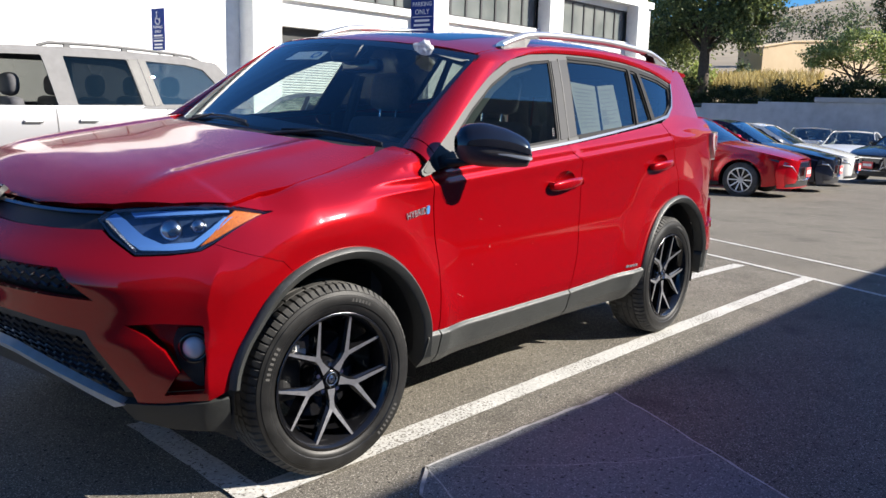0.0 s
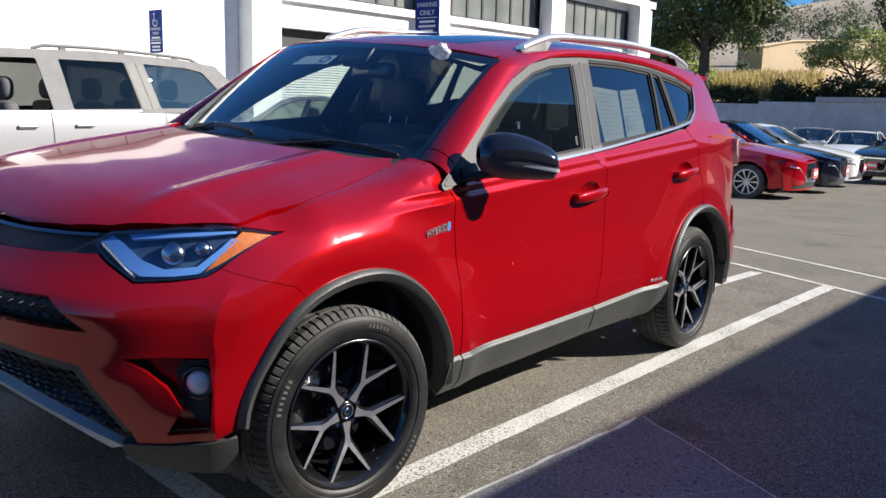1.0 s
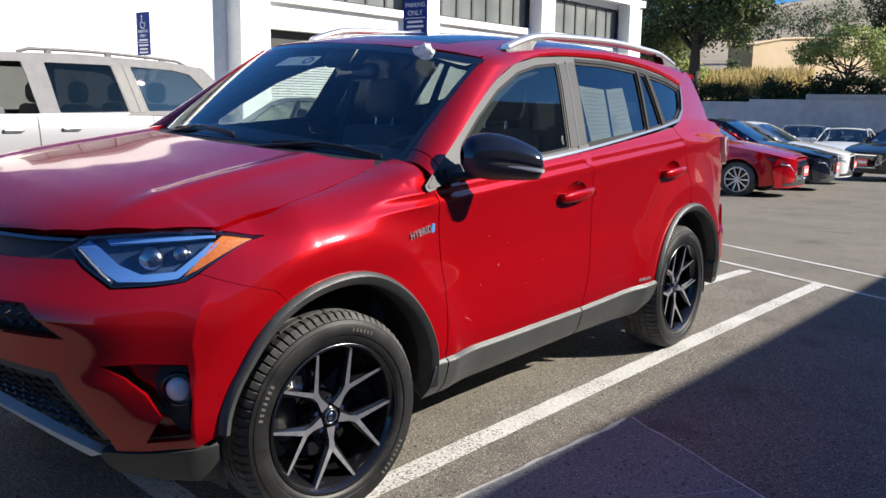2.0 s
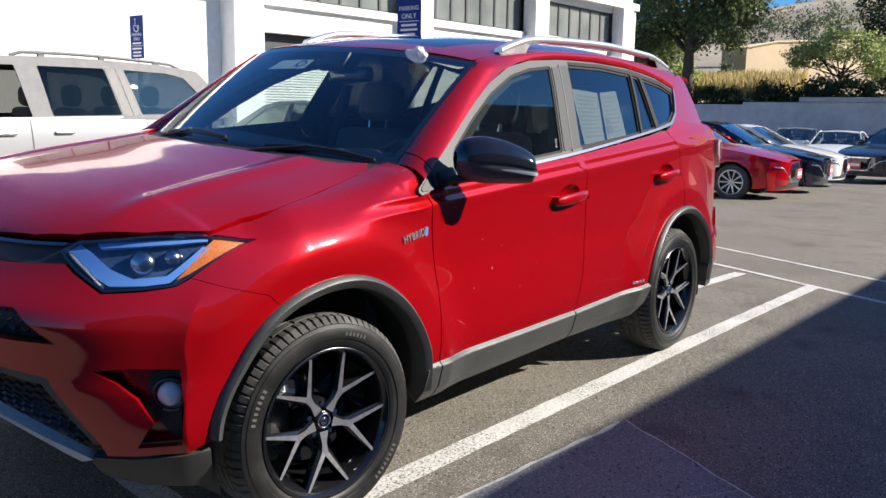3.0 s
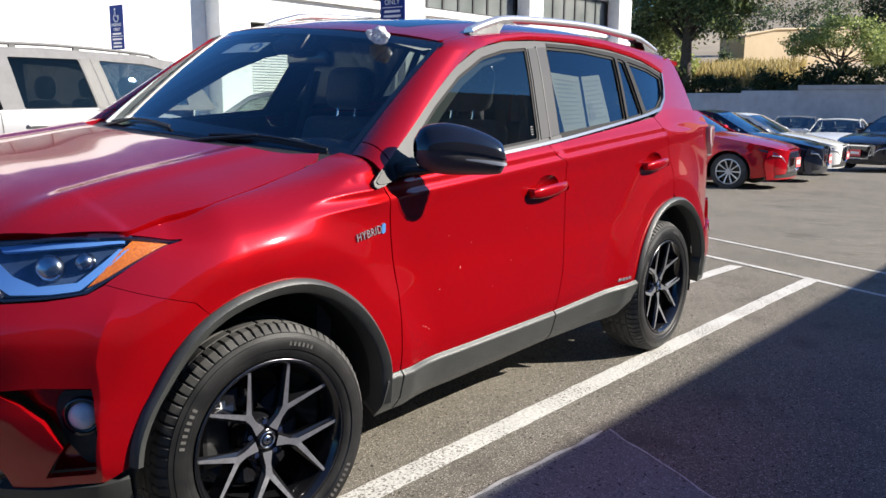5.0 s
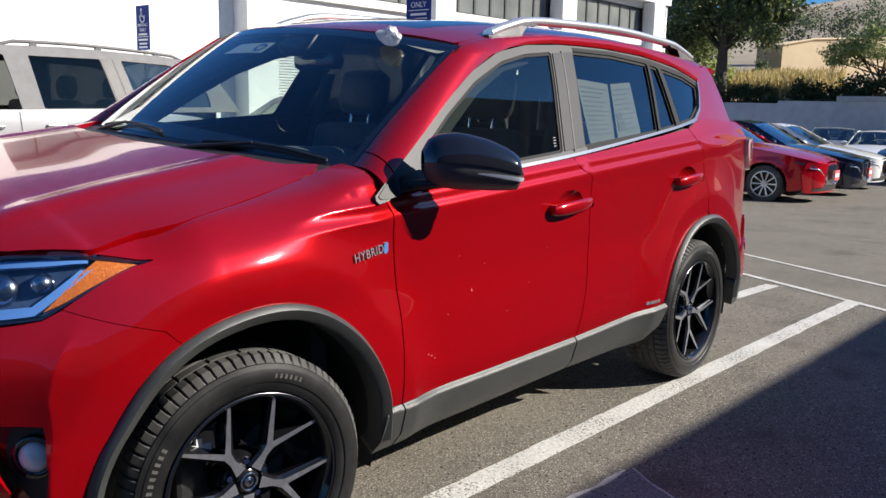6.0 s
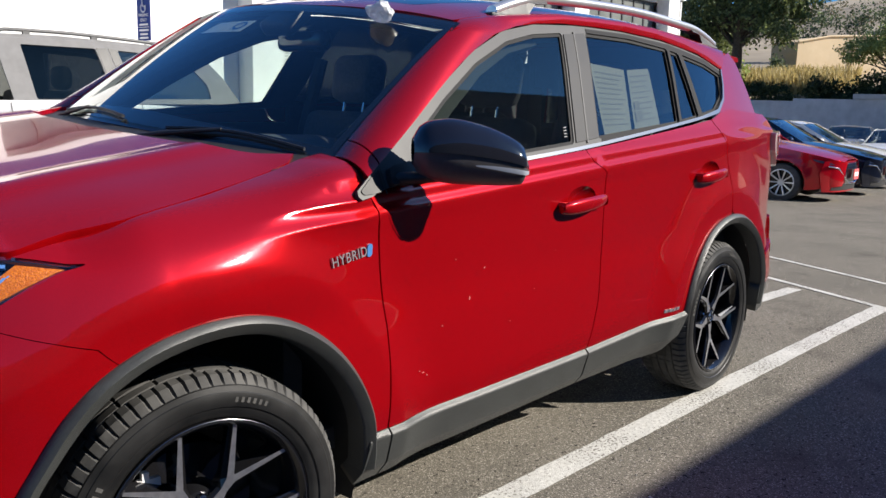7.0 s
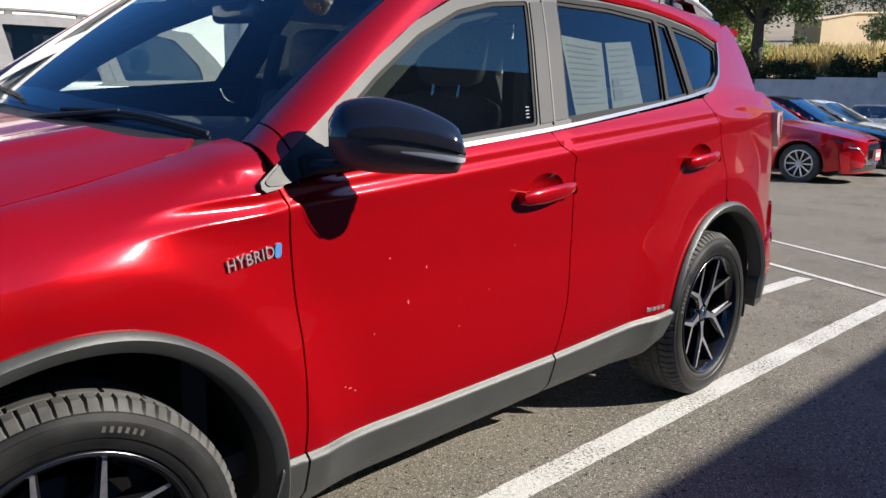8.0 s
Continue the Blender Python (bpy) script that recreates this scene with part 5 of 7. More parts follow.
# ---- wheels ----
def spoke_mesh(o):
    """One forked spoke pointing up: a machined face on black flanks."""
    face = [(-0.016, 0.036), (-0.0085, 0.076), (-0.012, 0.104), (-0.0855, 0.2205), (-0.0785, 0.2245), (-0.004, 0.122), (0.0, 0.117), (0.004, 0.122), (0.0785, 0.2245), (0.0855, 0.2205), (0.012, 0.104), (0.0085, 0.076), (0.016, 0.036)]
    bm = bmesh.new()

    def level(x, z, k):
        r = math.hypot(x, z)
        return (0.078 + 0.026 * min(1.0, r / 0.21) ** 2 - k)
    tops = [bm.verts.new((x, o * level(x, z, 0.0), z)) for x, z in face]
    mids = [bm.verts.new((x * 1.0 + (0.007 if x > 0 else -0.007 if x < 0 else 0), o * level(x, z, 0.010), z - (0.010 if abs(x) < 0.013 and z > 0.1 else 0.0))) for x, z in face]
    lows = [bm.verts.new((x * 0.9, o * level(x, z, 0.05), z)) for x, z in face]
    c = [bm.faces.new([tops[i] for i in f]) for f in ((0, 1, 11, 12), (1, 2, 10, 11), (2, 5, 6), (6, 7, 10), (2, 6, 10), (2, 3, 4, 5), (7, 8, 9, 10))]
    for f in c:
        f.material_index = 0
    n = len(face)
    for a, b in ((tops, mids), (mids, lows)):
        for i in range(n):
            j = (i + 1) % n
            f = bm.faces.new((a[i], a[j], b[j], b[i]))
            f.material_index = 1
    bmesh.ops.recalc_face_normals(bm, faces=bm.faces)
    return bm


def make_wheel(x, y, sgn, spin):
    w = new("wheel")
    w.parent = crossover
    w.matrix_local = pose(x, y, TYRE_R, 0, 0, STEER if x == 0 else 0)
    o = sgn * 0.1175
    bm = bmesh.new()
    prof = [(0.243, 0.80), (0.250, 0.95), (0.256, 0.975), (0.262, 1.00), (0.272, 1.005), (0.275, 1.035), (0.283, 1.045), (0.298, 1.040), (0.306, 1.025), (0.308, 1.005), (0.316, 0.985), (0.320, 0.975), (0.322, 0.945), (0.331, 0.86), (0.3405, 0.74)]
    for a, c in ((0.48, 0.435), (0.20, 0.115)):
        prof += [(TYRE_R, a), (TYRE_R - 0.009, a - 0.015), (TYRE_R - 0.009, c), (TYRE_R, c - 0.015)]
    prof += [(r, -k) for r, k in prof[::-1]]
    # grooves cut across the shoulders
    blocks, sub_ = 74, 6
    seg = blocks * sub_
    rings = []
    for r, yy in prof:
        ring = []
        for i in range(seg):
            cut = 0.0
            if i % sub_ == 0 and r > 0.330 and abs(yy) > 0.47:
                cut = 0.008
            elif i % (3 * sub_) == 3 and r > TYRE_R - 0.002 and abs(yy) < 0.45:
                cut = 0.006
            a = 2 * math.pi * (i + 1.6 * abs(yy)) / seg
            ring.append(bm.verts.new(((r - cut) * math.cos(a), o * yy, (r - cut) * math.sin(a))))
        rings.append(ring)
    for (p0, r0), (p1, r1) in zip(zip(prof, rings), zip(prof[1:], rings[1:])):
        flank = 1 if min(p0[0], p1[0]) < 0.322 else 0
        for i in range(seg):
            j = (i + 1) % seg
            bm.faces.new((r0[i], r0[j], r1[j], r1[i])).material_index = flank
    bmesh.ops.recalc_face_normals(bm, faces=bm.faces)
    tyre = part("tyre", bm, [RUBBER, SIDEWALL], w, "black tyre with dusty grooved tread", True, 28)
    for a_mid, count, r0, r1, wd in ((2.75, 7, 0.283, 0.298, 0.046), (1.25, 6, 0.285, 0.297, 0.040), (5.6, 8, 0.284, 0.298, 0.045)):
        for k in range(count):
            bm = bmesh.new()
            a = a_mid + (k - count / 2) * wd * 1.3
            bm.faces.new([bm.verts.new((r * math.cos(b), o * 1.049, r * math.sin(b))) for r, b in ((r0, a), (r1, a), (r1, a + wd * 0.62), (r0, a + wd * 0.62))])
            part("raised_bar", bm, RUBBER, tyre)
    bm = bmesh.new()
    lathe(bm, [(0.246, o * 0.86), (0.246, o * 0.97), (0.238, o * 0.985), (0.232, o * 0.93), (0.222, o * 0.80), (0.214, o * 0.45), (0.205, -o * 0.3), (0.205, -o), (0.19, -o)], 72, "y")
    rim = part("rim", bm, RIM_BLACK, w, "gloss black alloy rim", True, 40)
    bm = bmesh.new()
    lathe(bm, [(0.2455, o * 0.975), (0.2448, o * 0.985), (0.2438, o * 0.986)], 72, "y")
    part("rim_edge", bm, DARK_CHROME, w, smooth=True)
    for k in range(5):
        bm = spoke_mesh(sgn)
        ob = part("spoke", bm, [MACHINED, RIM_BLACK], w, "machined forked spoke" if k == 0 else "")
        ob.matrix_local = Matrix.Rotation(radians(spin + 72 * k), 4, "Y")
    bm = bmesh.new()
    lathe(bm, [(0.0, o * 0.67), (0.026, o * 0.66), (0.031, o * 0.63), (0.033, o * 0.54), (0.066, o * 0.50), (0.074, o * 0.34), (0.077, -o * 0.2)], 32, "y")
    part("hub", bm, RIM_BLACK, w, smooth=True, angle=40)
    bm = bmesh.new()
    lathe(bm, [(0.024, o * 0.67), (0.0245, o * 0.695), (0.021, o * 0.70), (0.020, o * 0.68)], 28, "y")
    for a in range(2):
        lathe(bm, [(0.0125 - 0.005 * a, o * 0.67), (0.0125 - 0.005 * a, o * 0.69), (0.0095 - 0.005 * a, o * 0.69)], 18, "y")
    part("centre_cap", bm, CHROME, w, "chrome centre cap", True)
    for k in range(5):
        a = radians(spin + 36 + 72 * k)
        bm = bmesh.new()
        lathe(bm, [(0.0, o * 0.60), (0.008, o * 0.595), (0.0105, o * 0.55), (0.0115, o * 0.40)], 8, "y", (0.052 * math.sin(a), 0, 0.052 * math.cos(a)))
        part("lug_nut", bm, CHROME, w, smooth=True, angle=40)
    bm = bmesh.new()
    lathe(bm, [(0.06, -o * 0.05), (0.155, -o * 0.05), (0.155, -o * 0.25), (0.06, -o * 0.25)], 48, "y")
    part("brake_disc", bm, RIM_BLACK, w, smooth=True, angle=30)
    bm = boxes((-0.165, -0.075, *sorted((o * 0.05, -o * 0.6)), -0.075, 0.075), bevel=0.015)
    part("brake_caliper", bm, BLACK_PLASTIC, w)
    return w


for x in WHEEL_X:
    for s in (-1, 1):
        wheel = make_wheel(x, s * (0.772 if x == 0 else 0.780), s, 36)
        if x == 0 and s < 0:
            bm = boxes((-0.135, -0.085, -0.045, -0.030, 0.105, 0.118), (-0.125, -0.110, -0.045, -0.030, 0.118, 0.135), (-0.10, -0.085, -0.045, -0.030, 0.09, 0.105))
            part("cable_clip", bm, SIGN_WHITE, wheel, "white cable clip behind the spokes")


# ---- door mirror ----
LENS_PALE = material("pale_indicator_lens", (0.48, 0.52, 0.60), 0.15, 0.2, Coat_Weight=1.0)
MIRROR_GREY = mottled("satin_grey_plastic", (0.060, 0.056, 0.060), (0.072, 0.068, 0.072), 90, 0.45, bump=0.08, bump_scale=700)


def door_mirror(sgn):
    root, tip = Vector((0.585, sgn * 0.905, 1.150)), Vector((0.822, sgn * 1.095, 1.132))
    ax = tip - root
    fw = Vector((-0.62, sgn * 0.78, 0)).normalized()
    m = new("door_mirror")
    m.parent = crossover
    m["label"] = "gloss black door mirror with a clear indicator"
    prof = [(0.0, 0.034, 0.0), (0.04, 0.058, 0.002), (0.15, 0.078, 0.004), (0.35, 0.086, 0.006), (0.6, 0.080, 0.002), (0.8, 0.069, -0.006), (0.92, 0.058, -0.013), (0.975, 0.046, -0.018), (1.0, 0.018, -0.022)]

    def ring_at(k, lo, hi, grow=0.0):
        s = curve_at([(p[0], p[1]) for p in prof], k)
        dz = curve_at([(p[0], p[2]) for p in prof], k)
        c = root + ax * k + Vector((0, 0, dz))
        out = []
        for i in range(lo, hi + 1):
            a = 2 * math.pi * i / 28
            dep = (0.075 if math.cos(a) > 0 else 0.035) * (s / 0.084) ** 0.7
            out.append(c + fw * math.cos(a) * (dep + grow) + Vector((0, 0, 1)) * math.sin(a) * (s + grow))
        return out

    def skin(lo, hi, ka, kb, grow):
        bm = bmesh.new()
        rows = []
        for j in range(19):
            k = ka + (kb - ka) * j / 18
            rows.append([bm.verts.new(p) for p in ring_at(k, lo, hi, grow)])
        for r0, r1 in zip(rows, rows[1:]):
            for a in range(len(r0) - 1):
                bm.faces.new((r0[a], r0[a + 1], r1[a + 1], r1[a]))
        bmesh.ops.recalc_face_normals(bm, faces=bm.faces)
        return bm
    part("mirror_cap", skin(0, 15, 0.0, 1.0, 0.0), BLACK_GLOSS, m, "gloss black upper cap", True)
    part("mirror_base", skin(15, 28, 0.0, 1.0, -0.004), MIRROR_GREY, m, "satin grey lower shell", True)
    bm = bmesh.new()
    rows = []
    for j in range(15):
        k = 0.50 + 0.485 * j / 14
        rows.append([])
        for i in range(5):
            a = radians(-17 + (6 * (j / 14) ** 0.8 + 1) * (i / 2 - 1))
            s_, dz = curve_at([(p[0], p[1]) for p in prof], k), curve_at([(p[0], p[2]) for p in prof], k)
            rows[-1].append(bm.verts.new(root + ax * k + Vector((0, 0, dz)) + fw * math.cos(a) * (0.075 * (s_ / 0.084) ** 0.7 + 0.001) + Vector((0, 0, 1)) * math.sin(a) * (s_ + 0.001)))
    for r0, r1 in zip(rows, rows[1:]):
        for i in range(4):
            bm.faces.new((r0[i], r0[i + 1], r1[i + 1], r1[i]))
    bmesh.ops.recalc_face_normals(bm, faces=bm.faces)
    part("indicator", bm, LENS_PALE, m, "clear tapering indicator strip", True)
    bm = bmesh.new()
    rows = []
    for k, w, h in ((0.0, 0.036, 0.022), (0.5, 0.036, 0.016), (1.0, 0.045, 0.014)):
        c = Vector((0.545, sgn * 0.845, 1.075)) * (1 - k) + Vector((0.66, sgn * 0.965, 1.088)) * k
        rows.append([bm.verts.new(c + fw.cross(Vector((0, 0, 1))) * 0 + Vector((math.cos(a) * w, 0, math.sin(a) * h))) for a in [2 * math.pi * i / 14 for i in range(14)]])
    for r0, r1 in zip(rows, rows[1:]):
        for a in range(14):
            bm.faces.new((r0[a], r0[(a + 1) % 14], r1[(a + 1) % 14], r1[a]))
    bm.faces.new(rows[0]), bm.faces.new(rows[-1])
    bmesh.ops.recalc_face_normals(bm, faces=bm.faces)
    part("mirror_arm", bm, BLACK_PLASTIC, m, smooth=True, angle=40)
    cab = side_glass if sgn < 0 else right_of(side_glass)
    panel("mirror_foot", rounded([(0.530, 1.060), (0.535, 1.105), (0.625, 1.120), (0.635, 1.078)], 0.015), cab, BLACK_PLASTIC, m, res=0.03, depth=0.02, lift=0.012, out=(0, sgn, 0))
    glassbm = bmesh.new()
    vs = [glassbm.verts.new(root + ax * (0.52 + 0.40 * math.cos(a)) - fw * 0.032 + Vector((0, 0, 0.062 * math.sin(a)))) for a in [2 * math.pi * i / 24 for i in range(24)]]
    glassbm.faces.new(vs)
    part("mirror_glass", glassbm, CHROME, m)


for s in (-1, 1):
    door_mirror(s)


# ---- cabin ----
DASH = mottled("grey_black_dash_skin", (0.075, 0.080, 0.088), (0.10, 0.105, 0.115), 70, 0.6, bump=0.1, bump_scale=600)
part("load_lining", boxes((3.30, 3.33, -0.76, 0.76, 0.42, 1.13), (3.14, 3.28, -0.62, -0.54, 0.42, 1.44), (3.14, 3.28, 0.54, 0.62, 0.42, 1.50)),DARK, crossover)
def seat(x, y, name, label):
    st = new(name)
    st.parent = crossover
    st["label"] = label
    st.matrix_local = pose(x, y, 0)
    part("cushion", boxes((-0.25, 0.25, -0.25, 0.25, 0.50, 0.66), bevel=0.05), SEAT, st, smooth=True, angle=60)
    bm = boxes((-0.07, 0.07, -0.24, 0.24, 0.0, 0.62), bevel=0.05)
    bm.transform(pose(0.25, 0, 0.62, 0, 16, 0))
    part("backrest", bm, SEAT, st, smooth=True, angle=60)
    bm = boxes((-0.055, 0.055, -0.135, 0.135, 0.0, 0.21), bevel=0.05)
    bm.transform(pose(0.44, 0, 1.255, 0, 10, 0))
    part("headrest", bm, SEAT, st, smooth=True, angle=60)
    bm = bmesh.new()
    for yy in (-0.06, 0.06):
        tube(bm, [(0.42, yy, 1.20), (0.44, yy, 1.30)], 0.007, 8)
    part("headrest_post", bm, CHROME, st)


for y in (-0.36, 0.36):
    seat(1.15, y, "front_seat", "black cloth front seat")
for y in (-0.38, 0.38):
    seat(2.02, y, "rear_seat", "black cloth rear seat")
part("cabin_floor", boxes((0.25, 3.2, -0.78, 0.78, 0.36, 0.42)), DARK, crossover)
part("bulkhead", boxes((0.30, 0.36, -0.74, 0.74, 0.36, 1.08)), DARK, crossover)
bm = bmesh.new()
rows = []
for i in range(15):
    y = -0.74 + 1.48 * i / 14
    c = (y / 0.74) ** 2
    d = 0.03 * math.exp(-((y + 0.36) / 0.16) ** 2)
    rows.append([bm.verts.new(leaned(*p)) for p in ((0.345 + 0.14 * c, y, 1.105), (0.55, y, 1.115 + d), (0.78, y, 1.10 + d * 1.3), (0.84, y, 1.05), (0.80, y, 0.75), (0.40, y, 0.72))])
for r0, r1 in zip(rows, rows[1:]):
    for k in range(5):
        bm.faces.new((r0[k], r1[k], r1[k + 1], r0[k + 1]))
bmesh.ops.recalc_face_normals(bm, faces=bm.faces)
part("dashboard", bm, DASH, crossover, "black soft-touch dashboard", True, 50)
bm = bmesh.new()
rg = []
for i in range(33):
    a = 2 * math.pi * i / 32
    rg.append((0.0, 0.185 * math.cos(a), 0.185 * math.sin(a)))
tube(bm, rg, 0.015, 8, False)
box(bm, -0.02, 0.03, -0.06, 0.06, -0.06, 0.05, bevel=0.015)
box(bm, -0.01, 0.012, -0.18, 0.18, -0.018, 0.018)
bm.transform(pose(0.90, -0.36, 1.02, 0, 24, 0))
part("steering_wheel", bm, DARK, crossover, smooth=True, angle=50)
panel("headliner", [(1.0, -0.60), (1.0, 0.60), (3.2, 0.60), (3.2, -0.60)], roof_top, mottled("grey_headlining", (0.25, 0.25, 0.24), (0.3, 0.3, 0.29), 40, 0.9), crossover, res=0.15, depth=0, lift=-0.03, out=(0, 0, 1))
bm = boxes((-0.03, 0.03, -0.12, 0.12, -0.035, 0.035), bevel=0.02)
bm.transform(Matrix.Translation((0.98, -0.02, 1.47)))
part("rear_view_mirror", bm, BLACK_GLOSS, crossover, smooth=True, angle=50)
bm = boxes((-0.06, 0.06, -0.08, 0.08, -0.03, 0.03), bevel=0.02)
bm.transform(Matrix.Translation((0.93, 0.02, 1.535)) @ pose(0, 0, 0, 0, -35, 0))
part("sensor_box", bm, BLACK_PLASTIC, crossover, smooth=True, angle=50)
for sgn in (-1, 1):
    bm = bmesh.new()
    tube(bm, [(1.56, sgn * 0.755, 0.9), (1.66, sgn * 0.66, 1.45)], 0.03, 8)
    part("belt_pillar", bm, DARK, crossover)

# ---- papers, stickers, badges ----
def flat_on(surf, quad, lift, mat, name, parent, label, res=0.06, o=(0, -1, 0)):
    return panel(name, quad, surf, mat, parent, label, res=res, depth=0, lift=lift, out=o)


def window_sheet(quad, label, rows, block):
    sh = tagged(flat_on(side_glass, quad, -0.018, PAPER, "paper_sheet", None, ""), label, "paper sheet", "papers in the rear side window")
    a, b, c, d = [Vector(p) for p in quad]

    def at(s, t):
        return tuple((a * (1 - s) + b * s) * (1 - t) + (d * (1 - s) + c * s) * t)
    for k in range(rows):
        t = 0.10 + 0.80 * k / rows
        e = 0.9 - 0.25 * ((k * 7) % 5) / 5
        flat_on(side_glass, [at(0.08, t), at(e, t), at(e, t + 0.20 / rows), at(0.08, t + 0.20 / rows)], -0.0165, INK, "print_line", sh, "")
    for s0, s1, t0, t1 in block:
        flat_on(side_glass, [at(s0, t0), at(s1, t0), at(s1, t1), at(s0, t1)], -0.0155, INK, "print_block", sh, "")


window_sheet([(1.751, 1.435), (1.995, 1.420), (1.897, 1.178), (1.694, 1.170)], "white printed form taped inside the rear window", 11, ())
window_sheet([(2.019, 1.421), (2.204, 1.434), (2.144, 1.200), (1.926, 1.184)], "white printed window sheet with dark code blocks", 9, ((0.08, 0.30, 0.52, 0.64), (0.08, 0.36, 0.68, 0.84)))
for k in range(4):
    flat_on(side_glass, [(1.412 + 0.004 * k, 1.172 + 0.010 * k), (1.430 + 0.004 * k, 1.173 + 0.010 * k), (1.431 + 0.004 * k, 1.176 + 0.010 * k), (1.413 + 0.004 * k, 1.175 + 0.010 * k)], -0.008, MARK_GREY, "window_mark", crossover, "small pale glass marking" if k == 0 else "")
flat_on(windscreen, [(0.709, 0.311), (0.822, 0.290), (0.839, 0.068), (0.727, 0.065)], -0.006, PAPER, "screen_sticker", crossover, "pale sticker with a blue ring", o=(-1, 0, 0.5))
ringpts = ellipse(0.782, 0.115, 0.040, 0.032, 18)
panel("sticker_ring", ringpts, windscreen, BLUE_INK, crossover, res=0.03, depth=0, lift=-0.0045, out=(-1, 0, 0.5), holes=[ellipse(0.782, 0.115, 0.026, 0.020, 14)])


def lettering(text, size, extrude):
    c = bpy.data.curves.new("letters", "FONT")
    c.body, c.size, c.extrude = text, size, extrude
    c.space_character = 1.12
    ob = bpy.data.objects.new("letters", c)
    scene.collection.objects.link(ob)
    dg = bpy.context.evaluated_depsgraph_get()
    me = bpy.data.meshes.new_from_object(ob.evaluated_get(dg))
    bpy.data.objects.remove(ob)
    return me


def letters_on(me, name, mat, parent, origin, right, up, label=""):
    right, up = Vector(right).normalized(), Vector(up).normalized()
    nrm = right.cross(up).normalized()
    up = nrm.cross(right)
    m = Matrix((( right.x, up.x, nrm.x, origin[0]), (right.y, up.y, nrm.y, origin[1]), (right.z, up.z, nrm.z, origin[2]), (0, 0, 0, 1)))
    me.transform(m)
    me.materials.clear()
    me.materials.append(mat)
    ob = new(name, me)
    ob.parent = parent
    if label:
        ob["label"] = label
    return ob


p0, p1 = Vector(shell(0.318, 0.878)), Vector(shell(0.438, 0.892))
pu = Vector(shell(0.36, 0.93)) - Vector(shell(0.36, 0.88))
letters_on(lettering("HYBRID", 0.036, 0.002), "model_badge", BADGE, crossover, p0 + Vector((0, -0.004, 0)), p1 - p0, pu, "chrome hybrid lettering")
panel("badge_drop", rounded([(0.452, 0.888), (0.470, 0.890), (0.472, 0.922), (0.454, 0.920)], 0.008), shell, BLUE_INK, crossover, "blue badge tip", res=0.02, depth=0.004, lift=0.004, out=(0, -1, 0))
for k, (a, b) in enumerate(((0.0, 0.030), (0.036, 0.062), (0.068, 0.092), (0.102, 0.128))):
    panel("trim_badge", [(2.05 + a * 0.8, 0.474), (2.05 + b * 0.8, 0.474), (2.054 + b * 0.8, 0.486), (2.054 + a * 0.8, 0.486)], shell, BADGE, crossover, "", res=0.02, depth=0.003, lift=0.003, out=(0, -1, 0))

# crumpled clear bag resting on the screen's top edge
bm = bmesh.new()
bmesh.ops.create_icosphere(bm, subdivisions=3, radius=0.040)
for v in bm.verts:
    k = 1 + 0.45 * noise.noise(v.co * 38) + 0.2 * noise.noise(v.co * 90)
    v.co = Vector((v.co.x * k * 0.8, v.co.y * k * 1.1, v.co.z * k * 0.75))
bm.transform(Matrix.Translation(Vector(windscreen(0.915, -0.46)) + Vector((-0.028, 0, 0.030))))
bag = link_mesh("plastic_bag", bm, CLEAR_BAG, None, smooth=False)
tagged(bag, "crumpled clear plastic bag on the windscreen", "plastic bag")

# small pale scuffs on the front door skin
SCUFF = mottled("paint_scuff", (0.42, 0.05, 0.05), (0.52, 0.17, 0.16), 120, 0.6)
for u, v, a, b in ((0.655, 0.545, 0.012, 0.003), (0.640, 0.552, 0.005, 0.003), (0.672, 0.535, 0.003, 0.006), (0.86, 0.72, 0.004, 0.012), (0.93, 0.80, 0.004, 0.006), (0.80, 0.84, 0.004, 0.005), (1.05, 0.62, 0.004, 0.004), (1.18, 0.70, 0.005, 0.004), (0.74, 0.66, 0.003, 0.005), (1.30, 0.81, 0.003, 0.004)):
    panel("paint_scuff", ellipse(u, v, a / 2, b / 2, 8), shell, SCUFF, crossover, res=0.02, depth=0, lift=0.0015, out=(0, -1, 0))

# ---- other vehicles ----
VAN_PAINT = car_paint("pale_silver_white_paint", (0.31, 0.31, 0.32), 0.05, 0.2)
SATIN_GREY = mottled("satin_grey_bar", (0.07, 0.07, 0.07), (0.10, 0.10, 0.10), 15, 0.5)
PLATE_RED = material("red_dealer_plate", (0.70, 0.10, 0.10), 0.5)
PALE_RIM = material("silver_alloy", (0.62, 0.63, 0.65), 0.35, 0.8)
TAN_GREY_GLASS = glass("side_glass_light", (0.12, 0.125, 0.12), base=0.025)
GLASS_VAN = glass("rear_van_glass", (0.10, 0.105, 0.11), base=0.09)
HAZE_GREY = mottled("grey_door_frame", (0.15, 0.149, 0.15), (0.19, 0.188, 0.19), 10, 0.6)
nodes_of(HAZE_GREY)[1].inputs["Specular IOR Level"].default_value = 0.12


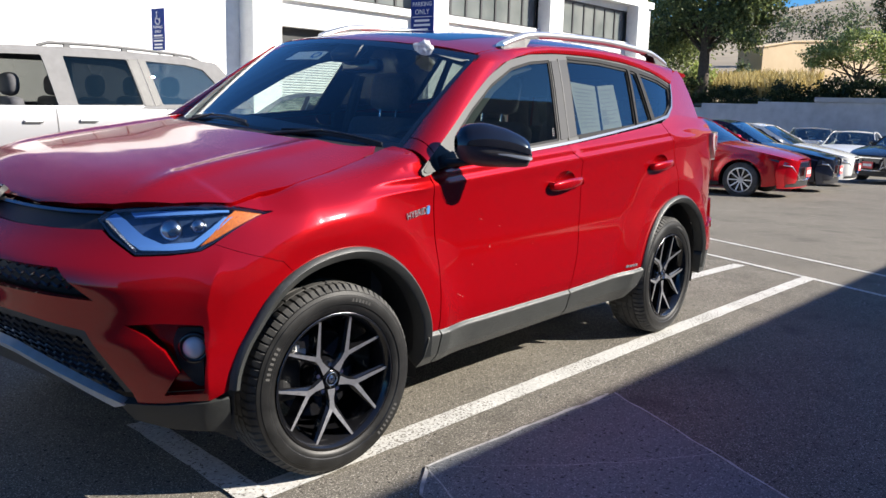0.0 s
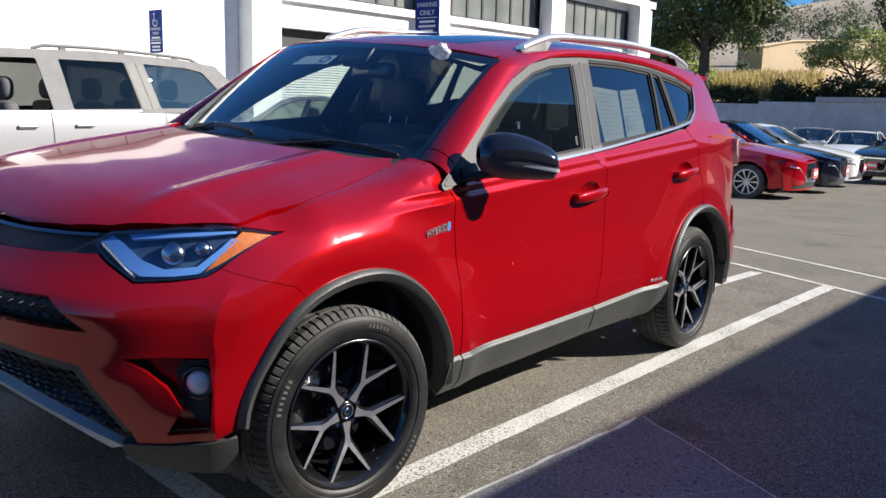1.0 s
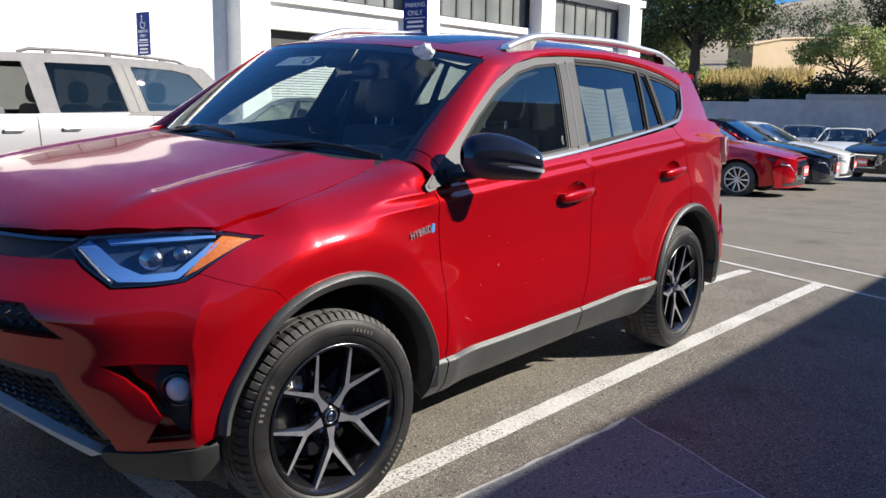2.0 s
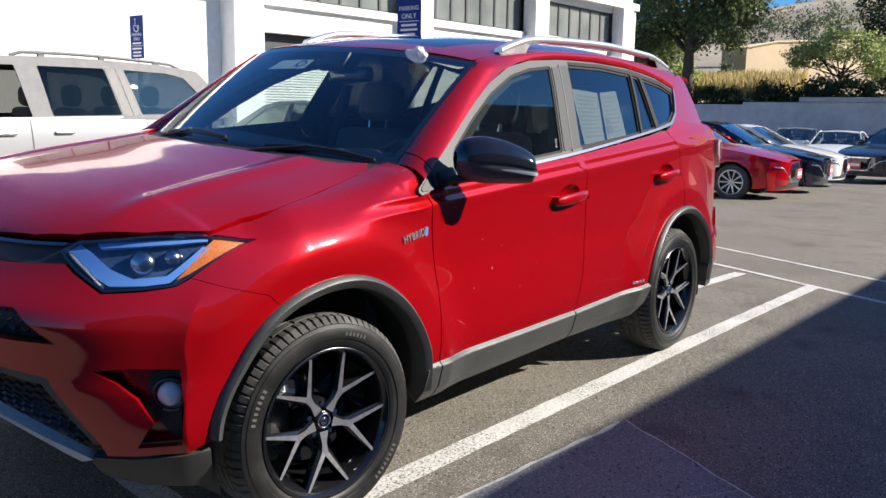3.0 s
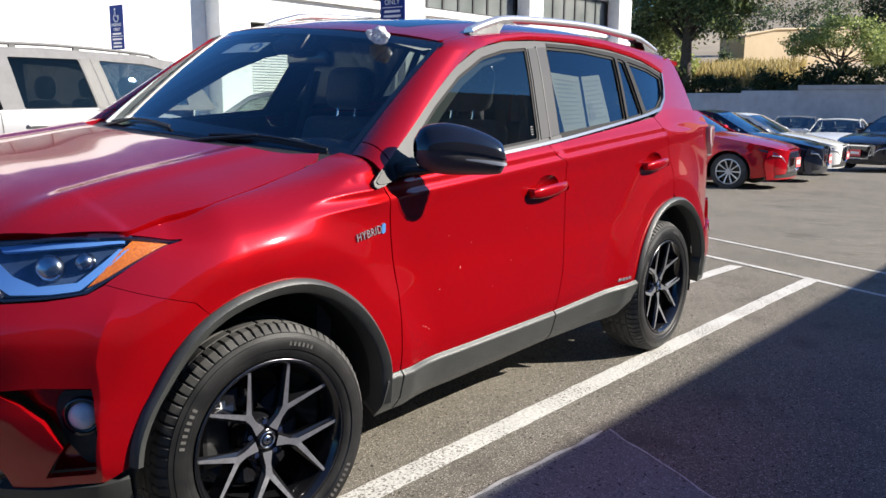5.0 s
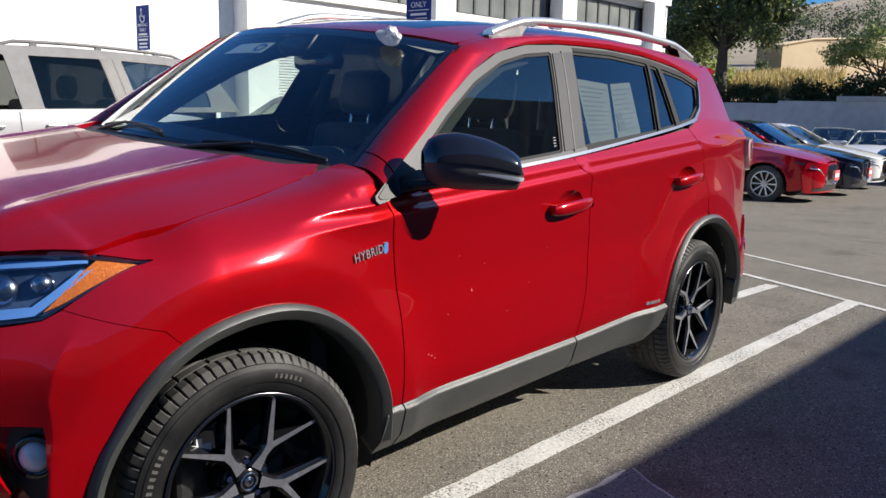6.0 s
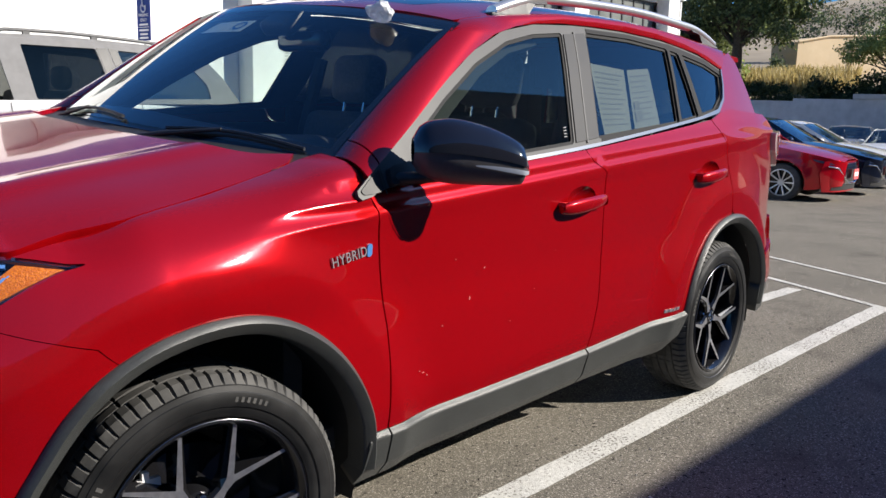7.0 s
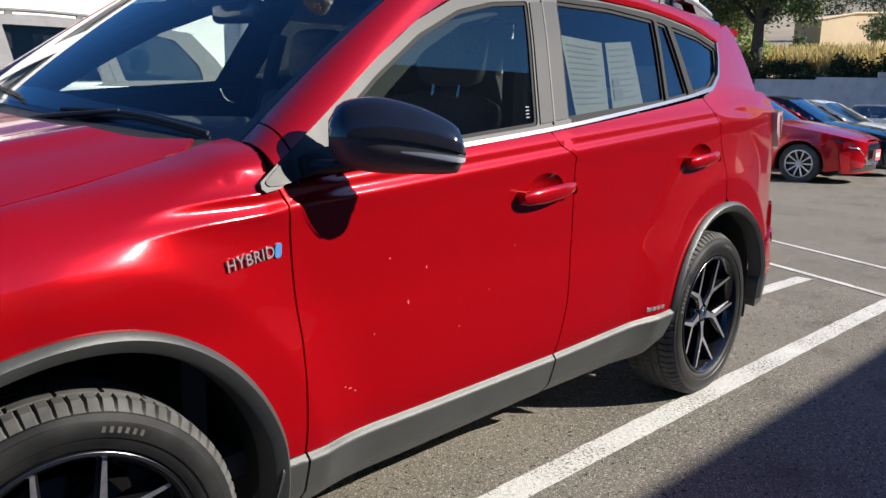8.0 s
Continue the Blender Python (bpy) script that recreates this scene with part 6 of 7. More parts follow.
def plain_wheel(car, x, y, sgn, r, rim, spokes, rim_mat):
    w = new("wheel")
    w.parent = car
    w.matrix_local = pose(x, y, r)
    o = sgn * 0.105
    bm = bmesh.new()
    lathe(bm, [(rim, o * 0.85), (rim * 1.04, o), (r * 0.93, o), (r * 0.99, o * 0.85), (r, o * 0.6), (r, -o * 0.6), (r * 0.97, -o), (rim, -o)], 40, "y")
    part("tyre", bm, RUBBER, w, smooth=True, angle=40)
    bm = bmesh.new()
    lathe(bm, [(rim * 1.02, o * 0.92), (rim * 0.96, o * 0.9), (rim * 0.9, o * 0.2), (0.0, o * 0.15)], 40, "y")
    part("rim", bm, RIM_BLACK, w, smooth=True, angle=40)
    bm = bmesh.new()
    lathe(bm, [(rim * 1.03, o * 0.95), (rim * 0.95, o * 0.97), (rim * 0.93, o * 0.9)], 40, "y")
    lathe(bm, [(0.0, o * 0.8), (0.045, o * 0.8), (0.06, o * 0.6)], 20, "y")
    for k in range(spokes):
        a = 2 * math.pi * k / spokes
        c, s = math.cos(a), math.sin(a)
        q = []
        for rr, hw, yy in ((0.04, 0.009, 0.72), (rim * 0.95, 0.013, 0.90)):
            q.append([bm.verts.new((rr * c - hw * k2 * s, o * yy * d, rr * s + hw * k2 * c)) for k2, d in ((-1, 1), (1, 1), (1, 0.6), (-1, 0.6))])
        for i in range(4):
            bm.faces.new((q[0][i], q[0][(i + 1) % 4], q[1][(i + 1) % 4], q[1][i]))
    bmesh.ops.recalc_face_normals(bm, faces=bm.faces)
    part("alloy_spokes", bm, rim_mat, w, smooth=False)


def road_car(name, label, category, m, paint, L, W, wb, fo, deck, roof, belt, glass_poly, pillars, lean=0.42, wheel_r=0.32, rim_r=0.22, spokes=10, low=0.20, frame_mat=None, glass_mat=None, nose_pow=3.2, group="", plate=True, open_front=False, rails=False, rim_mat=None):
    """A car in its own coordinates: nose at x = 0, tail at x = L, left side at negative y."""
    car = thing(name, label, category, group, at=m)
    fx, rx = fo, fo + wb

    def half(x, z):
        s = abs((x - L / 2) / (L / 2))
        w = W / 2 * (1 - min(1.0, s) ** 5.5) ** (1 / nose_pow)
        b = curve_at(belt, x)
        k = (z - 0.55)
        w -= 0.05 * max(0.0, (z - 0.72) / 0.4) ** 2 + 0.10 * max(0.0, (0.45 - z) / 0.3) ** 2 * 0.5
        return max(0.02, w)

    def side(x, z):
        fl = 0.0
        for wx in (fx, rx):
            fl = max(fl, 0.022 * (1 - smooth_step(wheel_r + 0.06, wheel_r + 0.18, math.hypot(x - wx, z - wheel_r))))
        x = min(L - 0.005, max(0.005, x))
        return (x, -(half(x, z) + fl * (half(x, z) > W * 0.4)), z)

    def top(x, y):
        h, w = curve_at(deck, x), max(0.05, half(min(L - 0.01, max(0.01, x)), curve_at(deck, x)))
        return (x, y, h + 0.045 * (1 - min(1.2, abs(y) / w) ** 2.2))

    def cabin(x, z):
        b = curve_at(belt, x)
        y = W / 2 - 0.05 - lean * (z - b) - 0.25 * max(0.0, z - b - 0.30) ** 2
        return (x, -y, z)

    R = wheel_r + 0.055
    n = 26
    xs = [0.02 + (L - 0.04) * i / n for i in range(n + 1)]
    up = [(x, curve_at(deck, x)) for x in xs]
    dn = [(L - 0.06, low + 0.10), (rx + R + 0.06, low + 0.02)] + [p for p in arc(rx, wheel_r, R, -15, 195, 22) if p[1] > low] + [((fx + rx) / 2, low - 0.01)] + [p for p in arc(fx, wheel_r, R, -15, 195, 22) if p[1] > low] + [(max(0.08, fx - R - 0.06), low + 0.02), (0.05, low + 0.10)]
    for sgn in (-1, 1):
        def pick(f):
            return f if sgn < 0 else (lambda a, b: (f(a, b)[0], -f(a, b)[1], f(a, b)[2]))
        o = (0, sgn, 0)
        panel("body_side", up + dn, pick(side), paint, car, res=0.07, out=o)
        for wx in (fx, rx):
            plain_wheel(car, wx, sgn * (W / 2 - 0.125), sgn, wheel_r, rim_r, spokes, rim_mat or PALE_RIM)
            bm = bmesh.new()
            rows = []
            for i in range(13):
                a = math.pi * (i / 12 * 1.16 - 0.08)
                rows.append([bm.verts.new((wx + (R + 0.01) * math.cos(a), sgn * yy, wheel_r + (R + 0.01) * math.sin(a))) for yy in (W / 2 - 0.04, W / 2 - 0.45)])
            for r0, r1 in zip(rows, rows[1:]):
                bm.faces.new((r0[0], r1[0], r1[1], r0[1]))
            part("wheel_housing", bm, BLACK_PLASTIC, car)
        # cabin side
        outline = glass_poly["outline"]
        gs = [rounded(g, 0.02) for g in glass_poly["panes"]]
        sd = panel("cabin_side", outline, pick(cabin), frame_mat or paint, car, res=0.07, out=o, holes=gs)
        for i, g in enumerate(gs):
            if open_front and i == 0:
                continue
            gm = (glass_mat or [GLASS_DARK])[min(i, len(glass_mat or [0]) - 1)]
            panel("side_window", g, pick(cabin), gm, sd, res=0.12, depth=0, lift=-0.012, out=o)
        for g in pillars:
            panel("window_divider", g, pick(cabin), BLACK_PLASTIC, sd, res=0.1, depth=0.004, lift=0.003, out=o)
        # handles, mirror
        for hx in glass_poly.get("handles", ()):
            p = side(hx, curve_at(belt, hx) - 0.13)
            part("door_handle", boxes((hx - 0.09, hx + 0.09, *sorted((sgn * (-p[1]), sgn * (-p[1] + 0.03))), p[2] - 0.014, p[2] + 0.016), bevel=0.008), glass_poly.get("handle_mat", paint), car)
        for sx in glass_poly.get("seams", ()):
            panel("door_seam", [(sx, low + 0.06), (sx + 0.010, low + 0.06), (sx + 0.010, curve_at(belt, sx)), (sx, curve_at(belt, sx))], pick(side), BLACK_PLASTIC, car, res=0.1, depth=0, lift=0.003, out=o)
        mx = glass_poly["mirror"]
        bm = bmesh.new()
        bmesh.ops.create_icosphere(bm, subdivisions=2, radius=1.0)
        bm.transform(Matrix.Translation((mx, sgn * (W / 2 + 0.07), curve_at(belt, mx) + 0.08)) @ Matrix.Diagonal((0.07, 0.11, 0.07, 1)))
        part("door_mirror", bm, paint, car, smooth=True)
        # lamps
        lp = glass_poly["lamp"]
        panel("headlamp", lp, pick(side), LAMP_BOWL, car, res=0.05, lift=0.004, out=(-1, sgn, 0))
        panel("tail_lamp", glass_poly["tail"], pick(side), LAMP_RED, car, res=0.05, lift=0.006, out=(1, sgn, 0))
        panel("sill", [(fx + R, low), (rx - R, low), (rx - R, low + 0.07), (fx + R, low + 0.07)], pick(side), BLACK_PLASTIC, car, res=0.1, lift=0.004, out=o)
    # decks, screens, roof
    rf0, rf1 = roof[0][0], roof[-1][0]
    fr, br = glass_poly["screen"]
    dk = lambda x: half(x, curve_at(deck, x))
    hood = [(x, -dk(x) + 0.004) for x in (0.05, 0.15, 0.3, 0.5, 0.8, fr)] + [(x, dk(x) - 0.004) for x in (fr, 0.8, 0.5, 0.3, 0.15, 0.05)]
    panel("hood", hood, top, paint, car, res=0.07, out=(0, 0, 1))
    boot = [(x, -dk(x) + 0.004) for x in (br, (br + L) / 2, L - 0.15, L - 0.04)] + [(x, dk(x) - 0.004) for x in (L - 0.04, L - 0.15, (br + L) / 2, br)]
    panel("boot_lid", boot, top, paint, car, res=0.07, out=(0, 0, 1))

    def roof_f(x, y):
        z = curve_at(roof, x)
        return (x, y, z + 0.04 * (1 - (abs(y) / 0.62) ** 2))
    wz = lambda x: W / 2 - 0.05 - lean * (curve_at(roof, x) - curve_at(belt, x)) - 0.25 * max(0.0, curve_at(roof, x) - curve_at(belt, x) - 0.30) ** 2 + 0.01
    ro = [(rf0 + (rf1 - rf0) * i / 8, -wz(rf0 + (rf1 - rf0) * i / 8)) for i in range(9)]
    panel("roof", ro + [(x, -y) for x, y in ro[::-1]], roof_f, paint, car, res=0.1, out=(0, 0, 1))

    def screen(xb, xr, zb, zr, wb_, wr):
        def f(s, k):
            w = wb_ * (1 - s) + wr * s
            bow = 0.12 * (1 - k * k) * (1 if xb > xr else -1) * (1 - 0.4 * s)
            return (xb * (1 - s) + xr * s + (bow if xb > xr else bow), k * w, zb * (1 - s) + zr * s + 0.02 * s * (1 - s))
        return f
    sq = [(0, -1), (1, -1), (1, 1), (0, 1)]
    panel("windscreen", sq, screen(fr + 0.05, rf0, top(fr, 0)[2] - 0.03, curve_at(roof, rf0) + 0.02, W / 2 - 0.10, wz(rf0) - 0.02), GLASS_FRONT, car, res=0.12, depth=0, out=(-1, 0, 0.5))
    panel("rear_window", sq, screen(br - 0.02, rf1, top(br, 0)[2] - 0.03, curve_at(roof, rf1) + 0.02, W / 2 - 0.12, wz(rf1) - 0.02), GLASS_DARK, car, res=0.12, depth=0, out=(1, 0, 0.5))
    # nose and tail closures, grille and plate
    def face(x0, dirn):
        def f(y, z):
            k = min(1.0, abs(y) / (W / 2))
            return (x0 + dirn * (0.02 + 0.42 * k ** 3.0 + 0.05 * abs(z - 0.55)), y, z)
        return f
    zt = curve_at(deck, 0.02)
    part("floor_pan", boxes((0.35, L - 0.35, -W / 2 + 0.25, W / 2 - 0.25, low, low + 0.15)), BLACK_PLASTIC, car)
    panel("front_face", [(-W * 0.42, low), (-W * 0.45, 0.5), (-W * 0.42, zt + 0.02), (W * 0.42, zt + 0.02), (W * 0.45, 0.5), (W * 0.42, low)], face(0.0, 1), paint, car, res=0.08, out=(-1, 0, 0))
    gr = glass_poly["grille"]
    panel("grille", gr, face(-0.006, 1), BLACK_GLOSS, car, "dark grille with a bright surround", res=0.08, depth=0.02, out=(-1, 0, 0))
    panel("grille_surround", [(p[0] * 1.06, p[1] + (0.02 if p[1] > 0.5 else -0.03)) for p in gr], face(-0.010, 1), CHROME, car, res=0.08, depth=0.02, out=(-1, 0, 0), holes=[gr])
    for sg in (-1, 1):
        bm = bmesh.new()
        f = face(-0.02, 1)
        tube(bm, [f(sg * W * 0.40, zt - 0.06), f(sg * W * 0.31, zt - 0.09), f(sg * W * 0.20, gr[4][1] + 0.06), f(sg * W * 0.12, gr[4][1] - 0.02), f(0, gr[4][1] - 0.03)], 0.014, 6)
        part("chrome_wing", bm, CHROME, car, smooth=True)
    panel("lower_intake", [(-W * 0.36, low + 0.03), (-W * 0.33, low + 0.14), (W * 0.33, low + 0.14), (W * 0.36, low + 0.03)], face(-0.008, 1), BLACK_PLASTIC, car, res=0.08, depth=0.02, out=(-1, 0, 0))
    panel("rear_face", [(-W * 0.42, low + 0.08), (-W * 0.44, 0.6), (-W * 0.42, curve_at(deck, L)), (W * 0.42, curve_at(deck, L)), (W * 0.44, 0.6), (W * 0.42, low + 0.08)], face(L, -1), paint, car, res=0.1, out=(1, 0, 0))
    if plate:
        p = part("dealer_plate", boxes((-0.045, -0.03, -0.15, 0.15, 0.40, 0.57)), PLATE_RED, car, "red and white dealer plate")
        part("plate_bar", boxes((-0.047, -0.0455, -0.12, 0.12, 0.455, 0.52)), SIGN_WHITE, p)
    # seats and lining
    part("cabin_floor", boxes((fr + 0.2, br - 0.2, -W / 2 + 0.16, W / 2 - 0.16, low + 0.15, low + 0.25)), DARK, car)
    for sx, ys in glass_poly["seats"]:
        for y in ys:
            st = new("seat")
            st.parent = car
            bz = curve_at(belt, sx)
            part("backrest", boxes((sx, sx + 0.16, y - 0.23, y + 0.23, 0.45, bz + 0.10), bevel=0.06), SEAT, st, smooth=True, angle=60)
            bm = bmesh.new()
            bmesh.ops.create_icosphere(bm, subdivisions=3, radius=1.0)
            for v in bm.verts:
                v.co = Vector((math.copysign(abs(v.co.x) ** 0.8, v.co.x) * 0.075 + sx + 0.10, math.copysign(abs(v.co.y) ** 0.7, v.co.y) * 0.13 + y, math.copysign(abs(v.co.z) ** 0.7, v.co.z) * 0.115 + bz + 0.22))
            part("headrest", bm, SEAT, st, smooth=True)
            part("cushion", boxes((sx - 0.45, sx + 0.05, y - 0.24, y + 0.24, 0.40, 0.60), bevel=0.03), SEAT, st, smooth=True, angle=60)
    part("dashboard", boxes((fr + 0.1, fr + 0.55, -W / 2 + 0.18, W / 2 - 0.18, 0.6, curve_at(belt, fr) + 0.02), bevel=0.04), DARK, car)
    if rails:
        for sgn in (-1, 1):
            bm = bmesh.new()
            y = sgn * (wz((rf0 + rf1) / 2) - 0.10)
            a, b = rf0 + 0.75, rf1 - 0.10
            pts = [(a, y, curve_at(roof, a) + 0.02)] + [(a + (b - a) * (0.06 + 0.88 * i / 8), y, curve_at(roof, a + (b - a) * (0.06 + 0.88 * i / 8)) + 0.050) for i in range(9)] + [(b, y, curve_at(roof, b) + 0.02)]
            tube(bm, pts, 0.016, 8)
            rl = part("roof_bar", bm, SATIN_GREY, car, smooth=True, angle=60)
            for q in (a + 0.3, (a + b) / 2, b - 0.3):
                part("bar_foot", boxes((q - 0.03, q + 0.03, y - 0.015, y + 0.015, curve_at(roof, q), curve_at(roof, q) + 0.042)), SATIN_GREY, rl)
    return car


SEDAN = dict(
    L=4.62, W=1.80, wb=2.72, fo=0.92,
    deck=[(0.0, 0.68), (0.25, 0.76), (0.8, 0.87), (1.55, 0.96), (2.2, 0.97), (3.6, 0.99), (4.1, 1.04), (4.5, 1.02), (4.62, 0.94)],
    roof=[(2.15, 1.37), (2.45, 1.41), (2.9, 1.41), (3.35, 1.36)],
    belt=[(0, 0.90), (1.3, 0.94), (2.0, 0.95), (3.4, 0.99), (4.2, 1.03)],
    glass_poly=dict(
        outline=[(1.30, 0.93), (2.12, 1.38), (2.4, 1.43), (2.9, 1.435), (3.4, 1.38), (4.1, 1.05), (3.9, 1.00), (2.5, 0.945), (1.5, 0.92)],
        panes=[[(1.62, 0.965), (2.15, 1.32), (2.45, 1.38), (2.60, 1.39), (2.55, 0.975)], [(2.66, 0.98), (2.70, 1.39), (2.95, 1.385), (3.35, 1.32), (3.72, 1.10), (3.62, 1.02)]],
        handles=(2.42, 3.42), seams=(1.42, 2.60, 3.58), mirror=1.62, screen=(1.38, 4.02),
        lamp=[(0.14, 0.65), (0.24, 0.695), (0.46, 0.735), (0.42, 0.70), (0.26, 0.655)], tail=[(4.25, 0.86), (4.5, 0.84), (4.58, 0.90), (4.4, 0.95)],
        grille=[(-0.36, 0.62), (-0.50, 0.66), (0.50, 0.66), (0.36, 0.62), (0.30, 0.36), (-0.30, 0.36)], seats=((2.25, (-0.36, 0.36)), (3.2, (-0.36, 0.36)))),
    pillars=[[(2.565, 0.97), (2.615, 1.395), (2.69, 1.395), (2.65, 0.97)]])


def sedan(x, y, yaw, paint, label, name="sedan_car", scale=1.0, group="cars for sale in a row", **more):
    m = pose(x, y, fall(x), 0, 0, yaw) @ Matrix.Scale(scale, 4)
    return road_car(name, label, "car", m, paint, group=group, **SEDAN, **more)


sedan(15.1, 1.95, 92, DARK_RED, "metallic red sedan with silver ten-spoke wheels", scale=1.04)
sedan(18.0, 2.1, 95, NAVY, "dark navy sedan with a chrome-edged grille", scale=1.04)
sedan(21.3, 2.5, 94, WHITE_PAINT, "white sedan with a dark grille", scale=1.04)
sedan(23.9, 2.85, -20, GREY_PAINT, "dark grey sedan parked across the aisle", scale=1.06)
sedan(34.0, 7.5, 12, SILVER_PAINT, "silver sedan in the far row", scale=1.1)
sedan(28.6, 4.75, 6, WHITE_PAINT, "white sedan in the far row", scale=1.0)
sedan(33.5, 1.4, 95, NAVY, "dark blue sedan in the far row", scale=1.0)

VAN = dict(
    L=5.12, W=1.96, wb=3.0, fo=0.95,
    deck=[(0.0, 0.80), (0.3, 0.92), (0.9, 1.05), (1.3, 1.10), (3.0, 1.12), (4.8, 1.13), (5.12, 1.10)],
    roof=[(1.9, 1.62), (2.3, 1.665), (3.2, 1.685), (4.2, 1.65), (4.62, 1.61)],
    belt=[(0, 1.02), (1.0, 1.06), (2.0, 1.09), (3.5, 1.11), (5.0, 1.13)],
    glass_poly=dict(
        outline=[(0.85, 1.05), (1.85, 1.625), (2.3, 1.68), (3.2, 1.70), (4.2, 1.67), (4.66, 1.615), (4.90, 1.36), (5.06, 1.11), (4.0, 1.10), (2.5, 1.085), (1.2, 1.05)],
        panes=[[(1.35, 1.12), (1.95, 1.54), (2.2, 1.595), (2.62, 1.605), (2.70, 1.12)], [(2.90, 1.13), (2.84, 1.605), (3.53, 1.605), (3.63, 1.14)], [(3.86, 1.145), (3.75, 1.60), (4.26, 1.58), (4.46, 1.54), (4.68, 1.30), (4.70, 1.16)]],
        handles=(2.42, 2.98), handle_mat=SATIN, seams=(1.15, 2.66, 3.90), mirror=1.35, screen=(0.92, 5.02),
        lamp=[(0.10, 0.72), (0.20, 0.86), (0.60, 0.94), (0.55, 0.82), (0.3, 0.72)], tail=[(4.95, 0.9), (5.08, 0.9), (5.09, 1.2), (4.98, 1.2)],
        grille=[(-0.40, 0.72), (-0.46, 0.80), (0.46, 0.80), (0.40, 0.72), (0.36, 0.60), (-0.36, 0.60)], seats=((2.35, (-0.45, 0.45)), (3.25, (-0.45, 0.45)), (4.2, (-0.40, 0.40)))),
    pillars=[[(3.645, 1.13), (3.54, 1.61), (3.64, 1.61), (3.745, 1.13)], [(3.765, 1.13), (3.66, 1.61), (3.745, 1.605), (3.85, 1.14)]])
road_car("minivan", "white minivan with roof bars and an open front window", "van", pose(-0.40, 6.68, 0.0) @ Matrix.Scale(1.05, 4), VAN_PAINT, frame_mat=HAZE_GREY, glass_mat=[GLASS_FRONT, TAN_GREY_GLASS, GLASS_VAN], lean=0.30, open_front=True, rails=True, plate=False, wheel_r=0.33, **VAN)
sedan(6.5, 8.35, -90, SILVER_PAINT, "pale silver sedan parked by the white building", group="")

# ---- wall, planting, hills ----
CONCRETE = mottled("grey_retaining_wall", (0.42, 0.425, 0.43), (0.52, 0.525, 0.53), 2.5, 0.9, bump=0.4, bump_scale=12, second=0.12, second_scale=0.5)
DRY_SOIL = mottled("dry_soil", (0.26, 0.20, 0.13), (0.38, 0.30, 0.20), 1.5, 0.95, second=0.2, second_scale=0.2)
HILL = mottled("dry_brown_hillside", (0.22, 0.18, 0.125), (0.35, 0.29, 0.205), 0.10, 0.95, detail=10, second=0.35, second_scale=0.03)
TAN = mottled("tan_stucco", (0.56, 0.43, 0.27), (0.62, 0.49, 0.32), 1.2, 0.9, second=0.06, second_scale=0.4)
BARK = mottled("grey_brown_bark", (0.05, 0.038, 0.028), (0.11, 0.085, 0.06), 9, 0.9, bump=0.6, bump_scale=30)


def foliage(name, dark, light, trans=0.42):
    m = material(name, dark, 0.6)
    t, b = nodes_of(m)
    g = t.nodes.new("ShaderNodeNewGeometry")
    ramp = t.nodes.new("ShaderNodeValToRGB")
    ramp.color_ramp.elements[0].color, ramp.color_ramp.elements[1].color = (*dark, 1), (*light, 1)
    t.links.new(g.outputs["Random Per Island"], ramp.inputs["Fac"])
    t.links.new(ramp.outputs["Color"], b.inputs["Base Color"])
    tr = t.nodes.new("ShaderNodeBsdfTranslucent")
    t.links.new(ramp.outputs["Color"], tr.inputs["Color"])
    mx = t.nodes.new("ShaderNodeMixShader")
    mx.inputs[0].default_value = trans
    t.links.new(b.outputs[0], mx.inputs[1])
    t.links.new(tr.outputs[0], mx.inputs[2])
    t.links.new(mx.outputs[0], t.nodes["Material Output"].inputs[0])
    return m


LEAF_DARK = foliage("dark_green_leaves", (0.040, 0.062, 0.032), (0.15, 0.19, 0.095))
LEAF_OLIVE = foliage("olive_green_leaves", (0.060, 0.085, 0.035), (0.24, 0.28, 0.10))
LEAF_FRESH = foliage("fresh_green_leaves", (0.18, 0.24, 0.07), (0.46, 0.50, 0.18))
LEAF_HEDGE = foliage("hedge_leaves", (0.020, 0.032, 0.012), (0.085, 0.11, 0.04))
STALK = foliage("dry_yellow_stalks", (0.26, 0.20, 0.07), (0.56, 0.45, 0.20))


def bank(x, y):
    """The planted slope behind the retaining wall, rising to the hills."""
    z = curve_at([(40.0, 1.45), (46, 2.3), (54, 3.2), (70, 4.6), (110, 9.0), (200, 20.0), (300, 31.0), (420, 30.0)], x)
    return z + 0.5 * noise.noise((x * 0.08, y * 0.08, 2)) * smooth_step(42, 60, x)


def hillside():
    bm = bmesh.new()
    xs = [40.25, 42, 44, 47, 50, 54, 60, 70, 85, 110, 140, 180, 230, 290, 350, 420]
    ys = [-120 + 10 * i for i in range(39)]
    rows = []
    for x in xs:
        r = []
        for y in ys:
            z = bank(x, y)
            if x > 100:
                k = smooth_step(100, 300, x)
                z += k * (0.16 * (95 - y) + 2.5 * noise.noise((x * 0.012, y * 0.012, 5)) + 1.2 * noise.noise((x * 0.05, y * 0.05, 8)))
                z = max(z, 6)
            r.append(bm.verts.new((x, y, z)))
        rows.append(r)
    for r0, r1 in zip(rows, rows[1:]):
        for i in range(len(ys) - 1):
            f = bm.faces.new((r0[i], r1[i], r1[i + 1], r0[i + 1]))
            f.material_index = 0 if r0[0].co.x < 58 else 1
    ob = link_mesh("hillside", bm, [DRY_SOIL, HILL], smooth=True)
    return tagged(ob, "dry brown hillside under a blue sky", "hillside", kind="structure")


hillside()


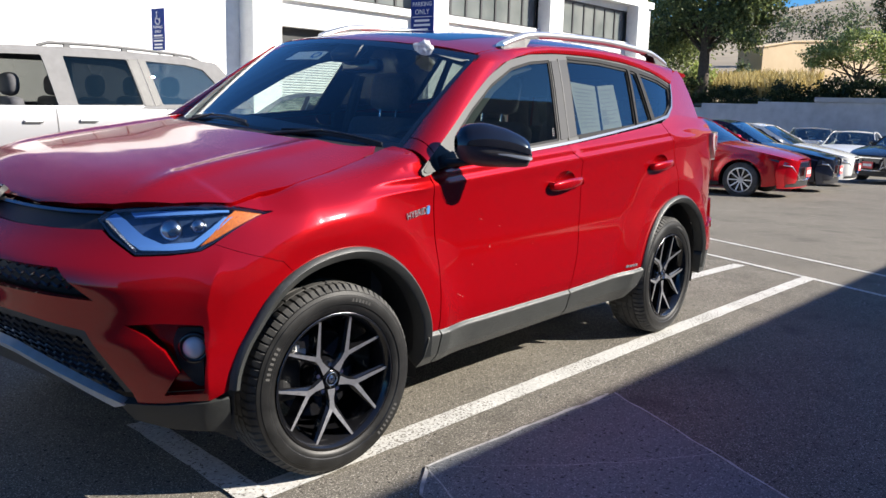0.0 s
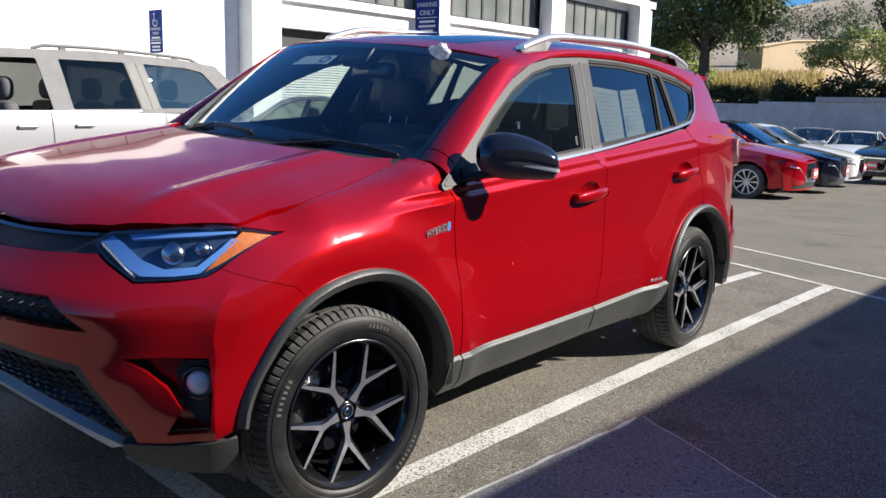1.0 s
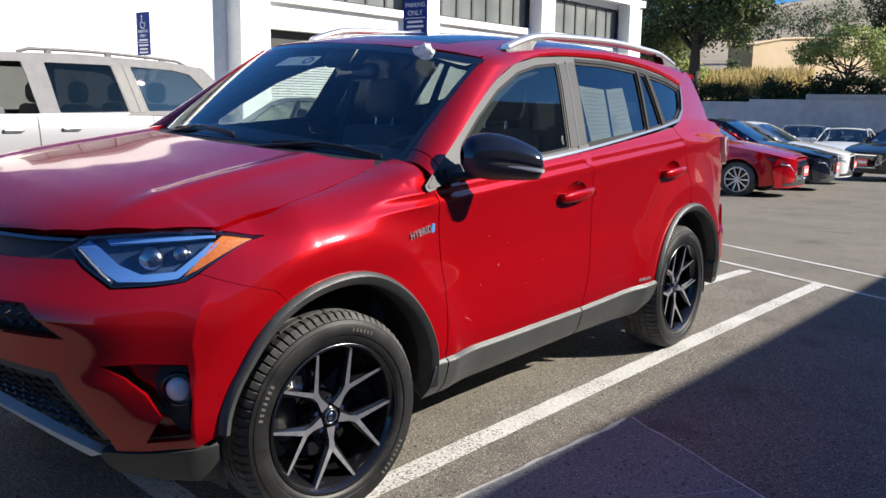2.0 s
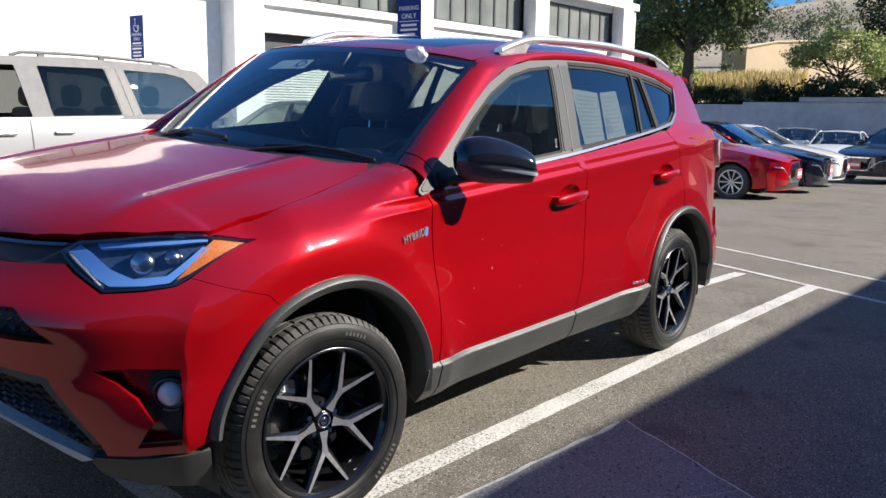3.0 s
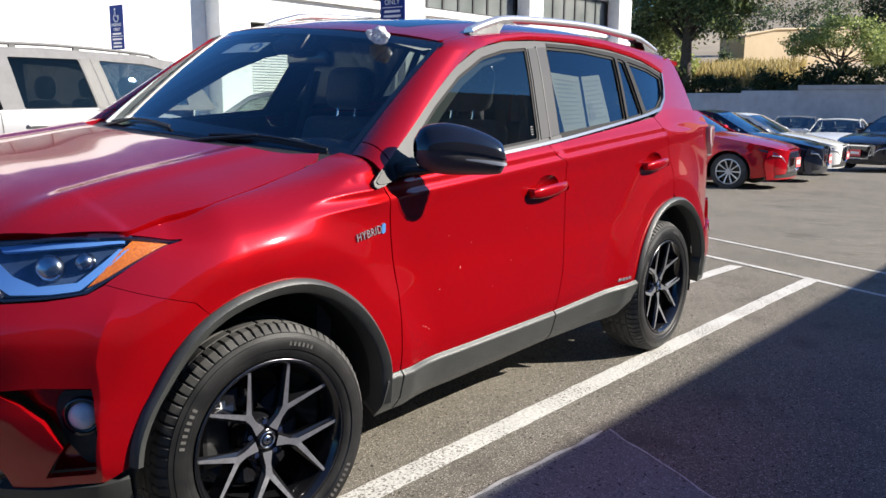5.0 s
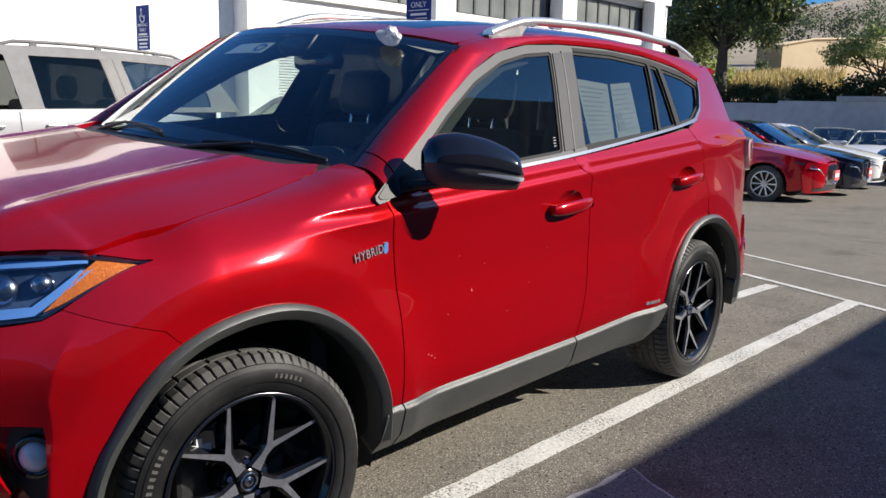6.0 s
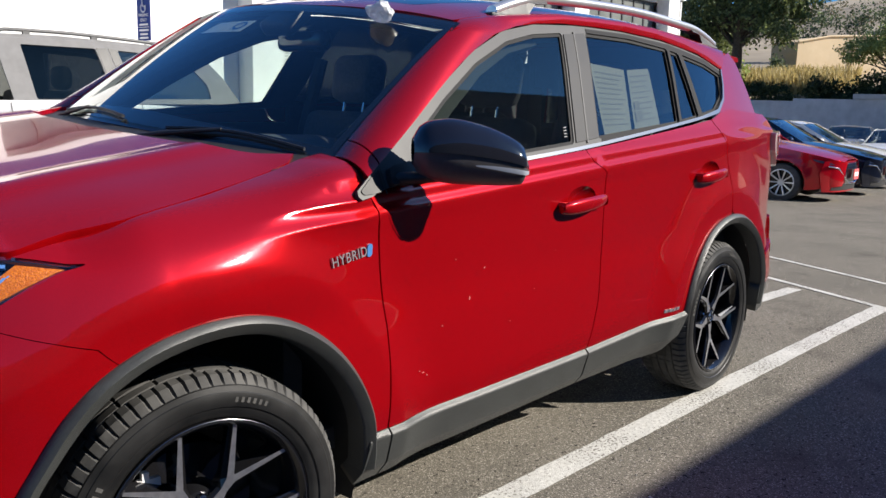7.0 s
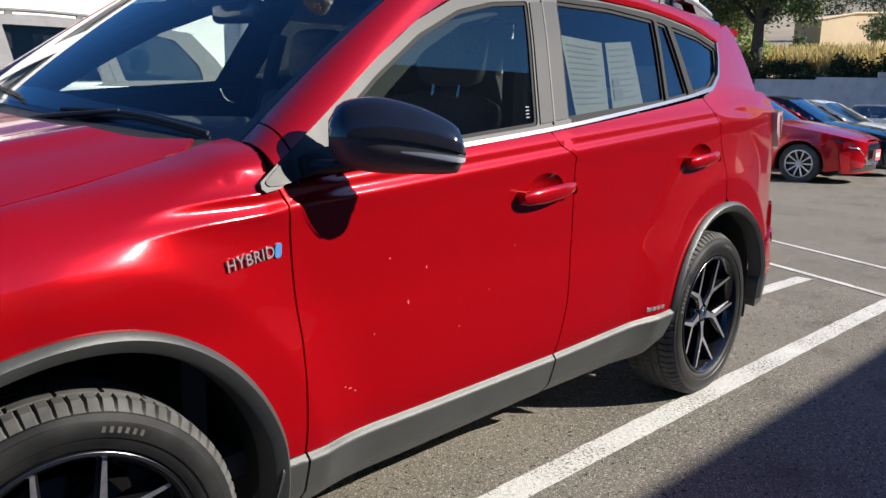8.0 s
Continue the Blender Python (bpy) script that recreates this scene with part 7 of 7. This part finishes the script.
def retaining_wall():
    w = thing("retaining_wall", "long grey concrete retaining wall behind the lot", "wall", kind="structure")
    part("wall_run", boxes((40.0, 40.3, 9.0, 11.6, -1.6, 1.74)), CONCRETE, w)
    part("wall_run", boxes((40.0, 40.3, 11.6, 14.4, -1.6, 1.62)), CONCRETE, w)
    part("wall_run", boxes((40.0, 40.3, 14.4, 60.0, -1.6, 1.40)), CONCRETE, w)
    part("wall_run", boxes((40.0, 40.3, -60.0, 9.0, -1.6, 1.76)), CONCRETE, w)
    part("wall_cap", boxes((39.9, 40.5, -60.0, 9.0, 1.765, 1.98), bevel=0.01), mottled("pale_concrete_cap", (0.38, 0.37, 0.35), (0.46, 0.45, 0.43), 3, 0.9), w)
    return w


retaining_wall()


def tan_building():
    b = thing("tan_building", "tan stucco building with a sloping parapet above the wall", "building")
    bm = bmesh.new()
    pts = [(0.0, 2.2), (0.0, 5.05), (2.2, 5.45), (24.0, 6.6), (24.0, 2.2)]
    f0 = [bm.verts.new((a, 0.0, z)) for a, z in pts]
    f1 = [bm.verts.new((a, 2.2, z)) for a, z in pts]
    bm.faces.new(f0), bm.faces.new(f1[::-1])
    for i in range(5):
        bm.faces.new((f0[i], f0[(i + 1) % 5], f1[(i + 1) % 5], f1[i]))
    bmesh.ops.recalc_face_normals(bm, faces=bm.faces)
    part("wall", bm, TAN, b)
    bm = bmesh.new()
    for (a0, z0), (a1, z1) in zip(pts[1:3], pts[2:4]):
        tube(bm, [(a0, -0.02, z0), (a1, -0.02, z1)], 0.07, 6)
    part("parapet_cap", bm, TAN, b)
    bm = bmesh.new()
    tube(bm, [(3.9, -0.08, 2.4), (3.9, -0.08, 5.2)], 0.05, 8)
    part("downpipe", bm, mottled("brown_pipe", (0.20, 0.13, 0.08), (0.25, 0.17, 0.1), 4, 0.6), b)
    part("wall_lamp", boxes((4.1, 4.5, -0.25, -0.01, 4.75, 4.87), bevel=0.02), SIGN_WHITE, b)
    part("wall_vent", boxes((1.6, 1.9, -0.06, -0.005, 3.2, 3.45)), DARK, b)
    b.matrix_world = pose(50.5, 15.2, 0, 0, 0, -30)
    return b


tan_building()


def leaves(centre, radii, count, size, rng, droop=0.3, clumps=40):
    """Leaf blades gathered in clumps inside a rough ellipsoid; returns vertices and faces."""
    V, F = [], []
    cs = []
    while len(cs) < clumps:
        p = rng.uniform(-1, 1, 3)
        if 0.25 < p @ p < 1.0:
            cs.append(p)
    cs = np.array(cs)
    for i in range(count):
        c = cs[rng.integers(len(cs))]
        p = c + rng.normal(0, 0.17, 3)
        q = np.array(centre) + p * np.array(radii)
        d = rng.normal(0, 1, 3)
        d[2] -= droop
        d /= np.linalg.norm(d)
        s = np.cross(d, rng.normal(0, 1, 3))
        s /= max(1e-6, np.linalg.norm(s))
        L, w = size * rng.uniform(0.6, 1.4), size * rng.uniform(0.25, 0.45)
        k = len(V)
        V += [tuple(q), tuple(q + d * L * 0.5 + s * w), tuple(q + d * L), tuple(q + d * L * 0.5 - s * w)]
        F.append((k, k + 1, k + 2, k + 3))
    return V, F, [tuple(np.array(centre) + c * np.array(radii)) for c in cs]


def tree(name, x, y, base, height, spread, mat, label, count, size, seed, lobes, trunk_r=0.3, crown_low=0.35, lean=0.0):
    rng = np.random.default_rng(seed)
    t = thing(name, label, "tree")
    bm = bmesh.new()
    top = Vector((x, y + lean, base + height * 0.62))
    fork = Vector((x, y + lean * 0.4, base + height * crown_low))
    tube(bm, [(x, y, base - 0.3), (x, y + lean * 0.2, base + height * crown_low * 0.5), fork, top], [trunk_r, trunk_r * 0.8, trunk_r * 0.65, trunk_r * 0.2], 10)
    V, F, ends = [], [], []
    for cx, cy, cz, rx, ry, rz, share in lobes:
        c = (x + cx * spread, y + cy * spread, base + cz * height)
        v, f, e = leaves(c, (rx * spread, ry * spread, rz * height), int(count * share), size, rng)
        F += [tuple(i + len(V) for i in q) for q in f]
        V += v
        ends += e[::4]
    for e in ends:
        e = Vector(e)
        mid = fork.lerp(e, 0.5) + Vector((0, 0, 0.08 * height))
        tube(bm, [fork.lerp(top, float(rng.uniform(0, 0.6))), mid, e], [trunk_r * 0.28, trunk_r * 0.16, trunk_r * 0.05], 6)
    part("trunk", bm, BARK, t, smooth=True, angle=60)
    me = bpy.data.meshes.new("crown")
    me.from_pydata(V, [], F)
    me.materials.append(mat)
    ob = new("crown", me)
    ob.parent = t
    return t


tree("broad_tree", 41.6, 15.1, 1.4, 9.5, 4.0, LEAF_OLIVE, "broad olive green tree with a bare trunk behind the wall", 30000, 0.17, 3,
     [(0, 0.1, 0.62, 0.9, 0.80, 0.30, 0.42), (0, -0.42, 0.72, 0.7, 0.42, 0.26, 0.2), (0, 0.65, 0.48, 0.7, 0.45, 0.22, 0.2), (0, -0.45, 0.42, 0.5, 0.34, 0.12, 0.1), (0, -0.70, 0.58, 0.4, 0.22, 0.16, 0.08)], 0.38, 0.28)
tree("feathery_tree", 42.8, 8.2, 1.7, 3.9, 2.7, LEAF_FRESH, "light green feathery tree with open dark branches", 8600, 0.13, 5,
     [(0, -0.1, 0.70, 0.6, 0.70, 0.17, 0.45), (0, 0.55, 0.58, 0.5, 0.35, 0.14, 0.2), (0, -0.75, 0.50, 0.5, 0.4, 0.22, 0.35)], 0.11, 0.18, -0.4)
tree("dark_tree", 46.0, 5.9, 2.0, 8.0, 2.1, LEAF_DARK, "tall dark green tree at the lot's edge", 11000, 0.17, 6,
     [(0, 0.0, 0.66, 0.8, 0.70, 0.36, 0.75), (0, 0.75, 0.60, 0.5, 0.35, 0.2, 0.15), (0, 0.5, 0.38, 0.5, 0.4, 0.12, 0.1)], 0.3, 0.25)
tree("broad_tree", 45.5, 19.5, 2.0, 8.0, 3.4, LEAF_OLIVE, "olive green tree beside the white building", 9000, 0.2, 8,
     [(0, 0.0, 0.55, 0.8, 0.9, 0.36, 1.0)], 0.3, 0.25)


def bush(name, x, y, z, rx, ry, rz, mat, label, count, size, seed, group=""):
    V, F, _ = leaves((x, y, z + rz * 0.75), (rx, ry, rz), count, size, np.random.default_rng(seed), 0.0, 30)
    V = [(a, b, max(c, z - 0.05)) for a, b, c in V]
    me = bpy.data.meshes.new(name)
    me.from_pydata(V, [], F)
    me.materials.append(mat)
    return tagged(new(name, me), label, "bush", group)


HEDGE = [(15.6, 1.1, 0.75), (14.0, 0.9, 0.55), (12.7, 0.8, 0.50), (10.9, 0.75, 0.70), (9.6, 0.9, 0.62), (8.4, 0.9, 0.66), (7.2, 1.0, 0.62), (5.9, 1.0, 0.70), (4.4, 1.1, 0.66), (17.2, 1.0, 0.7)]
for i, (y, ry, rz) in enumerate(HEDGE):
    bush("hedge_bush", 41.2, y, 1.5 if y > 9.5 else 1.75, 0.55, ry, rz, LEAF_HEDGE, "dark green clipped bush on top of the wall", 1500, 0.15, 20 + i, "bushes along the wall")
bush("scrub_bush", 80, 22.4, 6.0, 2.4, 2.8, 2.2, LEAF_DARK, "dark scrub on the dry slope", 1500, 0.25, 41, "scrub on the hillside")
bush("scrub_bush", 82, 19.0, 6.4, 2.2, 2.6, 2.6, LEAF_DARK, "dark scrub on the dry slope", 1800, 0.25, 42, "scrub on the hillside")
bush("scrub_bush", 49.5, 15.9, 3.0, 0.6, 0.5, 0.6, LEAF_DARK, "small dark shrub beside the tan building", 350, 0.2, 44, "scrub on the hillside")
bush("yellow_bush", 43.5, 16.2, 2.6, 0.9, 0.9, 0.7, LEAF_FRESH, "yellow-green bush behind the hedge", 700, 0.2, 45)


def scrub_cover():
    rng = np.random.default_rng(12)
    V, F = [], []
    for i in range(230):
        x, y = rng.uniform(90, 330), rng.uniform(10, 150)
        z = bank(x, y)
        if x > 100:
            k = smooth_step(100, 300, x)
            z += k * (0.16 * (95 - y) + 2.5 * noise.noise((x * 0.012, y * 0.012, 5)) + 1.2 * noise.noise((x * 0.05, y * 0.05, 8)))
            z = max(z, 6)
        r = rng.uniform(0.7, 2.2)
        v, f, _ = leaves((x, y, z + r * 0.3), (r, r, r * 0.6), 130, r * 0.22, rng, 0.0, 10)
        F += [tuple(j + len(V) for j in q) for q in f]
        V += v
    me = bpy.data.meshes.new("hill_scrub")
    me.from_pydata(V, [], F)
    me.materials.append(foliage("grey_green_scrub", (0.09, 0.09, 0.05), (0.2, 0.18, 0.10)))
    return tagged(new("hill_scrub", me), "grey-green scrub scattered over the hill", "scrub", kind="stuff")


scrub_cover()


def dry_stalks():
    """A stand of dry yellow grass behind the hedge."""
    rng = np.random.default_rng(9)
    V, F = [], []
    for i in range(5200):
        x, y = rng.uniform(43.5, 49.5), rng.uniform(11.3, 19.0)
        z = bank(x, y)
        h = rng.uniform(0.45, 1.2)
        a = rng.uniform(0, 3.14)
        w = rng.uniform(0.015, 0.045)
        dx, dy = math.cos(a) * w, math.sin(a) * w
        lx, ly = rng.normal(0, 0.30, 2)
        k = len(V)
        V += [(x - dx, y - dy, z - 0.1), (x + dx, y + dy, z - 0.1), (x + dx * 1.4 + lx * 0.5, y + dy * 1.4 + ly * 0.5, z + h * 0.6), (x - dx * 1.4 + lx * 0.5, y - dy * 1.4 + ly * 0.5, z + h * 0.6), (x + lx, y + ly, z + h)]
        F += [(k, k + 1, k + 2, k + 3), (k + 3, k + 2, k + 4)]
    me = bpy.data.meshes.new("dry_grass")
    me.from_pydata(V, [], F)
    me.materials.append(STALK)
    return tagged(new("dry_grass", me), "tall dry yellow grass behind the hedge", "dry grass", kind="stuff")


dry_stalks()
